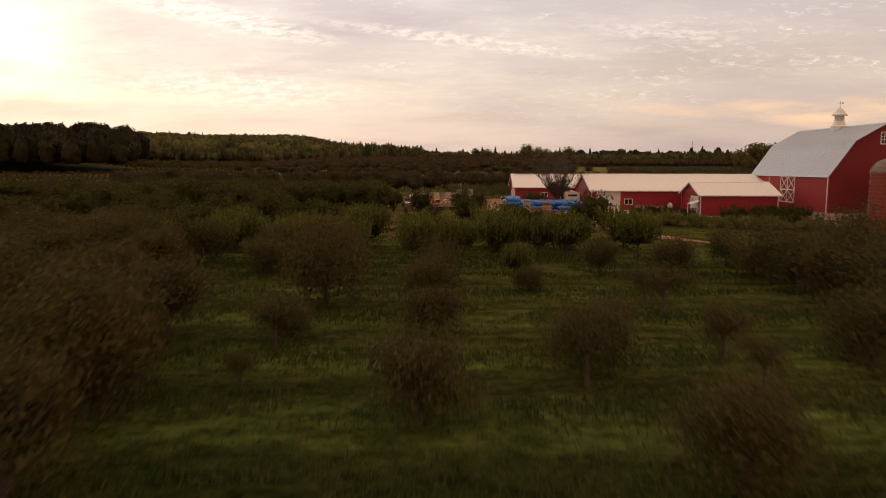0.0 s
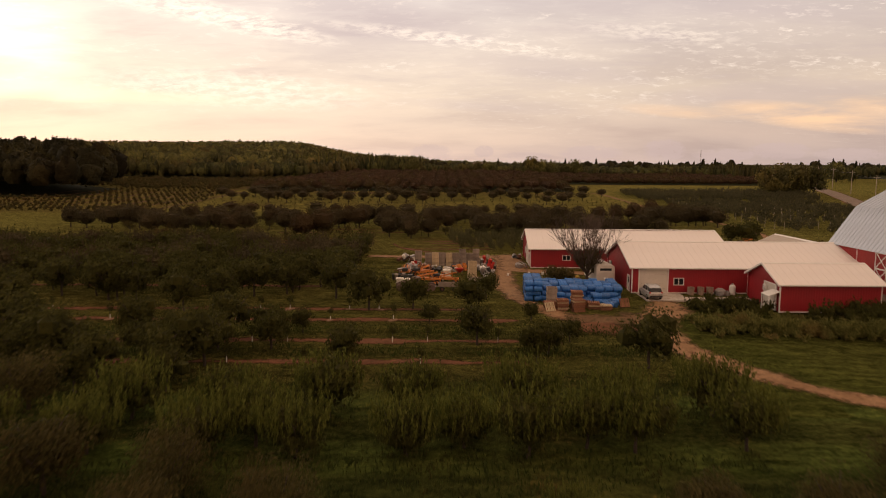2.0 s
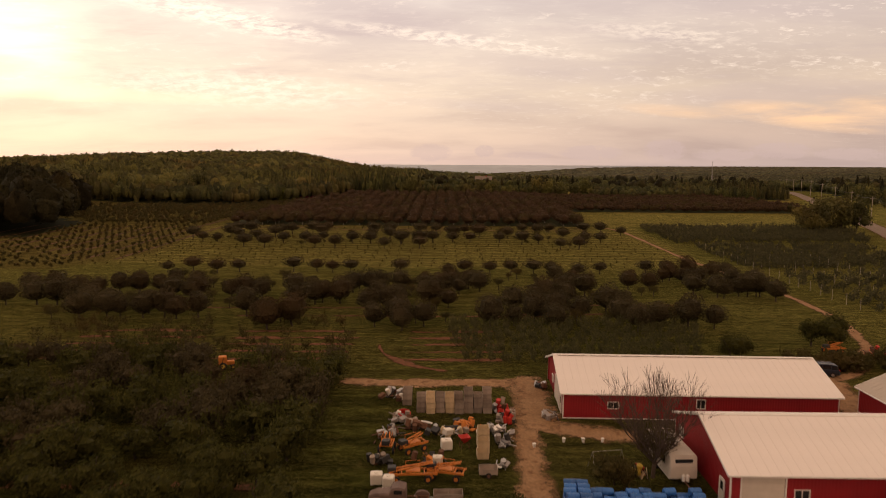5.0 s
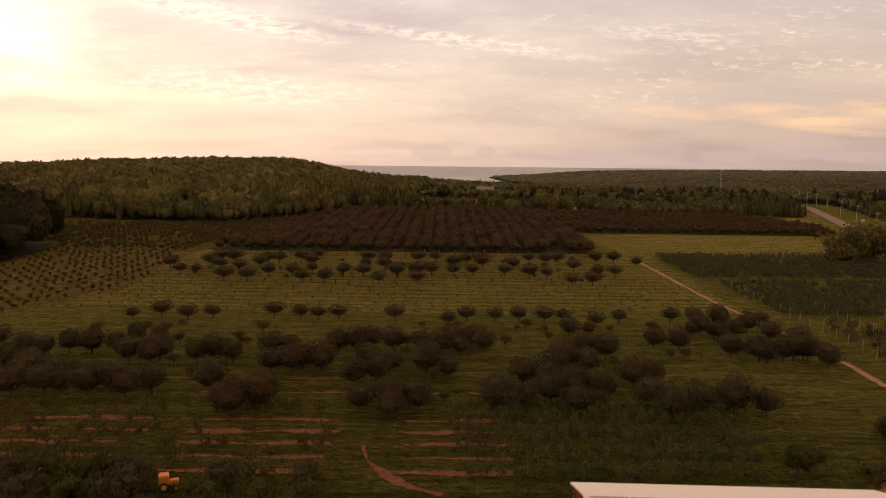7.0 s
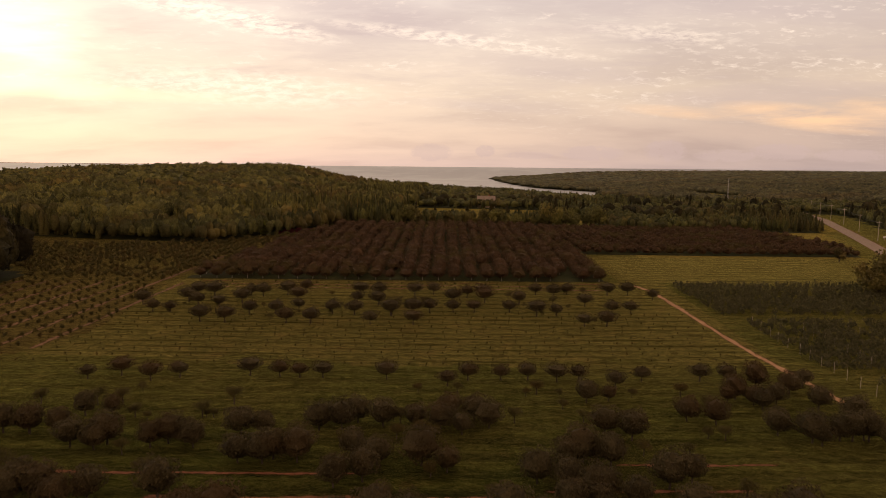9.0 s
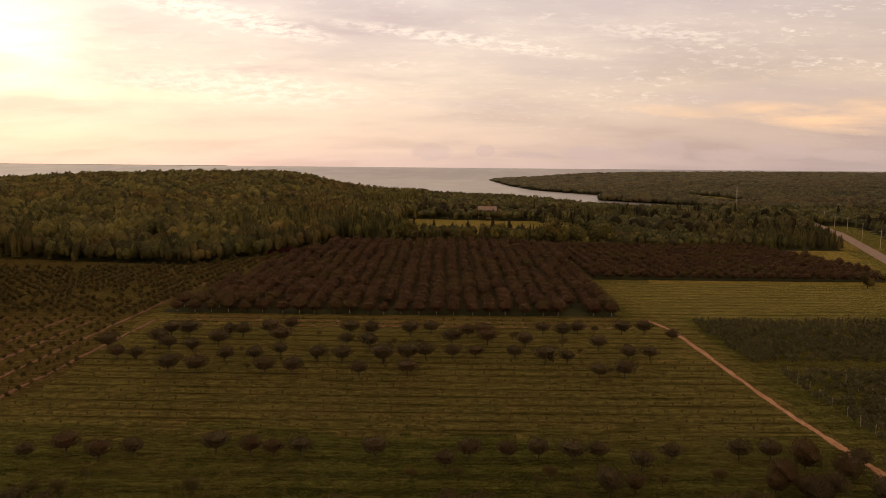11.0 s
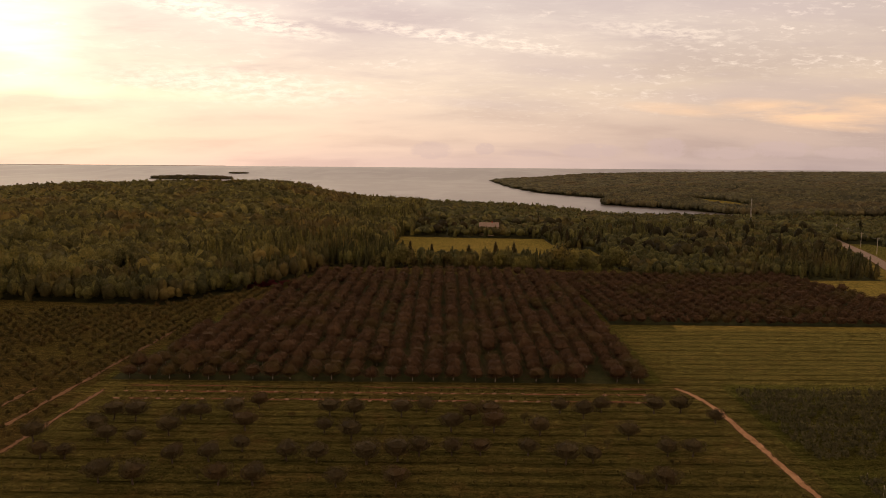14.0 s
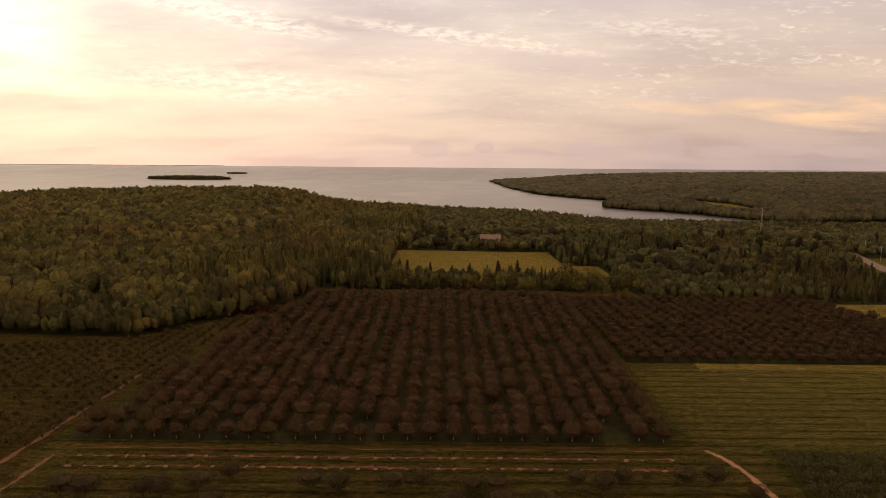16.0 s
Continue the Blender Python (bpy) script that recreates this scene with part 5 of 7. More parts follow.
for y in (331.6, 336.7):
    x = -82.0
    while x < 58:
        if rng.random() < 0.85:
            ob = plant(rng.choice(SAP), x + rng.uniform(-0.3, 0.3), y + 0.3 * math.sin(x * 0.1), rng.uniform(0.5, 0.8), rng.uniform(0, 360), "saplings before the cherry block")
            shared("mulch", mulch_me, ob, Matrix.LocRotScale((0, 0, 0.03), Euler((0, 0, rng.uniform(0, 6))), (rng.uniform(1.2, 2.4), rng.uniform(0.8, 1.4), 1.6)))
        x += 3.6

# dense dark block
DENSE = [tree_kind(150 + i, "fruit_tree", "dense dark green orchard tree in a closed block", r, h, 0.4, 1200, 0.19, "leaf_green" if i in (1, 2) else "leaf_dusk", 0.12, lobes=13, fill=0.4, core=3, upright=0.25)
         for i, (r, h) in enumerate(((3.0, 4.4), (2.8, 4.1), (3.1, 4.7), (2.7, 4.0)))]
for j in range(7):
    for i in range(16):
        y = 127.5 + 5.2 * j
        x = -15.5 - 5.0 * i - max(0, (y - 175) * 0.35)
        if rng.random() < 0.93 and not (abs(x + 31.5) < 3.2 and 152 < y < 162):
            plant(rng.choice(DENSE), x + rng.uniform(-0.6, 0.6), y + rng.uniform(-0.6, 0.6), rng.uniform(0.85, 1.1), rng.uniform(0, 360), "dense block trees", rng.uniform(0.85, 1.05))

# scattered round trees of the middle orchard
ROUND = [tree_kind(160 + i, "cherry_tree", "round dark-leaved cherry tree in mown grass", r, h, c, 1900, 0.135, "leaf_dusk", 0.12, lobes=17, core=4, ball=True)
         for i, (r, h, c) in enumerate(((2.5, 4.9, 0.3), (2.35, 4.7, 0.45), (2.7, 5.3, 0.25), (2.15, 4.8, 0.5), (2.5, 4.6, 0.3)))]
SPREAD = [tree_kind(165 + i, "cherry_tree", "flat-bottomed dark cherry tree on a short trunk", r, h, c, 1100, 0.14, "leaf_dusk", 0.13, lobes=13, core=3, ball=True)
          for i, (r, h, c) in enumerate(((2.6, 4.0, 0.85), (2.4, 3.8, 0.8), (2.9, 4.3, 0.9)))]
MIDDLE = {184: (-32, -27, -8, -3, 9, 21, 39, 45), 187: (17, 33), 190.5: (-64, -57, -53, -46, -38, 26), 196: (-70, -15, 14, 32), 200: (-90, -83, -76), 203: (-26, -21, -9, -3, 20, 26),
          208.5: (-58, -53, -45, -39), 213: (-80, -72, -67, -33, 32, 61, 66, 71), 217: (-88, -16, -10, -4, 8), 221.5: (-62, 2, 44), 230: (28, 59, 64), 240: (-72, -59, 1, 35, 74),
          243.5: (-66, -54, -40, -34, -29, -24, -11, 6, 13, 18, 24, 29, 42, 54, 60)}
for y, xs in MIDDLE.items():
    for x in xs:
        big = 1.18 if y < 204 else 1.1 if y < 225 else 0.95
        if y < 235 and rng.random() < 0.8:
            plant(rng.choice(ROUND), x + rng.choice((-4.2, 4.2)), y + rng.uniform(-3.0, 3.0), rng.uniform(0.75, 1.05) * big, rng.uniform(0, 360), "middle orchard trees")
        plant(rng.choice(ROUND if y < 235 else SPREAD), x + rng.uniform(-0.5, 0.5), y + rng.uniform(-1.0, 1.0), rng.uniform(0.88, 1.12) * big, rng.uniform(0, 360), "middle orchard trees")
# thin open trees between them
for k in range(60):
    x, y = rng.uniform(-78, 52), rng.choice((187, 193, 199, 206, 213, 220, 227, 234))
    if not -17 < x < -8:
        plant(rng.choice(OPEN), x, y + rng.uniform(-1, 1), rng.uniform(0.55, 1.1), rng.uniform(0, 360), "middle orchard trees")
SPARSE = {288: (-66, -59, -42, -35, -19, -8, 39, 45), 297.5: (-82, -77, -54, -47, -31, -25, -14, -8, 27, 33), 301.5: (-42, -3, 3, 9, 20, 50, 55), 305: (-89, -72, -66), 309: (-77, -60, -19, 43),
          312.5: (-44, -26, 3, 13, 24), 318: (-77, -71, -60, -56, 66), 321: (-49, -26, -20, -9, 8, 13, 35), 325: (-44, -3, 30, 41, 53, 60)}
for y, xs in SPARSE.items():
    for x in xs:
        plant(rng.choice(SPREAD), x + rng.uniform(-0.5, 0.5), y + rng.uniform(-1.0, 1.0), rng.uniform(0.92, 1.28), rng.uniform(0, 360), "scattered cherry trees")
for k in range(34):
    plant(rng.choice(OPEN), rng.uniform(-86, 62), rng.choice((291, 298, 305, 312, 319, 326)) + rng.uniform(-1, 1), rng.uniform(0.4, 0.85), rng.uniform(0, 360), "scattered cherry trees")

# the big reddish cherry block, and its twin across the grass lane
CHERRY = [tree_kind(170 + i, "sour_cherry_tree", "round reddish-brown cherry tree with a pale trunk", r, h, c, 1000, 0.175, "leaf_red", 0.11, "pale_bark", lobes=15, core=4, ball=True)
          for i, (r, h, c) in enumerate(((3.0, 5.2, 0.35), (2.85, 4.9, 0.4), (3.15, 5.6, 0.3), (2.7, 4.7, 0.45), (3.0, 5.1, 0.4)))]
FAR_CHERRY = [ball_quads(np.random.RandomState(270 + i), 2.95, 4.9, 0.3, 330, 0.27, 11, 4) for i in range(6)]
LOW_CHERRY = [ball_quads(np.random.RandomState(280 + i), 2.6, 3.6, 0.3, 300, 0.30, 10, 4) for i in range(6)]


def set_out(proto, x, y, s, tall):
    """A crown turned, scaled and set on the ground."""
    a = rng.uniform(0, 6.28)
    c, n = math.cos(a), math.sin(a)
    return proto @ np.array([[c * s, n * s, 0], [-n * s, c * s, 0], [0, 0, s * tall]]) + np.array([x, y, float(height(x, y))])


rest, count = [], 0
rs_c = np.random.RandomState(77)
for j in range(26):
    y = 346.5 + 6.2 * j
    left = np.interp(y, [341, 410, 500], [-88, -79, -58])
    x = 55.5
    while x > left:
        px, py = x + rng.uniform(-0.5, 0.5), y + rng.uniform(-0.5, 0.5)
        if rng.random() < 0.965:
            if count < 300:
                plant(rng.choice(CHERRY), px, py, rng.uniform(0.85, 1.12), rng.uniform(0, 360), "reddish cherry block")
                count += 1
            else:
                rest.append(set_out(rng.choice(FAR_CHERRY), px, py, rng.uniform(0.88, 1.1), rng.uniform(0.9, 1.1)))
        x -= 5.65
stuff("cherry_orchard", rest, M["leaf_red"], "far rows of reddish-brown cherry trees in a closed block", "orchard")
rest = []
for j in range(15):
    y = 410 + 6.4 * j
    x = 64 - (y - 410) * 0.05
    while x < np.interp(y, [410, 440, 505], [186, 190, 170]):
        px, py = x + rng.uniform(-0.5, 0.5), y + rng.uniform(-0.5, 0.5)
        rest.append(set_out(rng.choice(LOW_CHERRY), px, py, rng.uniform(0.88, 1.1), rng.uniform(0.9, 1.1)))
        x += 5.2
stuff("cherry_orchard", rest, M["leaf_red"], "closed block of low reddish-brown cherry trees", "orchard")

# light young rows behind the long shed
rest = []
for j in range(6):
    y = 162 + 4.3 * j
    x = 2.0 if y > 170 else 4.0
    while x < 38.5 + (y - 162) * 0.41:
        q = crown_quads(rs_c, rng.uniform(0.7, 1.05), rng.uniform(1.7, 2.7), 0.15, 150, 0.15, 5, 0.5, 0.6)
        rest.append(q + np.array([x + rng.uniform(-0.4, 0.4), y + rng.uniform(-0.5, 0.5), float(height(x, y))]))
        x += 1.9
stuff("young_orchard", rest, M["leaf_young"], "close rows of light green young fruit trees", "orchard")
rest = []
for j in range(6):
    y = 161 + 4.3 * j
    x = -70.0
    while x < -14:
        if rng.random() < 0.55 and not (abs(x + 31.5) < 3.0 and y < 164):
            q = crown_quads(rs_c, rng.uniform(0.9, 1.5), rng.uniform(1.6, 2.8), 0.3, 150, 0.17, 5, 0.5, 0.3)
            rest.append(q + np.array([x + rng.uniform(-0.5, 0.5), y + rng.uniform(-0.6, 0.6), float(height(x, y))]))
        x += 2.6
stuff("young_orchard", rest, M["leaf_dark"], "thin rows of dark young fruit trees on soil", "orchard")

# tiny trees in the striped field
rest = []
for j in range(11):
    y = 252 + 4.6 * j
    x = -104.0 + (j % 2) * 0.7
    while x < 70:
        if rng.random() < 0.8:
            q = crown_quads(rs_c, 0.32, rng.uniform(0.7, 1.2), 0.25, 26, 0.14, 3, 0.6)
            rest.append(q + np.array([x + rng.uniform(-0.2, 0.2), y + rng.uniform(-0.2, 0.2), float(height(x, y))]))
        x += 3.6
stuff("sapling_field", rest, M["leaf_dark"], "rows of tiny newly planted trees in mown grass", "saplings")

# grey-green trellis rows beside the track
def trellis(name, ys, xa, xb, tall, label, gap=0.12):
    rest = []
    for y in ys:
        x = xa(y)
        while x < xb(y):
            if rng.random() > gap:
                q = crown_quads(rs_c, rng.uniform(1.0, 1.5), tall * rng.uniform(0.8, 1.15), 0.3, 80, 0.28, 4, 0.4, 0.25)
                rest.append(q + np.array([x + rng.uniform(-0.3, 0.3), y + rng.uniform(-0.4, 0.4), float(height(x, y))]))
            x += 1.9
    stuff(name, rest, M["leaf_grey"], label, "orchard")


trellis("trellis_orchard", [300 + 4.4 * j for j in range(9)], lambda y: 79 + (336 - y) * 0.05, lambda y: 150 + (y - 300) * 0.2, 2.4, "dense grey-green trellised fruit rows", 0.10)
trellis("trellis_orchard", [252 + 4.6 * j for j in range(9)], lambda y: 84 + (290 - y) * 0.02, lambda y: 140, 2.2, "grey-green trellised rows with white posts", 0.16)
trellis("trellis_orchard", [196 + 5.0 * j for j in range(10)], lambda y: 87, lambda y: 130, 2.2, "thin trellised fruit rows with bare gaps", 0.45)
post_me = bpy.data.meshes.new("post")
bm = tube(bmesh.new(), (0, 0, -0.2), (0, 0, 2.4), 0.05, 0.045, 6)
bm.to_mesh(post_me)
bm.free()
M["post_wood"] = plain("pale_weathered_post", (0.44, 0.38, 0.31), 0.9, vary=0.2)
post_me.materials.append(M["post_wood"])
for j in range(19):
    y = 200 + 5.0 * j
    for x in (85.5, 97.0, 109.0):
        if x < 90 or y < 290:
            tagged(shared("trellis_post", post_me, None, on_ground(x + rng.uniform(-0.3, 0.3), y, 0)), "pale wooden trellis post at a row end", "post", "trellis posts")
for x, y, s in ((70.5, 228, 1.0), (73, 221, 1.15), (68, 213, 1.2), (72, 208, 1.1), (62, 211, 0.9), (57, 233, 1.0), (64, 240, 1.1), (69, 236, 1.1)):
    plant(rng.choice(ROUND), x, y, s, rng.uniform(0, 360), "trees by the farm track")

# nursery on the slope: small round trees with soil lanes
rest = []
for i in range(40):
    for j in range(58):
        x0, y0 = -69 - 4.6 * i + 0.0, 246 + 4.1 * j
        x, y = x0 + (y0 - 246) * 0.10, y0
        lim = np.interp(y, [246, 278, 340, 346, 410, 470], [-104, -90, -94, -92, -84, -68])
        if x > lim or x < -145 - max(0, y - 345) * 1.2 and y < 400 and y > 300 or x < -215 or y > np.interp(x, [-171, -110, -74, -58], [412, 427, 468, 500]) or (y < 255 and x < -160):
            continue
        big = 1.7 if y > 338 else 0.92
        if rng.random() < 0.9:
            q = crown_quads(rs_c, rng.uniform(0.8, 1.1) * big, rng.uniform(1.3, 1.8) * big, 0.3, 60 if y > 338 else 36, 0.30, 4, 0.4, 0.0, 2)
            rest.append(q + np.array([x + rng.uniform(-0.2, 0.2), y + rng.uniform(-0.3, 0.3), float(height(x, y))]))
stuff("nursery_rows", rest, M["leaf_dark"], "rows of small round dark fruit trees on a slope", "orchard")
for i in range(9):
    xa = -97.5 - 9.2 * i
    ribbon("soil_strip", [(xa + 1, 262 + 3 * i), (xa + 5, 300), (xa + 9.5, 338)] if i not in (1,) else [(xa + 1, 262), (xa + 5, 300), (xa + 10.5, 345), (xa + 15, 395)], 1.1, M["dirt"], "bare soil lane between nursery rows", "soil strip", 0.05, 2.5, 0.6)


# ---------------------------------------------------------------- woods
def lumpy(rs, k, n, profile, lumps):
    """A closed crown surface of k rings by n: points and quads. profile(t) gives radius and height from the top (0) to the foot (1)."""
    t, ph = np.linspace(0.0, 1.0, k + 1)[:, None], (np.arange(n) / n * 2 * math.pi)[None, :]
    rad, z = profile(t)
    a = rs.uniform(0, 6.28, 5)
    f = 1 + lumps * (np.sin(3 * ph + a[0] + 5 * t) + 0.8 * np.sin(2 * ph + a[1] - 9 * t) + 0.7 * np.sin(5 * ph + a[2] + 13 * t)) / 2 + rs.normal(0, lumps * 0.45, (k + 1, n))
    co = np.stack([rad * f * np.cos(ph), rad * f * np.sin(ph), z * (1 + 0.06 * np.sin(4 * ph + a[3] + 4 * t))], -1).reshape(-1, 3)
    idx = np.arange((k + 1) * n).reshape(k + 1, n)
    nxt = np.roll(idx, -1, 1)
    return co, np.stack([idx[:-1], idx[1:], nxt[1:], nxt[:-1]], -1).reshape(-1, 4)


def wood_tree(rs, r, h, leaves, leaf, narrow, rings):
    """One crown of a wood: a lumpy closed mass with leaf clumps standing off it."""
    if narrow:
        prof = lambda t: (0.82 * r * (0.04 + 0.86 * np.minimum(1.0, t / 0.7) ** 0.85 - 0.4 * np.maximum(0.0, t - 0.75)), h * (1 - 0.95 * t))
    else:
        prof = lambda t: (r * np.sin(0.10 + 2.45 * t) * 0.86, h * (0.60 + 0.37 * np.cos(0.10 + 2.45 * t)))
    co, quads = lumpy(rs, rings, 7 if narrow else 9, prof, 0.30 if narrow else 0.26)
    pick = quads[rs.randint(len(quads), size=leaves)]
    wgt = rs.dirichlet((1, 1, 1, 1), leaves)[:, :, None]
    p = (co[pick] * wgt).sum(1)
    out = p - np.array([0, 0, h * 0.5])
    out[:, 2] *= (r / h) * 1.2
    out /= np.linalg.norm(out, axis=1, keepdims=True) + 1e-9
    q = diamonds(p + out * rs.uniform(-0.3, 1.3, (leaves, 1)) * leaf, out + rs.normal(size=(leaves, 3)) * 0.55, leaf, rs, 0.62, 1.0 if narrow else 0.0)
    return np.concatenate([co, q.reshape(-1, 3)]), np.concatenate([quads, np.arange(leaves * 4).reshape(-1, 4) + len(co)])


def grove(name, spots, mat, label, leaves, leaf, seed, rings=6):
    """A wood as one mesh: each spot (x, y, radius, height, narrow) a turned and scaled copy of one of several crowns."""
    rs = np.random.RandomState(seed)
    rounds = [wood_tree(rs, 5.0, 12.0, leaves, leaf, False, rings) for _ in range(7)]
    spires = [wood_tree(rs, 1.8, 12.0, leaves, leaf * 0.78, True, rings) for _ in range(7)]
    CO, Q, at = [], [], 0
    for x, y, r, h, narrow in spots:
        co, quads = (spires if narrow else rounds)[rs.randint(7)]
        kr, kh = r / (1.8 if narrow else 5.0), h / 12.0
        a = rs.uniform(0, 6.28)
        c, n = math.cos(a) * kr, math.sin(a) * kr
        CO.append((co @ np.array([[c, n, 0], [-n, c, 0], [0, 0, kh]]) + np.array([x, y, float(height(x, y))])).astype(np.float32))
        Q.append(quads + at)
        at += len(co)
    ob = new(name, mesh_from(name, np.concatenate(CO), np.concatenate(Q), True))
    ob.data.materials.append(mat)
    return tagged(ob, label, "wood", kind="stuff")


def canopy(name, spots, mat, label, seed):
    """A far wood as one mesh of many small rounded crowns."""
    rs = np.random.RandomState(seed)
    k, n = 3, 6
    th, ph = np.linspace(0.05, 2.5, k + 1)[:, None], (np.arange(n) / n * 2 * math.pi)[None, :]
    base = np.stack([np.sin(th) * np.cos(ph), np.sin(th) * np.sin(ph), np.cos(th) * np.ones_like(ph)], -1).reshape(-1, 3)
    idx = np.arange((k + 1) * n).reshape(k + 1, n)
    nxt = np.roll(idx, -1, 1)
    faces = np.stack([idx[:-1], idx[1:], nxt[1:], nxt[:-1]], -1).reshape(-1, 4)
    CO, Q = [], []
    for i, (x, y, r, h, _) in enumerate(spots):
        CO.append(base * rs.uniform(0.8, 1.2, (len(base), 1)) * np.array([r, r, h * 0.5]) + np.array([x, y, float(height(x, y)) + h * 0.5]))
        Q.append(faces + i * len(base))
    ob = new(name, mesh_from(name, np.concatenate(CO), np.concatenate(Q), True))
    ob.data.materials.append(mat)
    return tagged(ob, label, "wood", kind="stuff")


def scatter(x0, x1, y0, y1, step, keep, size, tall, seed, narrow=0.0, slim=1.6):
    rr = random.Random(seed)
    spots = []
    y = y0
    while y < y1:
        x = x0 + rr.uniform(0, step)
        while x < x1:
            px, py = x + rr.uniform(-0.45, 0.45) * step, y + rr.uniform(-0.45, 0.45) * step
            if keep(px, py):
                k = rr.uniform(0.72, 1.28)
                v = noise.noise((px * 0.012, py * 0.012, 1.7))
                nar = narrow >= 1.0 or rr.random() < narrow * (1.0 + 1.6 * v)
                spots.append((px, py, slim * k if nar else size * k, tall * (0.80 + 0.36 * rr.random() + 0.22 * v) * (1.08 if nar else 1.0), nar))
            x += step
        y += step * 0.87
    return spots


foot = lambda x, y: y - np.interp(x, [-400, -171, -110, -74, -58, -20], [390, 416, 431, 474, 512, 540])
inside = lambda x, y: woods(x, y) and x < -20 and not (x < -147 and y < 400) and x > -0.70 * (y - 70) - 25
hill_foot = lambda x, y: inside(x, y) and foot(x, y) < 42 + 20 * noise.noise((x * 0.03, 0.0, 3.0))
hill = lambda x, y: inside(x, y) and foot(x, y) > 34 + 20 * noise.noise((x * 0.03, 0.0, 3.0))
east = lambda x, y: x > -125 + 30 * noise.noise((x * 0.02, y * 0.02, 0.0))
grove("hill_wood", scatter(-420, -20, 405, 620, 3.9, hill_foot, 2.1, 10.0, 20, 0.72, 1.6), M["leaf_lake"], "slender young trees at the foot of the hill wood", 120, 0.46, 30, 7)
grove("hill_wood", scatter(-520, -20, 430, 640, 6.9, lambda x, y: hill(x, y) and not east(x, y), 4.2, 12.0, 21, 0.12, 2.2), M["leaf_wood"], "mixed green wood covering the hill slope", 110, 0.60, 31, 5)
grove("hill_wood", scatter(-130, -20, 470, 800, 5.6, lambda x, y: hill(x, y) and east(x, y), 3.4, 11.5, 28, 0.55, 2.0), M["leaf_wood"], "slender mixed wood on the hill shoulder", 80, 0.55, 38)
grove("hill_wood", scatter(-640, -100, 640, 985, 9.4, lambda x, y: hill(x, y) and not (y < 800 and east(x, y)), 6.2, 13.5, 22, 0.0), M["leaf_wood"], "mixed green wood along the hill crest", 50, 0.95, 32, 5)
grove("hill_wood", scatter(-130, -20, 800, 1060, 8.0, hill, 4.6, 12.5, 29, 0.3, 2.6), M["leaf_wood"], "mixed wood behind the hill shoulder", 30, 1.0, 39, 4)
right = lambda x, y: woods(x, y) and x >= -20 and x < 0.70 * (y - 70) + 20 and height(x, y) > -18.5
fir = lambda x, y: noise.noise((x * 0.018, y * 0.018, 8.0)) > 0.05
grove("lake_wood", scatter(-20, 300, 500, 606, 4.7, right, 2.2, 7.0, 44, 0.6, 1.45), M["leaf_lake"], "young mixed wood bordering the cherry orchards", 80, 0.62, 54, 5)
grove("lake_wood", scatter(-20, 420, 606, 760, 6.6, right, 3.3, 7.8, 23, 0.55, 1.9), M["leaf_lake"], "mixed wood between the orchards and the lake", 60, 0.52, 33, 5)
grove("lake_wood", scatter(-20, 420, 540, 800, 15.0, lambda x, y: right(x, y) and fir(x, y), 4.2, 10.5, 43, 0.6, 2.6), M["leaf_shade"], "dark firs and broadleaf trees standing above the wood", 110, 0.5, 53)
grove("lake_wood", scatter(-20, 640, 760, 1300, 10.0, right, 5.6, 11, 24, 0.2, 3.0), M["leaf_lake"], "mixed wood sloping down to the lake shore", 14, 1.2, 34, 4)
dark = lambda x, y: woods(x, y) and x < -140 and y < 405 and x > -0.70 * (y - 70) - 60
grove("dark_wood", scatter(-330, -146, 306, 404, 7.4, dark, 5.4, 18.5, 25, 0.0), M["leaf_shade"], "tall dark broadleaf wood beside the nursery", 320, 0.50, 35, 9)
land = lambda x, y: x > np.interp(y, SHORE_Y, SHORE_X) + 12 and x < 0.74 * y and not (540 < x < 620 and 1470 < y < 1830)
canopy("peninsula_wood", scatter(200, 1300, 1300, 1760, 10.5, land, 6.6, 12, 26), M["leaf_far_hazed"], "distant wooded shore across the bay", 36)
canopy("peninsula_wood", scatter(200, 1700, 1760, 2300, 15.0, land, 9.5, 12, 45), M["leaf_far_hazed"], "distant wooded slope beyond the bay", 46)
canopy("peninsula_wood", scatter(200, 3300, 2300, 4550, 34.0, land, 22, 13, 27), M["leaf_far_hazed"], "distant wooded peninsula along the lake", 37)
ribbon("far_meadow", [(580, 1560), (577, 1830)], 36, M["meadow"], "small yellow clearing on the far shore", "meadow", 0.4, 20, 0.0)


# islands in the lake
def island(x, y, long, deep, tall, seed, label):
    rr = random.Random(seed)
    isle = thing("island", pose(x, y, float(lake_level(x, y))), label, "island")
    bm = bmesh.new()
    lathe(bm, [(1.0, -2.0), (0.97, 1.0), (0.9, 2.0), (0.5, 3.0), (0.05, 3.5)], 24)
    bmesh.ops.scale(bm, vec=(long / 2, deep / 2, 1.0), verts=bm.verts[:])
    part("shore", bm, M["wood_floor"], isle)
    rs = np.random.RandomState(seed)
    qs = []
    for k in range(int(long * 0.6)):
        a, d = rr.uniform(0, 6.28), math.sqrt(rr.random()) * 0.92
        px, py = math.cos(a) * d * long / 2, math.sin(a) * d * deep / 2
        qs.append(crown_quads(rs, 10, tall * (1 - 0.45 * d) * rr.uniform(0.7, 1.1), 1.0, 36, 4.2, 4, 0.3) + np.array([px, py, 0]))
    shared("crown", leaf_mesh("crown", np.concatenate(qs), M["leaf_far_hazed"]), isle)


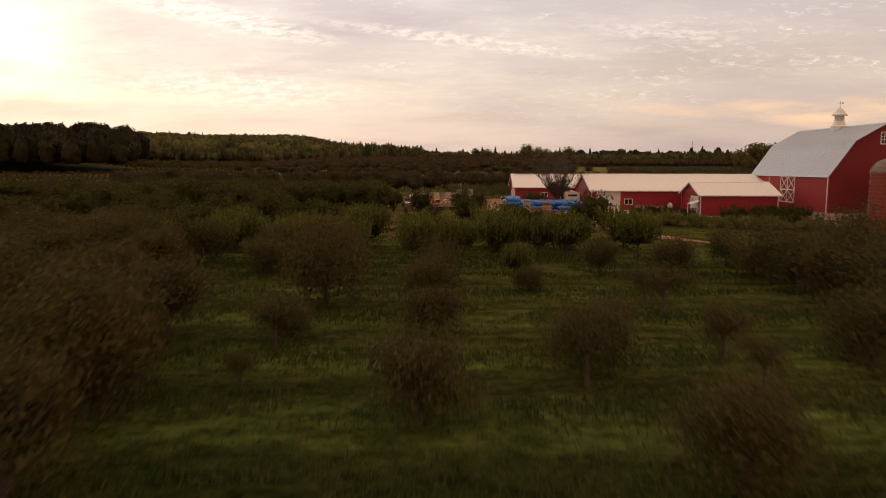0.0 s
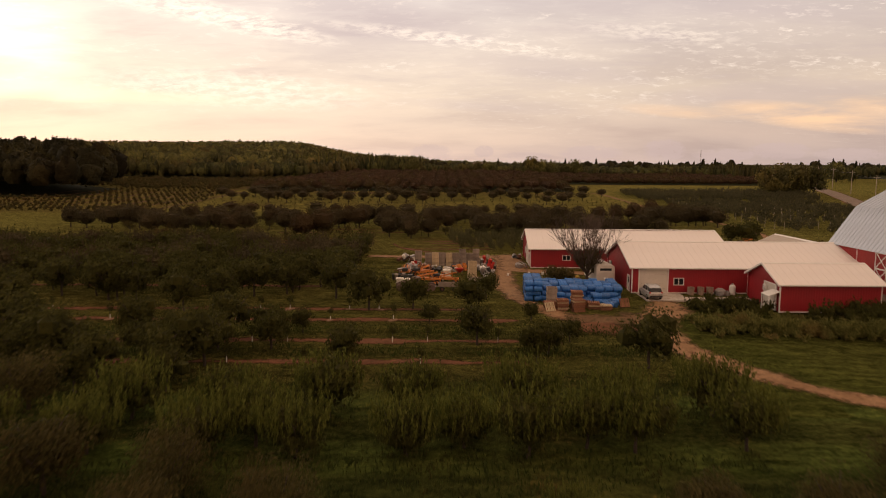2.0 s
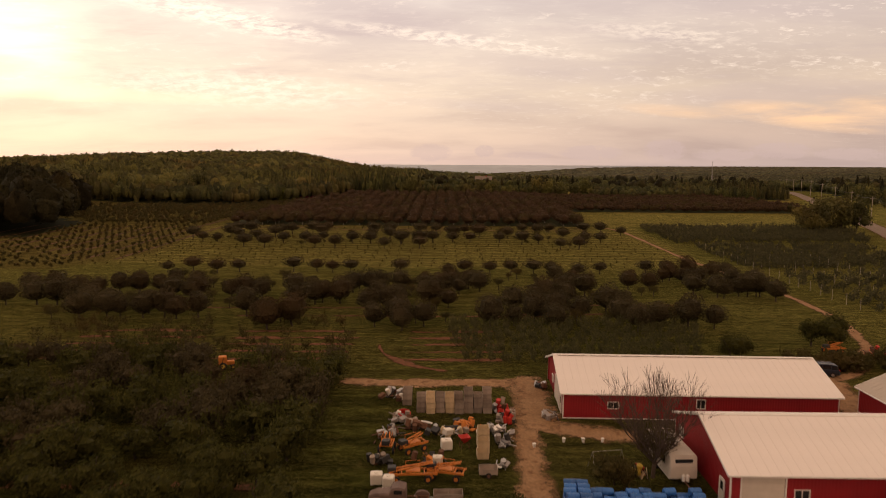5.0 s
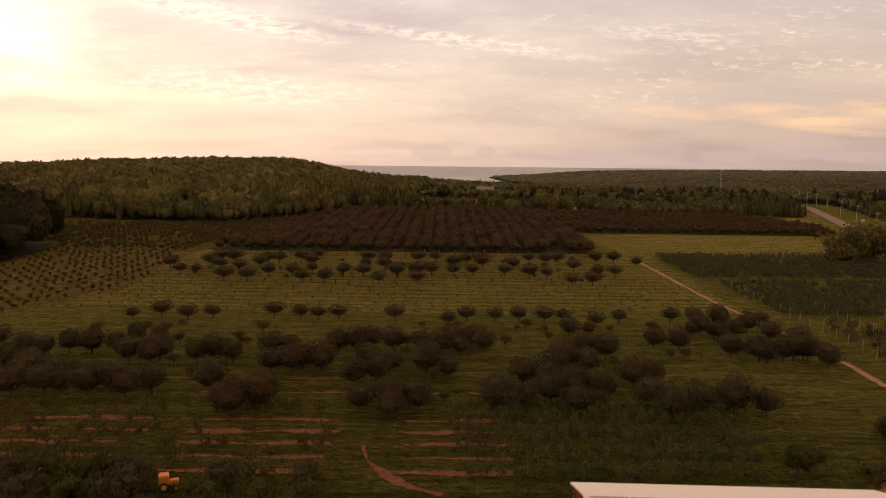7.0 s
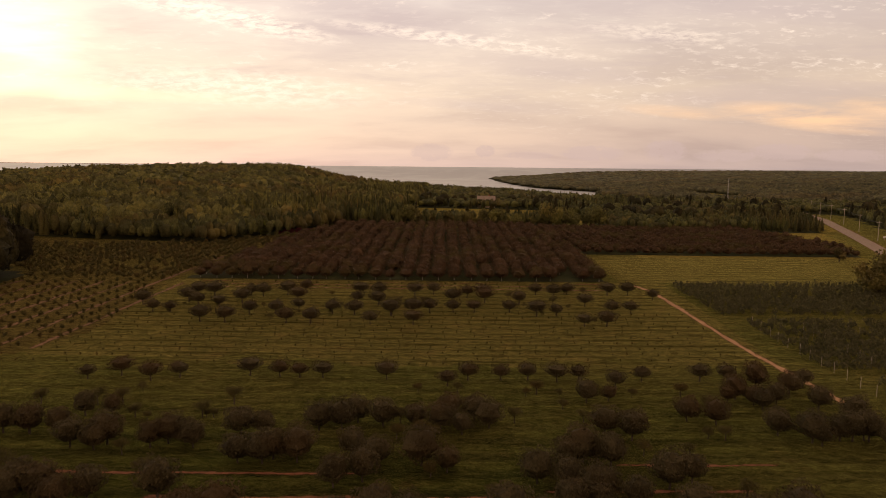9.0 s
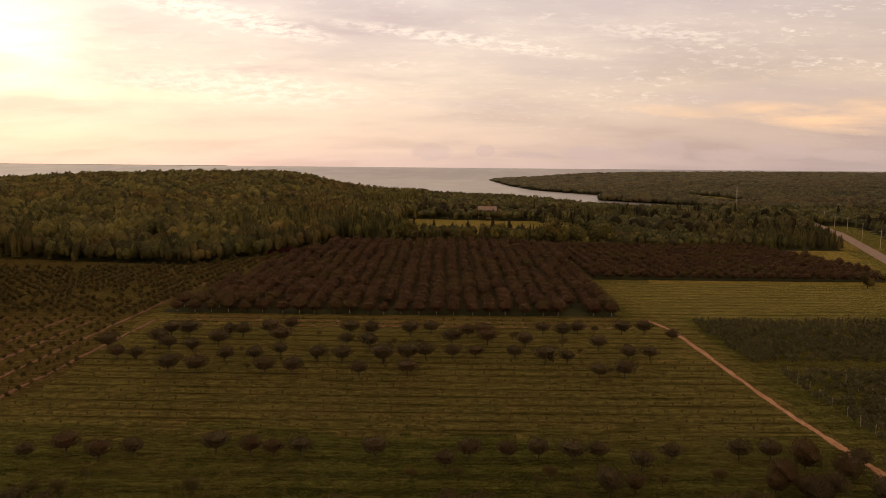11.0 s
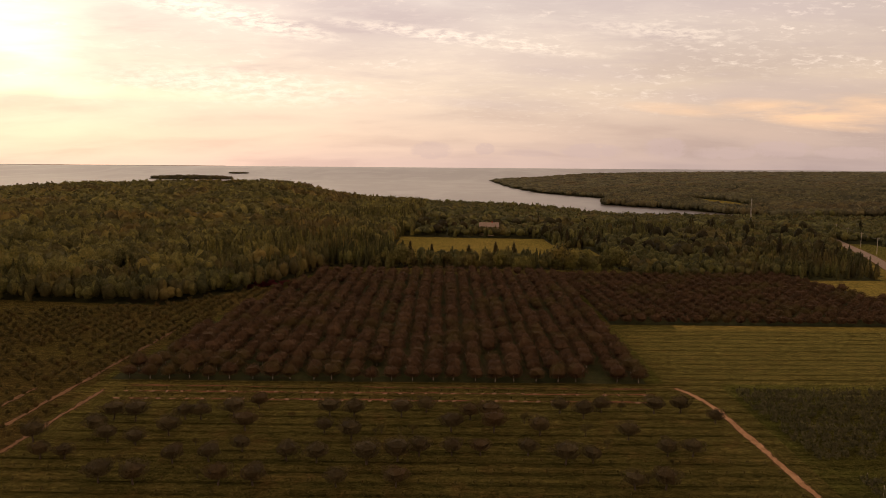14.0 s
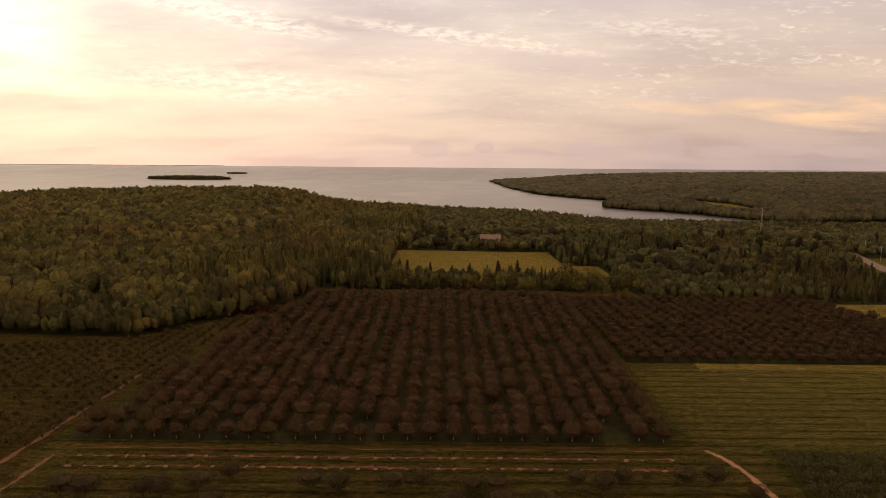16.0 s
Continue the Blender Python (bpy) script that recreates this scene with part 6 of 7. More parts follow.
island(-1241, 3600, 430, 140, 21, 51, "low wooded island in the lake")
island(-1160, 4120, 110, 40, 5, 52, "tiny low wooded islet in the lake")
far_shore = part("backdrop", boxes((-3700, -1500, 4960, 4968, 30, 40)), M["leaf_far_hazed"])
tagged(far_shore, "thin dark line of the far lake shore", "far shore", kind="structure")

# tree line before the far meadow, the pale bush at the wood's foot
HEDGE = [tree_kind(180 + i, "hedgerow_tree", "dark broadleaf tree of a field hedgerow", r, h, 0.8, 700, 0.42, "leaf_wood", 0.2, lobes=9, fill=0.3, core=3) for i, (r, h) in enumerate(((3.6, 7.5), (3.0, 6.2), (4.2, 9.0)))]
for k in range(26):
    x = -34 + 5.2 * k
    plant(rng.choice(HEDGE), x + rng.uniform(-1.5, 1.5), 521 + rng.uniform(-3, 6), rng.choice((0.6, 0.8, 1.0, 1.1, 1.4)), rng.uniform(0, 360), "hedgerow trees")
for x, y, s in ((62, 522, 1.6), (71, 520, 1.35), (78, 526, 1.2), (25, 520, 1.2), (32, 523, 1.15), (12, 519, 1.0)):
    plant(HEDGE[2], x, y, s, rng.uniform(0, 360), "hedgerow trees")
# dark red bushes at the foot of the wood
M["leaf_sumac"] = foliage("dark_red_bush_leaves", (0.040, 0.008, 0.010), (0.14, 0.030, 0.026), 0.4)
SUMAC = [tree_kind(185 + i, "red_bush", "low dark red bush at the foot of the wood", 2.1, 2.4 + 0.4 * i, 0.1, 420, 0.22, "leaf_sumac", 0.07, lobes=7, fill=0.4, category="bush", core=2) for i in range(2)]
for k in range(9):
    plant(rng.choice(SUMAC), -86.5 + 2.0 * k + rng.uniform(-0.5, 0.5), 465.5 + 0.95 * k + rng.uniform(-1, 1), rng.uniform(0.7, 1.15), rng.uniform(0, 360), "red bushes at the wood")
for x, y, s in ((43.8, 163.4, 0.95), (46.2, 165, 0.75), (60.9, 172.4, 1.15), (63.8, 170.6, 1.0), (65.2, 174.5, 1.1)):
    plant(rng.choice(GREEN), x, y, s, rng.uniform(0, 360), "trees behind the sheds")
PALE = tree_kind(190, "willow_bush", "pale yellow-green round bush at the wood edge", 4.2, 6.6, 0.3, 1500, 0.36, "leaf_light", 0.18, lobes=10, fill=0.3, category="bush")
plant(PALE, -92, 461, 1.0, 20, tall=1.1)
for k in range(12):
    plant(HEDGE[k % 3], 139.5 + 2.3 * k + rng.uniform(-0.8, 0.8), 327 + 1.1 * k + rng.uniform(-3, 3), rng.uniform(1.2, 1.65), rng.uniform(0, 360), "roadside trees", 1.1)
for x, y, s in ((236, 446, 1.2), (243, 458, 1.4), (249, 470, 1.2), (241, 438, 1.0), (255, 484, 1.3), (262, 500, 1.2), (150, 330, 0.6), (168, 395, 0.8)):
    plant(HEDGE[2 if s > 1.1 else 0], x, y, s, rng.uniform(0, 360), "roadside trees")


# ---------------------------------------------------------------- storage yard
M["crate"] = plain("weathered_grey_crate_wood", (0.30, 0.245, 0.20), 0.9, vary=0.28, scale=3, random_tint=0.30)
M["crate_new"] = plain("fresh_pale_crate_wood", (0.56, 0.44, 0.28), 0.85, vary=0.2, scale=3, random_tint=0.12)
M["crate_red"] = plain("reddish_crate_wood", (0.26, 0.115, 0.062), 0.85, vary=0.28, scale=3, random_tint=0.25)
M["orange"] = plain("faded_orange_paint", (0.60, 0.20, 0.035), 0.6, vary=0.25, scale=3)
M["plastic_white"] = plain("cloudy_white_plastic", (0.72, 0.68, 0.60), 0.5, vary=0.10, scale=2)
M["blue"] = plain("blue_plastic_drum", (0.026, 0.135, 0.40), 0.42, vary=0.18, scale=3, random_tint=0.32)
M["rust"] = plain("rusty_brown_steel", (0.17, 0.085, 0.05), 0.85, 0.2, vary=0.35, scale=5)
M["truck_brown"] = plain("dull_primer_brown_paint", (0.16, 0.105, 0.085), 0.7, vary=0.3, scale=2)
M["rubber"] = plain("black_rubber", (0.02, 0.02, 0.02), 0.85, vary=0.2)
M["silver"] = plain("silver_car_paint", (0.52, 0.50, 0.48), 0.3, 0.55, vary=0.05)
M["dark_blue"] = plain("dark_blue_car_paint", (0.03, 0.04, 0.06), 0.3, 0.3, vary=0.08)
M["red_paint"] = plain("bright_red_paint", (0.50, 0.03, 0.02), 0.55, vary=0.2)
M["yellow"] = plain("faded_yellow_paint", (0.60, 0.42, 0.06), 0.6, vary=0.2)
M["camper"] = plain("cream_camper_siding", (0.60, 0.54, 0.46), 0.6, vary=0.12, scale=2)
M["tarp"] = plain("grey_plastic_sheet", (0.30, 0.27, 0.25), 0.6, vary=0.25)
M["black"] = plain("black_paint", (0.03, 0.03, 0.03), 0.6, vary=0.2)
rng = random.Random(23)


def yard(x, y, rz=0.0, lift=0.0, s=1.0):
    return on_ground(x, y, rz, lift, s)


def bin_mesh(mat, w=1.22, d=1.22, h=0.74):
    """A slatted wooden fruit bin: corner posts, boards with gaps, skids."""
    k = w / 2 * math.sqrt(2)
    side = [(k * 0.93, 0.0), (k * 0.93, 0.10)]
    for n in range(4):
        z = 0.11 + n * (h - 0.11) / 4
        side += [(k - 0.05, z), (k, z + 0.012), (k, z + (h - 0.11) / 4 - 0.05), (k - 0.05, z + (h - 0.11) / 4 - 0.035)]
    side += [(k, h), (k - 0.06, h), (k - 0.06, 0.16)]
    bm = lathe(bmesh.new(), side, 4, pose(0, 0, 0, 0, 0, 45))
    me = bpy.data.meshes.new("fruit_bin")
    bm.to_mesh(me)
    bm.free()
    me.materials.append(mat)
    return me


BINS = {k: bin_mesh(M[k]) for k in ("crate", "crate_new", "crate_red")}


def bin_stack(x, y, count, kind, rz=0.0, z0=0.0, s=1.0):
    for k in range(count):
        tagged(shared("fruit_bin", BINS[kind], None, yard(x + rng.uniform(-0.04, 0.04), y + rng.uniform(-0.04, 0.04), rz + rng.uniform(-2, 2), z0 + k * 0.75 * s, s)),
               {"crate": "weathered grey slatted fruit bin in a stack", "crate_new": "pale new wooden fruit bin in a stack", "crate_red": "reddish wooden fruit bin beside blue drums"}[kind], "fruit bin", "stacked fruit bins")


for i in range(8):
    for j in range(2):
        kind = "crate_new" if i in (1, 3) else "crate"
        bin_stack(-2.4 + 1.14 * i, 141.4 + 1.3 * j + rng.uniform(-0.3, 0.3), rng.choice((3, 3, 3, 4)) if j else rng.choice((2, 3, 3, 3)), kind, rng.uniform(-3, 3), 0.0, 0.9)
bin_stack(-4.2, 144.2, 3, "crate", 0.0, 0.0, 0.95)
for i, (x, y, n) in enumerate(((4.5, 131.0, 3), (4.4, 129.7, 2), (4.3, 128.5, 1))):
    bin_stack(x, y, n, "crate_new", 4)
def slab(name, size, mat):
    bm = box(bmesh.new(), -size[0] / 2, size[0] / 2, -size[1] / 2, size[1] / 2, 0, size[2])
    me = bpy.data.meshes.new(name)
    bm.to_mesh(me)
    bm.free()
    me.materials.append(mat)
    return me


PALLET_WOOD = {k: (slab("bearer", (1.2, 0.1, 0.09), M[k]), slab("deck_board", (0.13, 1.1, 0.025), M[k])) for k in ("crate_red", "crate_new")}


def pallet(m, wood, label):
    """A wooden pallet: three bearers, deck boards with gaps above and below."""
    bearer, board = PALLET_WOOD[wood]
    p = thing("pallet", m, label, "pallet", "stacked pallets")
    for y in (-0.5, 0.0, 0.5):
        shared("bearer", bearer, p, pose(0, y, 0.03))
    for i in range(6):
        shared("deck_board", board, p, pose(-0.535 + i * 0.214, 0, 0.12))
        if i % 2 == 0:
            shared("deck_board", board, p, pose(-0.535 + i * 0.214, 0, 0.005))
    return p


for x, y, n in ((12.8, 107.8, 6), (14.2, 107.6, 8), (15.9, 106.9, 9), (16.1, 108.5, 13), (18.1, 108.2, 5), (19.4, 107.7, 4)):
    turn = rng.uniform(-12, 12)
    for k in range(n):
        pallet(yard(x + rng.uniform(-0.07, 0.07), y + rng.uniform(-0.07, 0.07), turn + rng.uniform(-4, 4), k * 0.162, 1.12), "crate_new" if rng.random() < 0.12 else "crate_red", "reddish slatted pallet stacked before blue drums")
pallet(yard(12.6, 106.9, 20, 0.48) @ pose(0, 0, 0, 58, 0, 0), "crate_new", "pale slatted pallet leaning on a stack")
pallet(yard(21.9, 109.0, 12, 0.52) @ pose(0, 0, 0, 62, 0, 0), "crate_red", "reddish slatted pallet leaning on the drums")
for x, y, n, k in ((13.3, 109.9, 3, "crate"), (13.2, 108.9, 1, "crate"), (17.3, 108.9, 1, "crate_red")):
    bin_stack(x, y, n, k, rng.uniform(-10, 10))

# blue drums lying in rows
bm = bmesh.new()
lathe(bm, [(0.24, -0.44), (0.275, -0.42), (0.29, -0.36), (0.29, -0.17), (0.30, -0.15), (0.30, -0.11), (0.29, -0.09), (0.29, 0.09), (0.30, 0.11), (0.30, 0.15), (0.29, 0.17), (0.29, 0.36), (0.275, 0.42), (0.24, 0.44)], 10, pose(0, 0, 0, 0, 90, 0))
for f in bm.faces:
    f.smooth = len(f.verts) == 4
drum_me = bpy.data.meshes.new("drum")
bm.to_mesh(drum_me)
bm.free()
drum_me.materials.append(M["blue"])
for j in range(10):
    y = 110.3 + 0.84 * j
    xa = 10.7 + 0.06 * j if j > 1 else 14.6
    xb = 21.6 + 0.12 * j
    x, i = xa, 0
    while x < xb:
        layers = 4 if x < 12.6 and j > 1 else 2 if j < 2 or (i * 7 + j * 3) % 5 == 0 else 3
        slump = rng.uniform(-0.10, 0.10)
        for k in range(layers):
            if k < layers - 1 or rng.random() < 0.86:
                m = yard(x + slump + rng.uniform(-0.10, 0.10), y + 0.36 * (k % 2) + rng.uniform(-0.10, 0.10), rng.uniform(-9, 9), 0.36 + 0.60 * k, 1.2)
                tagged(shared("plastic_drum", drum_me, None, m @ pose(0, 0, 0, 0, rng.uniform(-5, 5), 0)), "blue plastic drum lying in a stacked row", "drum", "blue drums")
        x += 1.10
        i += 1
for x, y, r in ((19.6, 109.4, 40), (20.6, 109.0, -60), (19.9, 108.4, 15)):
    tagged(shared("plastic_drum", drum_me, None, yard(x, y, r, 0.36, 1.24)), "blue plastic drum lying loose in the grass", "drum", "blue drums")


def wheel(parent, x, y, z, r, wide, hub="steel"):
    tyre = part("wheel", lathe(bmesh.new(), [(r * 0.6, -wide / 2), (r * 0.92, -wide / 2), (r, -wide / 3), (r, wide / 3), (r * 0.92, wide / 2), (r * 0.6, wide / 2)], 16), M["rubber"], parent, m=pose(x, y, z, 90, 0, 0))
    part("rim", lathe(bmesh.new(), [(r * 0.58, -wide * 0.52), (r * 0.5, -wide * 0.42), (r * 0.5, wide * 0.42), (r * 0.58, wide * 0.52)], 12), M[hub], tyre)
    return tyre


def smooth_loft(sections, mat, parent, name):
    """A body drawn through cross-sections (x, half width, z bottom, z top, shoulder)."""
    bm = bmesh.new()
    rings = []
    for x, hw, z0, z1, sh in sections:
        pts = [(-hw, z0), (-hw * 1.02, z0 + (z1 - z0) * 0.45), (-hw * 0.97, z1 - sh), (-hw * 0.80, z1), (hw * 0.80, z1), (hw * 0.97, z1 - sh), (hw * 1.02, z0 + (z1 - z0) * 0.45), (hw, z0)]
        rings.append([bm.verts.new((x, y, z)) for y, z in pts])
    for a, b in zip(rings, rings[1:]):
        for i in range(8):
            j = (i + 1) % 8
            bm.faces.new((a[i], a[j], b[j], b[i]))
    bm.faces.new(rings[0])
    bm.faces.new(rings[-1][::-1])
    bmesh.ops.recalc_face_normals(bm, faces=bm.faces[:])
    return part(name, bm, mat, parent)


def estate_car(m, paint, label, group=""):
    """A sport utility car: nose towards +x."""
    car = thing("car", m, label, "car", group)
    body = smooth_loft([(-2.3, 0.78, 0.42, 0.85, 0.05), (-2.22, 0.86, 0.34, 1.02, 0.06), (-1.4, 0.91, 0.30, 1.05, 0.06), (0.6, 0.91, 0.30, 1.04, 0.06), (1.3, 0.90, 0.30, 1.00, 0.08), (2.05, 0.84, 0.32, 0.86, 0.10), (2.3, 0.70, 0.42, 0.68, 0.06)], paint, car, "body")
    smooth_loft([(-2.15, 0.76, 1.0, 1.06, 0.01), (-1.95, 0.74, 1.03, 1.50, 0.08), (-1.2, 0.72, 1.03, 1.64, 0.08), (0.1, 0.72, 1.03, 1.66, 0.08), (0.5, 0.70, 1.02, 1.58, 0.08), (1.25, 0.76, 0.98, 1.02, 0.01)], M["glass"], body, "window")
    smooth_loft([(-2.0, 0.73, 1.50, 1.56, 0.01), (-1.2, 0.735, 1.60, 1.70, 0.03), (0.1, 0.735, 1.62, 1.71, 0.03), (0.42, 0.70, 1.56, 1.62, 0.02)], paint, body, "roof")
    for s in (-1, 1):
        part("roof_rail", tube(bmesh.new(), (-1.7, s * 0.62, 1.72), (0.0, s * 0.62, 1.76), 0.025, sides=6), M["steel"], body)
        for x in (-1.25, -0.15, 0.85):
            part("pillar", boxes((x - 0.04, x + 0.04, s * 0.755 - 0.025, s * 0.755 + 0.02, 1.02, 1.55)), paint, body)
        part("tail_lamp", boxes((-2.27, -2.16, s * 0.74 - 0.1, s * 0.74 + 0.1, 0.86, 1.04)), M["red_paint"], body)
        part("headlamp", boxes((2.0, 2.16, s * 0.62 - 0.14, s * 0.62 + 0.14, 0.66, 0.80)), M["white"], body)
        part("mirror", boxes((0.75, 0.92, s * 1.0 - 0.09, s * 1.0 + 0.09, 1.02, 1.17)), paint, body)
        for x in (-1.4, 1.42):
            wheel(car, x, s * 0.82, 0.35, 0.35, 0.22)
    part("bumper", boxes((-2.36, -2.24, -0.8, 0.8, 0.40, 0.58)), M["black"], body)
    part("number_plate", boxes((-2.30, -2.285, -0.26, 0.26, 0.70, 0.83)), M["white"], body)
    return car


estate_car(pose(26.6, 114.2, -0.395, 0, 0, 91), M["silver"], "silver sport utility car parked on the concrete apron")
estate_car(yard(54.0, 157.0, 170, 0.0, 1.08), M["dark_blue"], "dark blue sport utility car parked behind the sheds")


# old pickup with its bed gone
truck = thing("pickup_truck", yard(-3.9, 118.2, 178, 0.1), "derelict brown rounded old pickup truck in grass", "truck")
smooth_loft([(0.2, 0.72, 0.55, 1.25, 0.1), (0.5, 0.80, 0.55, 1.35, 0.12), (1.6, 0.66, 0.6, 1.28, 0.16), (2.2, 0.55, 0.65, 1.10, 0.16), (2.35, 0.40, 0.7, 0.95, 0.1)], M["truck_brown"], truck, "hood")
cab = smooth_loft([(-0.95, 0.75, 0.55, 1.5, 0.1), (-0.9, 0.80, 0.55, 1.75, 0.16), (-0.3, 0.82, 0.55, 1.92, 0.18), (0.25, 0.80, 0.55, 1.80, 0.18), (0.55, 0.78, 0.55, 1.3, 0.1)], M["truck_brown"], truck, "cab")
for s in (-1, 1):
    part("side_window", boxes((-0.6, 0.1, s * 0.815 - 0.01, s * 0.815 + 0.01, 1.32, 1.68)), M["glass"], cab)
    for x, z in ((1.6, 0.42), (-2.3, 0.42)):
        wheel(truck, x, s * 0.78, z, 0.38, 0.2, "rust")
        part("fender", lathe(bmesh.new(), [(0.52, -0.17), (0.58, -0.12), (0.58, 0.12), (0.52, 0.17)], 16, pose(0, 0, 0, 90, 0, 0)), M["truck_brown"], truck, m=Matrix.LocRotScale((x, s * 0.82, z + 0.10), Euler((0, 0, 0)), (1.15, 1, 0.85)))
part("chassis", boxes((-2.9, -0.9, -0.45, -0.35, 0.55, 0.68), (-2.9, -0.9, 0.35, 0.45, 0.55, 0.68), (-2.9, -2.8, -0.35, 0.35, 0.55, 0.66), (-1.9, -1.8, -0.35, 0.35, 0.55, 0.66)), M["rust"], truck)
wagon = thing("farm_wagon", yard(0.7, 118.6, 2, 0.0), "small weathered wooden two-box wagon", "wagon")
part("deck", boxes((-1.3, 1.3, -0.6, 0.6, 0.62, 0.70)), M["crate"], wagon)
for y in (-0.6, 0.56):
    part("side_board", boxes((-1.3, 1.3, y, y + 0.04, 0.70, 1.12)), M["crate"], wagon)
for x in (-1.3, -0.02, 1.26):
    part("end_board", boxes((x, x + 0.04, -0.56, 0.56, 0.70, 1.12)), M["crate"], wagon)
part("drawbar", tube(bmesh.new(), (-1.3, 0, 0.6), (-3.0, 0.1, 0.75), 0.05), M["steel"], wagon)
for x in (-0.8, 0.8):
    for s in (-1, 1):
        wheel(wagon, x, s * 0.5, 0.32, 0.32, 0.14, "rust")

# orange pruning tower and lift frames
def lift(x, y, rz, label, long=4.6):
    m = thing("orange_lift", yard(x, y, rz), label, "farm machine")
    for s in (-0.6, 0.6):
        part("side_rail", boxes((-long / 2, long / 2, s - 0.06, s + 0.06, 0.75, 0.95)), M["orange"], m)
        part("boom", tube(bmesh.new(), (-long / 2, s * 0.6, 0.95), (long / 2 - 0.4, s * 0.3, 1.75), 0.08, sides=6), M["orange"], m)
        for xx in (-long * 0.35, long * 0.3):
            wheel(m, xx, s * 1.25, 0.36, 0.36, 0.2, "orange")
    for k in range(5):
        xx = -long / 2 + 0.1 + k * (long - 0.3) / 4
        part("cross_bar", boxes((xx, xx + 0.1, -0.55, 0.55, 0.78, 0.92)), M["orange"], m)
    part("platform", boxes((-0.7, 0.7, -0.5, 0.5, 1.0, 1.06)), M["orange"], m)
    for xx in (-0.7, 0.66):
        for yy in (-0.5, 0.46):
            part("post", boxes((xx, xx + 0.04, yy, yy + 0.04, 1.06, 1.75)), M["orange"], m)
    part("hand_rail", boxes((-0.7, 0.7, -0.5, -0.46, 1.71, 1.75), (-0.7, 0.7, 0.46, 0.5, 1.71, 1.75)), M["orange"], m)
    part("engine", box(bmesh.new(), -long / 2 - 0.1, -long / 2 + 0.7, -0.4, 0.4, 0.95, 1.45, 0.05), M["black"], m)
    return m


lift(-2.6, 123.2, 4, "faded orange orchard lift machine with platform")
lift(0.6, 123.6, -14, "orange orchard lift with raised boom", 3.6)
lift(-2.9, 130.0, 35, "broken orange lift frame among junk", 3.0)
lift(-5.6, 130.0, 85, "small orange lift frame in tall grass", 2.0)


def tote(x, y, rz, size=(1.15, 1.0, 1.1), z=0.0, label="cloudy white plastic tank standing in grass"):
    t = thing("plastic_tank", yard(x, y, rz, z), label, "tank", "white plastic tanks")
    part("tank_body", box(bmesh.new(), -size[0] / 2, size[0] / 2, -size[1] / 2, size[1] / 2, 0.05, size[2], 0.09), M["plastic_white"], t)
    for k in range(4):
        xx = -size[0] / 2 + 0.12 + k * (size[0] - 0.24) / 3
        part("rib", boxes((xx - 0.03, xx + 0.03, -size[1] / 2 - 0.025, -size[1] / 2 - 0.002, 0.15, size[2] - 0.12)), M["plastic_white"], t)
    part("lid", lathe(bmesh.new(), [(0.2, size[2]), (0.2, size[2] + 0.06), (0.15, size[2] + 0.08)], 12), M["plastic_white"], t)


tote(-6.0, 122.4, 4)
tote(-4.8, 121.6, -6, (1.05, 1.0, 1.15))
tote(0.6, 130.4, 10)
tote(-0.3, 126.8, 0, (1.0, 0.8, 0.85), label="small open white plastic crate in grass")


def heap(name, x, y, spread, count, mats, label, seed, tall=0.7):
    """A heap of odd metal and timber pieces: bars, plates and drums."""
    rr = random.Random(seed)
    h = thing(name, yard(x, y, 0), label, "scrap heap")
    for k in range(count):
        bm = bmesh.new()
        px, py = rr.gauss(0, spread * 0.5), rr.gauss(0, spread * 0.35)
        pz = max(0.05, rr.random() * tall * (1 - min(1, (abs(px) + abs(py)) / (2 * spread))))
        kind = rr.random()
        turn = pose(px, py, pz, rr.uniform(-25, 25), rr.uniform(-25, 25), rr.uniform(0, 180))
        if kind < 0.45:
            l = rr.uniform(0.5, 1.9)
            tube(bm, (-l / 2, 0, 0.06), (l / 2, 0, 0.06 + rr.uniform(0, 0.5)), rr.uniform(0.03, 0.08), sides=6)
            name_p = "bar"
        elif kind < 0.8:
            box(bm, -rr.uniform(0.2, 0.6), rr.uniform(0.2, 0.6), -rr.uniform(0.2, 0.45), rr.uniform(0.2, 0.45), 0, rr.uniform(0.08, 0.6), 0.03)
            name_p = "casing"
        else:
            lathe(bm, [(0.28, 0), (0.29, 0.05), (0.29, 0.75), (0.26, 0.8)], 12)
            name_p = "drum"
        part(name_p, bm, M[rr.choice(mats)], h, m=turn)


heap("scrap_heap", -6.0, 146.4, 1.6, 26, ["steel", "plastic_white", "rust", "black"], "heap of white and grey scrap by the bins", 1, 1.1)
heap("scrap_heap", -5.0, 138.6, 1.4, 18, ["plastic_white", "rust", "crate", "tarp"], "heap of discarded tubs and boards", 2)
heap("scrap_heap", -5.4, 133.2, 1.7, 26, ["rust", "black", "steel"], "tangle of dark scrap iron in grass", 3, 0.9)
heap("scrap_heap", 0.4, 134.4, 1.8, 24, ["steel", "plastic_white", "black", "crate_new"], "row of odd drums and machine parts", 4)
heap("scrap_heap", 5.9, 134.8, 1.6, 26, ["steel", "black", "white", "tarp"], "heap of grey machine parts and sheet metal", 5, 1.0)
heap("scrap_heap", 7.2, 141.2, 1.2, 14, ["rust", "crate", "red_paint", "steel"], "leaning boards and rusty racks", 6, 1.4)
heap("scrap_heap", 6.3, 125.8, 0.9, 9, ["steel", "white", "tarp"], "small heap of white metal rails", 7)
heap("scrap_heap", 13.3, 150.5, 0.8, 14, ["black", "steel", "plastic_white", "rust"], "odd buckets and parts along the shed end", 8)
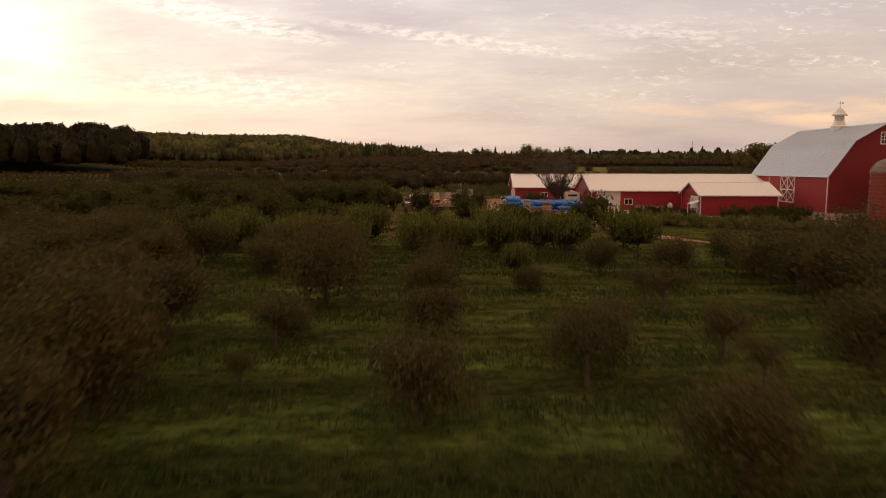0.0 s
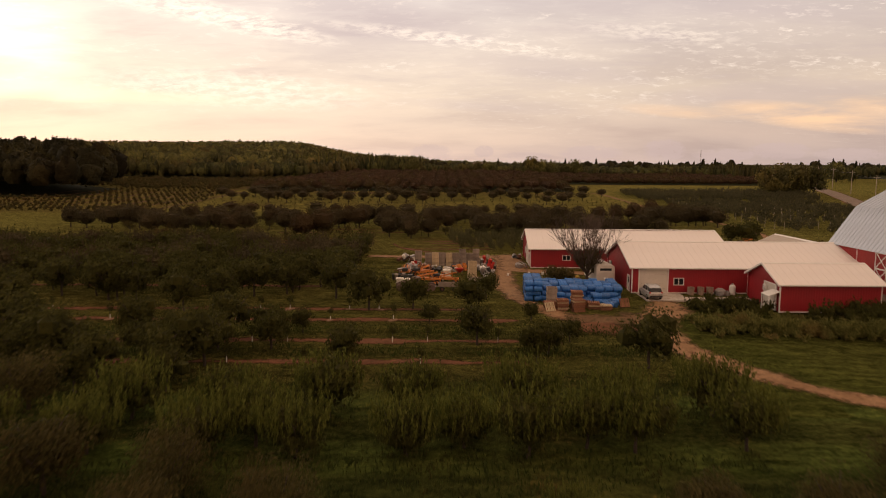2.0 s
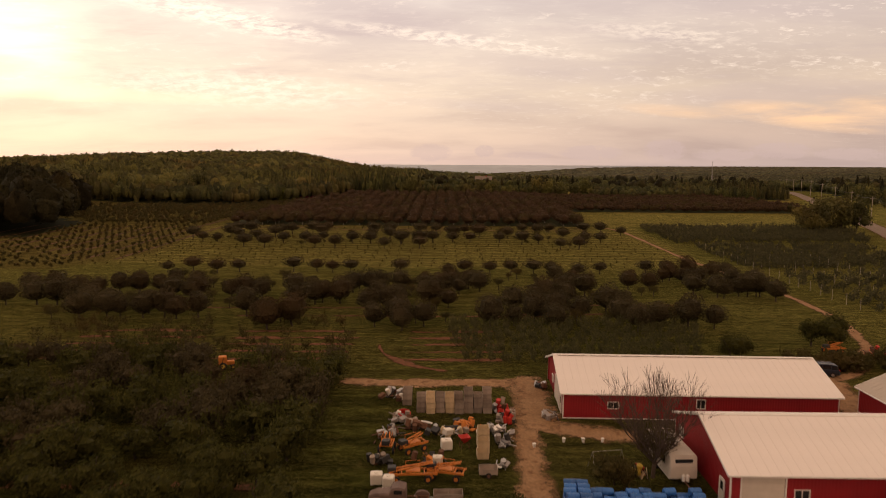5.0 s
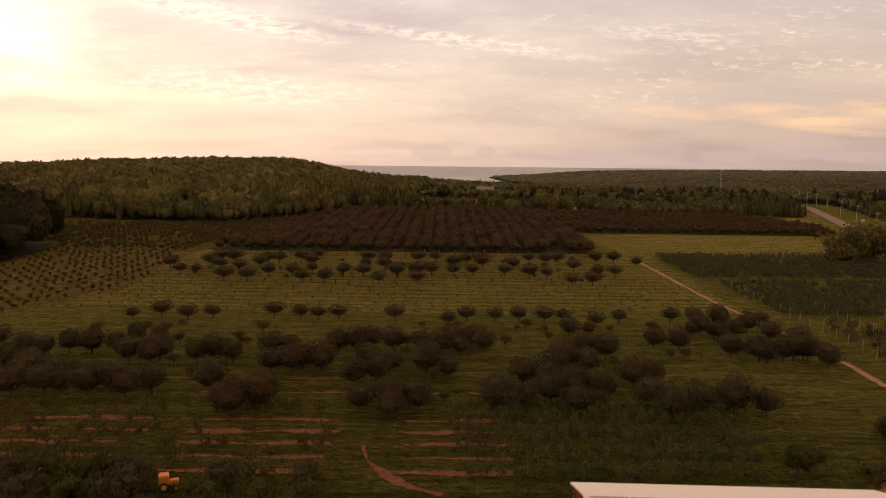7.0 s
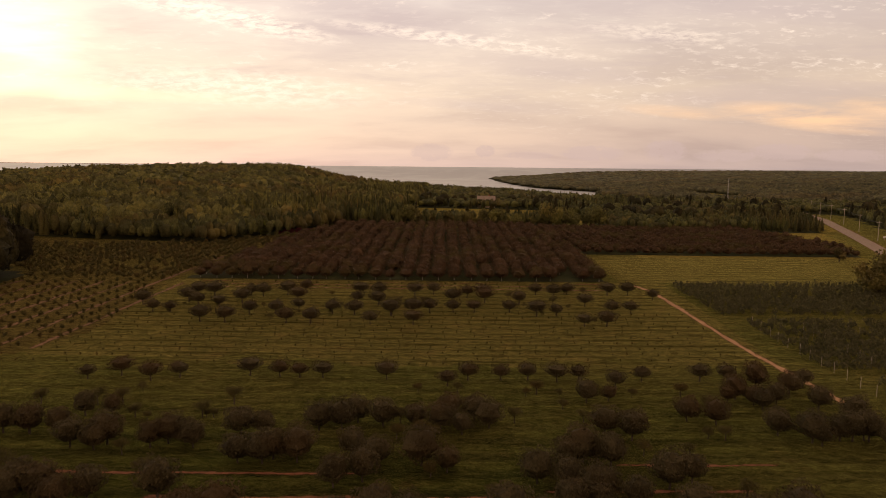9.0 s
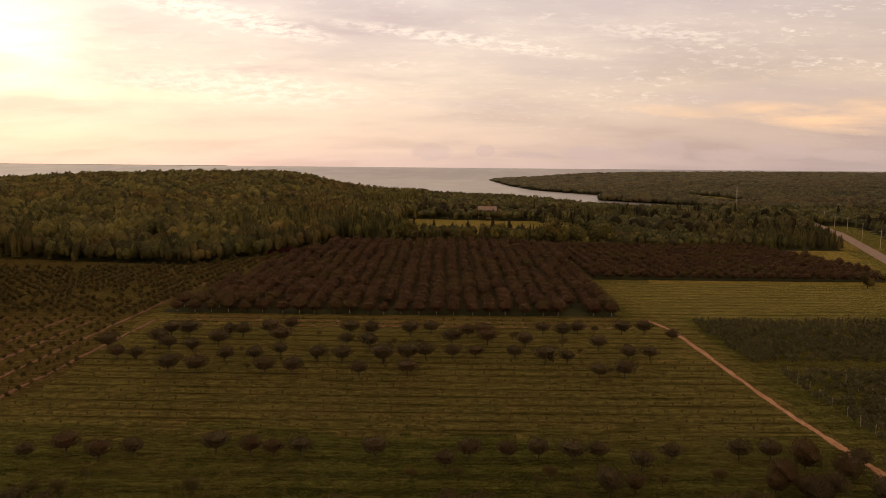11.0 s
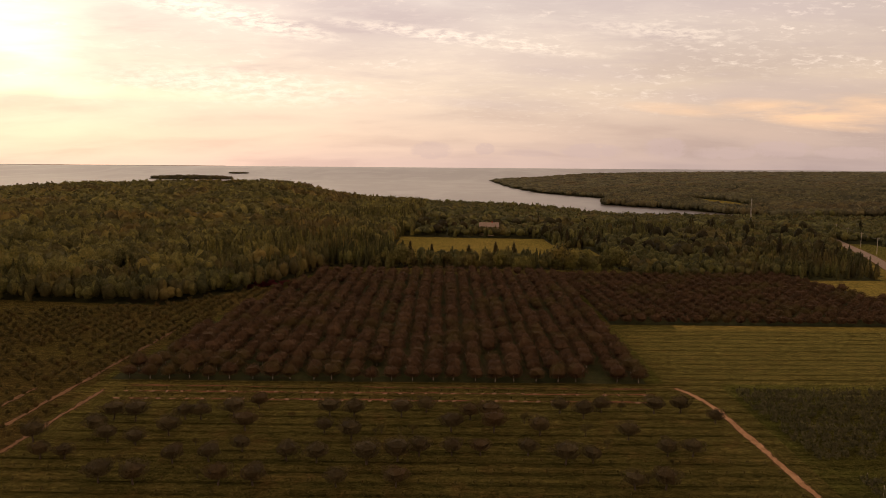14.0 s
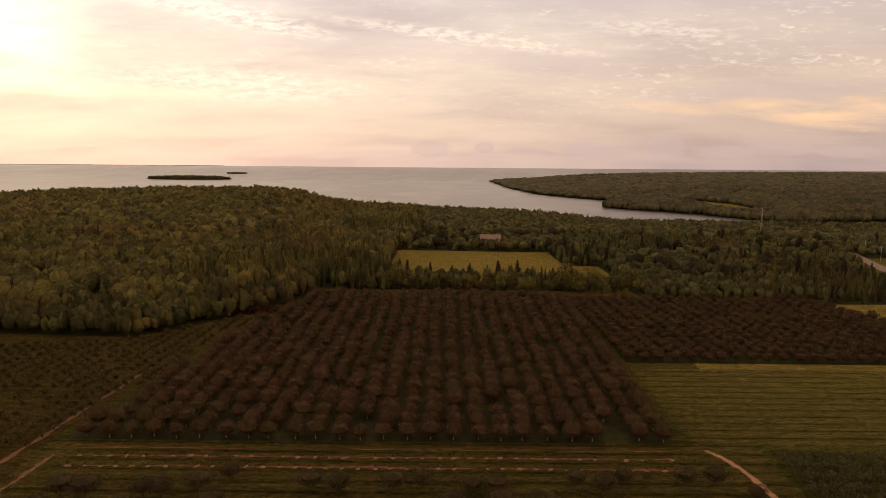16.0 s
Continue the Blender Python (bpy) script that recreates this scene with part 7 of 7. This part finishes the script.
heap("scrap_heap", 12.9, 139.4, 0.9, 14, ["tarp", "steel", "dark_blue", "plastic_white"], "covered machine parts by the shed corner", 9, 1.0)
heap("scrap_heap", 19.2, 124.6, 1.0, 12, ["yellow", "red_paint", "crate_new", "black"], "red and yellow garden machine parts", 10)

for n, (x, y, spread, count, mats, label, tall) in enumerate((
        (-3.2, 136.0, 1.5, 26, ("black", "rust", "crate", "rust"), "dark drums and rusty parts in grass", 0.8),
        (2.8, 136.2, 1.5, 24, ("black", "crate", "rust", "orange"), "row of dark drums and white lids", 0.8),
        (6.8, 131.6, 1.1, 18, ("steel", "tarp", "black"), "pale pipes and grey sheet metal", 0.9),
        (7.4, 137.8, 1.2, 22, ("rust", "crate", "red_paint", "black"), "upright boards and red cans", 1.3),
        (-1.0, 127.4, 1.3, 18, ("orange", "rust", "black"), "loose orange machine parts", 0.7),
        (-6.2, 127.0, 1.0, 14, ("rust", "crate", "black"), "rusty rods lying in long grass", 0.6))):
    heap("scrap_heap", x, y, spread, count, mats, label, 40 + n, tall)

hopper = thing("red_hopper", yard(2.5, 131.0, 15), "small red metal hopper on legs", "hopper")
part("bowl", lathe(bmesh.new(), [(0.15, 0.5), (0.75, 1.05), (0.8, 1.2), (0.7, 1.2), (0.12, 0.6)], 4, pose(0, 0, 0, 0, 0, 45)), M["red_paint"], hopper)
for sx in (-0.35, 0.35):
    for sy in (-0.35, 0.35):
        part("leg", tube(bmesh.new(), (sx * 1.2, sy * 1.2, 0), (sx, sy, 0.85), 0.035, sides=6), M["rust"], hopper)
red_tub = thing("red_tub", yard(-4.4, 139.0, 30), "dull red round steel tub lying tipped", "tub")
part("tub", lathe(bmesh.new(), [(0.6, 0.0), (0.75, 0.1), (0.75, 0.8), (0.68, 0.8), (0.66, 0.15)], 16, pose(0, 0, 0.15, 20, 0, 0)), M["red_paint"], red_tub)
auger = thing("grain_auger", yard(-2.0, 136.8, -60), "long white pipe leaning on junk", "pipe")
part("pipe", tube(bmesh.new(), (-1.9, 0, 0.1), (1.9, 0, 1.0), 0.11, sides=10), M["white"], auger)
cart = thing("grey_cart", yard(4.6, 124.2, 0), "small grey open trailer with rubbish", "trailer")
part("tub", boxes((-0.9, 0.9, -0.6, -0.55, 0.35, 0.9), (-0.9, 0.9, 0.55, 0.6, 0.35, 0.9), (-0.9, -0.85, -0.55, 0.55, 0.35, 0.9), (0.85, 0.9, -0.55, 0.55, 0.35, 0.9), (-0.85, 0.85, -0.55, 0.55, 0.35, 0.40)), M["crate"], cart)
for s in (-1, 1):
    wheel(cart, 0, s * 0.68, 0.28, 0.28, 0.12, "rust")

# camper by the shed end
camper = thing("camper_trailer", yard(22.6, 126.0, 92, 0.0, 1.18), "old cream camper trailer beside the shed", "camper")
smooth_loft([(-3.2, 1.05, 0.6, 1.6, 0.1), (-3.0, 1.12, 0.5, 2.5, 0.15), (2.6, 1.12, 0.5, 2.55, 0.15), (3.1, 1.08, 0.5, 1.9, 0.15), (3.25, 1.05, 0.6, 1.2, 0.1)], M["camper"], camper, "body")
part("roof_vent", box(bmesh.new(), -1.2, -0.4, -0.45, 0.45, 2.55, 2.75, 0.05), M["white"], camper)
part("roof_vent", box(bmesh.new(), 1.0, 1.5, -0.3, 0.3, 2.56, 2.70, 0.04), M["white"], camper)
for s in (-1, 1):
    part("window", boxes((-2.0, -0.8, s * 1.13 - 0.01, s * 1.13 + 0.02, 1.4, 2.0), (0.6, 1.8, s * 1.13 - 0.01, s * 1.13 + 0.02, 1.4, 2.0)), M["glass"], camper)
    wheel(camper, 0.2, s * 0.98, 0.34, 0.34, 0.2)
part("window", boxes((-3.14, -3.06, -0.7, 0.7, 1.65, 2.15)), M["glass"], camper)
part("hitch", tube(bmesh.new(), (-3.2, 0, 0.5), (-4.4, 0, 0.45), 0.06), M["rust"], camper)
for y in (-0.16, 0.16):
    part("gas_bottle", lathe(bmesh.new(), [(0.13, 0.55), (0.15, 0.62), (0.15, 1.0), (0.08, 1.1)], 12), M["white"], camper, m=pose(-3.55, y, 0))

# bare tree, bushes and odd things of the front yard
def bare_tree(x, y, tall, spread, seed):
    rr = random.Random(seed)
    t = thing("dead_tree", yard(x, y), "bare grey tree with fine upright twigs", "tree")
    limbs, twigs = bmesh.new(), bmesh.new()
    tube(limbs, (0, 0, -0.1), (0.05, 0, 1.3), 0.22, 0.18, 9)
    for k in range(15):
        a = 2 * math.pi * k / 15 + rr.uniform(-0.3, 0.3)
        p, d = Vector((0.05, 0, 1.1 + 0.05 * k)), Vector((math.cos(a) * 0.9, math.sin(a) * 0.9, rr.uniform(0.55, 1.5))).normalized()
        r = 0.11
        for s in range(5):
            q = p + d * tall * rr.uniform(0.13, 0.17)
            tube(limbs, p, q, r, r * 0.72, 6, False)
            for _ in range(7):
                e = Vector((rr.gauss(0, 0.5), rr.gauss(0, 0.5), rr.uniform(0.3, 1.2))).normalized() + d * 0.6
                f = q + e * tall * rr.uniform(0.07, 0.15)
                tube(twigs, q, f, r * 0.32, 0.014, 4, False)
                for _ in range(3):
                    g = f + (e + Vector((rr.gauss(0, 0.6), rr.gauss(0, 0.6), rr.uniform(0, 0.8)))) * tall * 0.06
                    tube(twigs, f, g, 0.016, 0.008, 3, False)
            p, r = q, r * 0.72
            d = (d + Vector((rr.gauss(0, 0.22), rr.gauss(0, 0.22), 0.22))).normalized()
            if math.hypot(p.x, p.y) > spread:
                break
    part("trunk", limbs, M["dead_wood"], t)
    part("twig", twigs, M["dead_wood"], t)
    shared("crown", leaf_mesh("crown", crown_quads(np.random.RandomState(seed), 2.5, 4.8, 1.4, 3000, 0.10, 9, 0.9), M["leaf_dark"]), t)


bare_tree(20.4, 124.0, 9.0, 4.6, 3)
YBUSH = tree_kind(200, "shrub", "dense round dark green shrub in the yard", 1.7, 2.1, 0.05, 2600, 0.10, "leaf_dark", 0.06, lobes=9, fill=0.35, category="shrub")
plant(YBUSH, 16.3, 122.4, 1.35)

M["tub"] = plain("pale_rusty_tub_metal", (0.34, 0.25, 0.19), 0.8, vary=0.3, scale=4)
for x in (13.3, 15.4, 17.5, 9.9):
    tub = thing("marker_bucket", yard(x, 132.5 if x > 10 else 131.0), "small white marker bucket at the gravel edge", "bucket", "white marker buckets")
    part("bucket", lathe(bmesh.new(), [(0.02, 0.0), (0.15, 0.0), (0.19, 0.42), (0.17, 0.42), (0.14, 0.06)], 12), M["white"], tub)
    part("rim", lathe(bmesh.new(), [(0.185, 0.39), (0.21, 0.40), (0.21, 0.44), (0.185, 0.445)], 12), M["plastic_white"], tub)
swing = thing("swing_frame", yard(16.4, 125.8, 10), "grey metal garden swing frame with slatted seat", "swing")
for xx in (-1.5, 1.5):
    for s in (-1, 1):
        part("leg", tube(bmesh.new(), (xx * 1.1, s * 0.9, 0), (xx, 0, 1.9), 0.022, sides=6), M["steel"], swing)
part("top_bar", tube(bmesh.new(), (-1.5, 0, 1.9), (1.5, 0, 1.9), 0.025, sides=6), M["steel"], swing)
for k in range(5):
    part("slat", boxes((-0.7, 0.7, -0.25 + 0.11 * k, -0.17 + 0.11 * k, 0.55, 0.585)), M["crate_new"], swing)

for x in (32.6, 33.9, 35.1):
    tub = thing("planter_tub", pose(x, 116.5, -0.52), "pale rusty planter drum by the shed wall", "planter", "planters by the wall")
    part("tub", lathe(bmesh.new(), [(0.36, 0.0), (0.42, 0.1), (0.46, 1.05), (0.40, 1.05), (0.38, 0.3)], 14), M["tub"], tub)
gas = thing("gas_bottle", pose(38.0, 116.4, -0.52), "tall white gas bottle by the shed wall", "gas bottle")
part("bottle", lathe(bmesh.new(), [(0.36, 0.0), (0.40, 0.08), (0.40, 1.15), (0.3, 1.35), (0.12, 1.42)], 16), M["white"], gas)
part("valve_cap", lathe(bmesh.new(), [(0.13, 1.40), (0.13, 1.6), (0.1, 1.62)], 10), M["steel"], gas)
for x, s in ((36.4, 0.9), (37.2, 0.6)):
    sack = thing("covered_bundle", pose(x, 116.2, -0.52), "grey plastic covered bundle by the wall", "bundle", "bundles by the wall")
    bm = lathe(bmesh.new(), [(0.7 * s, 0.0), (0.85 * s, 0.3 * s), (0.75 * s, 0.75 * s), (0.35 * s, 1.05 * s), (0.05, 1.1 * s)], 14)
    for v in bm.verts:
        v.co += Vector((noise.noise(v.co * 2.1), noise.noise(v.co * 2.1 + Vector((5, 0, 0))), 0.4 * noise.noise(v.co * 2.5))) * 0.22
    part("cover", bm, M["tarp"], sack)

# white tanks at the barn's corner
for x, y in ((53.6, 101.8), (54.0, 100.5)):
    t = thing("white_tank", pose(x, y, float(height(x, y)) - 0.03), "upright white gas tank by the stone base", "tank", "white tanks by the barn")
    part("tank_body", lathe(bmesh.new(), [(0.40, 0.08), (0.46, 0.2), (0.46, 1.15), (0.36, 1.38), (0.14, 1.46)], 16), M["white"], t)
    part("foot_ring", lathe(bmesh.new(), [(0.36, 0.0), (0.36, 0.1), (0.32, 0.1)], 16), M["steel"], t)
    part("valve_cap", lathe(bmesh.new(), [(0.14, 1.45), (0.14, 1.62), (0.1, 1.64)], 10), M["steel"], t)
lift(51.5, 86.5, 20, "orange farm implement standing on the lawn", 4.0)
heap("scrap_heap", 57.5, 98.6, 1.1, 14, ["white", "red_paint", "steel", "crate"], "odd boards and parts before the stone base", 12, 0.6)

# implements behind the sheds
lift(62.5, 168.5, 10, "orange-red implement parked behind the sheds", 3.4)
heap("scrap_heap", 68.5, 166.5, 2.6, 34, ["red_paint", "rust", "black", "red_paint"], "row of red farm implements in grass", 13, 1.1)
heap("scrap_heap", 76, 165, 2.4, 26, ["plastic_white", "yellow", "steel", "black"], "white spray tanks and yellow machines", 14, 1.5)
heap("scrap_heap", 50.6, 133.2, 1.2, 12, ["steel", "black", "white"], "odd boards and parts by the shed corner", 15)
orange_bin = thing("tractor", yard(-31.8, 158.6, 20, 0.0, 0.82), "bright orange-yellow tractor standing among dark trees", "tractor")
part("cab", box(bmesh.new(), -0.7, 0.7, -0.7, 0.7, 0.9, 2.3, 0.12), M["orange"], orange_bin)
part("hood", box(bmesh.new(), 0.7, 2.0, -0.45, 0.45, 0.7, 1.4, 0.1), M["orange"], orange_bin)
for x, r in ((0.0, 0.65), (1.7, 0.42)):
    for s in (-1, 1):
        wheel(orange_bin, x, s * 0.8, r, r, 0.32, "yellow")

# weedy bank between the lawn and the sheds
rs_w = np.random.RandomState(9)
rest = []
for k in range(360):
    x = rng.uniform(27.5, 55.0)
    y = rng.gauss(99.0, 0.9) if rng.random() < 0.8 else rng.uniform(100.5, 105.0)
    tall = 0.7 + 0.9 * (0.5 + noise.noise((x * 0.35, y * 0.35, 4.0)))
    q = crown_quads(rs_w, rng.uniform(0.4, 0.9), max(0.4, tall) * rng.uniform(0.6, 1.3) * (1.0 if y < 101 else 0.5), 0.0, 90, 0.13, 4, 0.7, 0.8)
    rest.append(q + np.array([x, y, float(height(x, y))]))
stuff("weed_bank", rest, M["weeds"], "bank of tall weeds and brambles below the sheds", "weeds")
rest = []
for k in range(60):
    x, y = rng.gauss(50, 3.2), rng.gauss(102.8, 1.3)
    if x < 54.3:
        rest.append(crown_quads(rs_w, rng.uniform(0.9, 1.6), rng.uniform(1.4, 2.6), 0.0, 260, 0.14, 6, 0.5, 0.4, 3) + np.array([x, y, float(height(x, y))]))
for k in range(26):
    x, y = rng.gauss(33.5, 2.2), rng.gauss(108.0, 1.2)
    rest.append(crown_quads(rs_w, rng.uniform(0.7, 1.2), rng.uniform(0.9, 1.7), 0.0, 220, 0.13, 6, 0.5, 0.4, 3) + np.array([x, y, float(height(x, y))]))
stuff("shrub_bank", rest, M["leaf_green"], "dense dark shrubs on the bank by the barn", "shrubs")
rest = []
for k in range(70):
    x, y = rng.uniform(52, 74), rng.uniform(158, 163.5)
    rest.append(crown_quads(rs_w, rng.uniform(0.9, 1.5), rng.uniform(1.2, 2.4), 0.0, 160, 0.18, 6, 0.5, 0.3, 3) + np.array([x, y, float(height(x, y))]))
stuff("shrub_bank", rest, M["leaf_dark"], "dense dark shrubs behind the sheds", "shrubs")

# long grass in the tree rows of the old orchard
def tufts(rows, xa, xb, per_metre, tall, wide, mat, label):
    rs = np.random.RandomState(17)
    Q = []
    for y in rows:
        n = int((xb - xa) * per_metre)
        x = rs.uniform(xa, xb, n)
        yy = y + rs.normal(0, wide, n)
        keep = np.array([noise.noise((a * 0.15, b * 0.3, 2.0)) > -0.25 for a, b in zip(x, yy)])
        x, yy = x[keep], yy[keep]
        p = np.stack([x, yy, height(x, yy) + tall * 0.4], 1)
        nn = rs.normal(size=(len(x), 3)) * np.array([1, 1, 0.25])
        Q.append(diamonds(p, nn, tall * 0.55, rs, 0.28, 2.5))
    stuff("long_grass", Q, M[mat], label, "grass")


M["grass_blades"] = foliage("long_grass_blades", (0.030, 0.046, 0.009), (0.086, 0.104, 0.018), 0.6, (0.084, 0.074, 0.023))
tufts([19, 26, 33.5, 42.3, 50, 58], -34, 36, 80, 0.30, 1.25, "grass_blades", "bands of long grass along the tree rows")
tufts([14.5, 22.5, 29.8, 38, 46.2, 54], -34, 36, 34, 0.16, 1.4, "grass_blades", "short cut grass lanes between tree rows")
tufts([63, 67, 75, 82, 90.8, 98], -40, 20, 34, 0.36, 1.2, "grass_blades", "rough grass around the young trees")

# ---------------------------------------------------------------- along the road
def power_pole(x, y, tall=10.5):
    p = thing("power_pole", on_ground(x, y, -20), "wooden power pole with a cross-arm", "pole", "roadside power poles")
    part("post", tube(bmesh.new(), (0, 0, -0.3), (0, 0, tall), 0.16, 0.11, 8), M["post_wood"], p)
    part("cross_arm", boxes((-1.2, 1.2, -0.06, 0.06, tall - 0.9, tall - 0.75)), M["post_wood"], p)
    for k in (-1.05, -0.5, 0.5, 1.05):
        part("insulator", lathe(bmesh.new(), [(0.05, tall - 0.75), (0.07, tall - 0.68), (0.04, tall - 0.55)], 8), M["glass"], p, m=pose(k, 0, 0))
    return p


POLES = [(road_x(y) + 7.5, y) for y in range(255, 760, 42)]
for x, y in POLES:
    power_pole(x, y)
cable = bmesh.new()
for (xa, ya), (xb, yb) in zip(POLES, POLES[1:]):
    za, zb = float(height(xa, ya)) + 9.9, float(height(xb, yb)) + 9.9
    for off in (-1.0, 1.0):
        pts = [Vector((xa + off + (xb - xa) * t, ya + (yb - ya) * t, za + (zb - za) * t - 1.1 * 4 * t * (1 - t))) for t in (0, 0.25, 0.5, 0.75, 1)]
        for a, b in zip(pts, pts[1:]):
            tube(cable, a, b, 0.035, sides=4, cap=False)
wires = part("power_cable", cable, M["black"])
tagged(wires, "thin dark power cables between the poles", "cable")
mast = thing("radio_mast", on_ground(281, 792), "tall thin grey lattice mast above the wood", "mast")
for a in range(3):
    c, s = math.cos(a * 2.094), math.sin(a * 2.094)
    part("leg", tube(bmesh.new(), (c * 0.9, s * 0.9, 0), (c * 0.3, s * 0.3, 31), 0.12, 0.08, 6), M["steel"], mast)
part("bracing", boxes(*[(-0.7 + z * 0.015, 0.7 - z * 0.015, -0.05, 0.05, z, z + 0.12) for z in range(2, 30, 3)]), M["steel"], mast)
sign = thing("road_sign", on_ground(233, 468), "small white sign among roadside trees", "sign")
part("post", boxes((-0.06, 0.06, -0.06, 0.06, 0, 2.0)), M["post_wood"], sign)
part("board", boxes((-0.9, 0.9, -0.11, -0.065, 1.2, 2.2)), M["white"], sign)

# white notice board in the old orchard
board = thing("notice_board", on_ground(-23.4, 67.6, 5), "small white board on a post among trees", "sign")
part("post", boxes((-0.05, 0.05, -0.03, 0.03, 0, 0.9)), M["post_wood"], board)
part("panel", boxes((-0.35, 0.35, -0.06, -0.032, 0.55, 1.0)), M["white"], board)

# a farmhouse roof among the woods
house = thing("house", on_ground(36, 690), "low farmhouse with a dull roof among trees", "house")
part("wall", boxes((-7, 7, -4, 4, 0, 6.8)), M["stone"], house)
roof = part("roof", prism(bmesh.new(), [(-4.6, 6.7), (0, 9.7), (4.6, 6.7), (4.6, 6.9), (0, 9.95), (-4.6, 6.9)], 0, -7.6, 7.6), M["silo_cap"], house)
part("chimney", boxes((2.0, 2.8, -0.5, 0.3, 8.7, 10.9)), M["brick"], roof)
for x in (-5, -1, 3):
    window_unit(house, x, 4.6, 1.6, 1.4, -4.0)
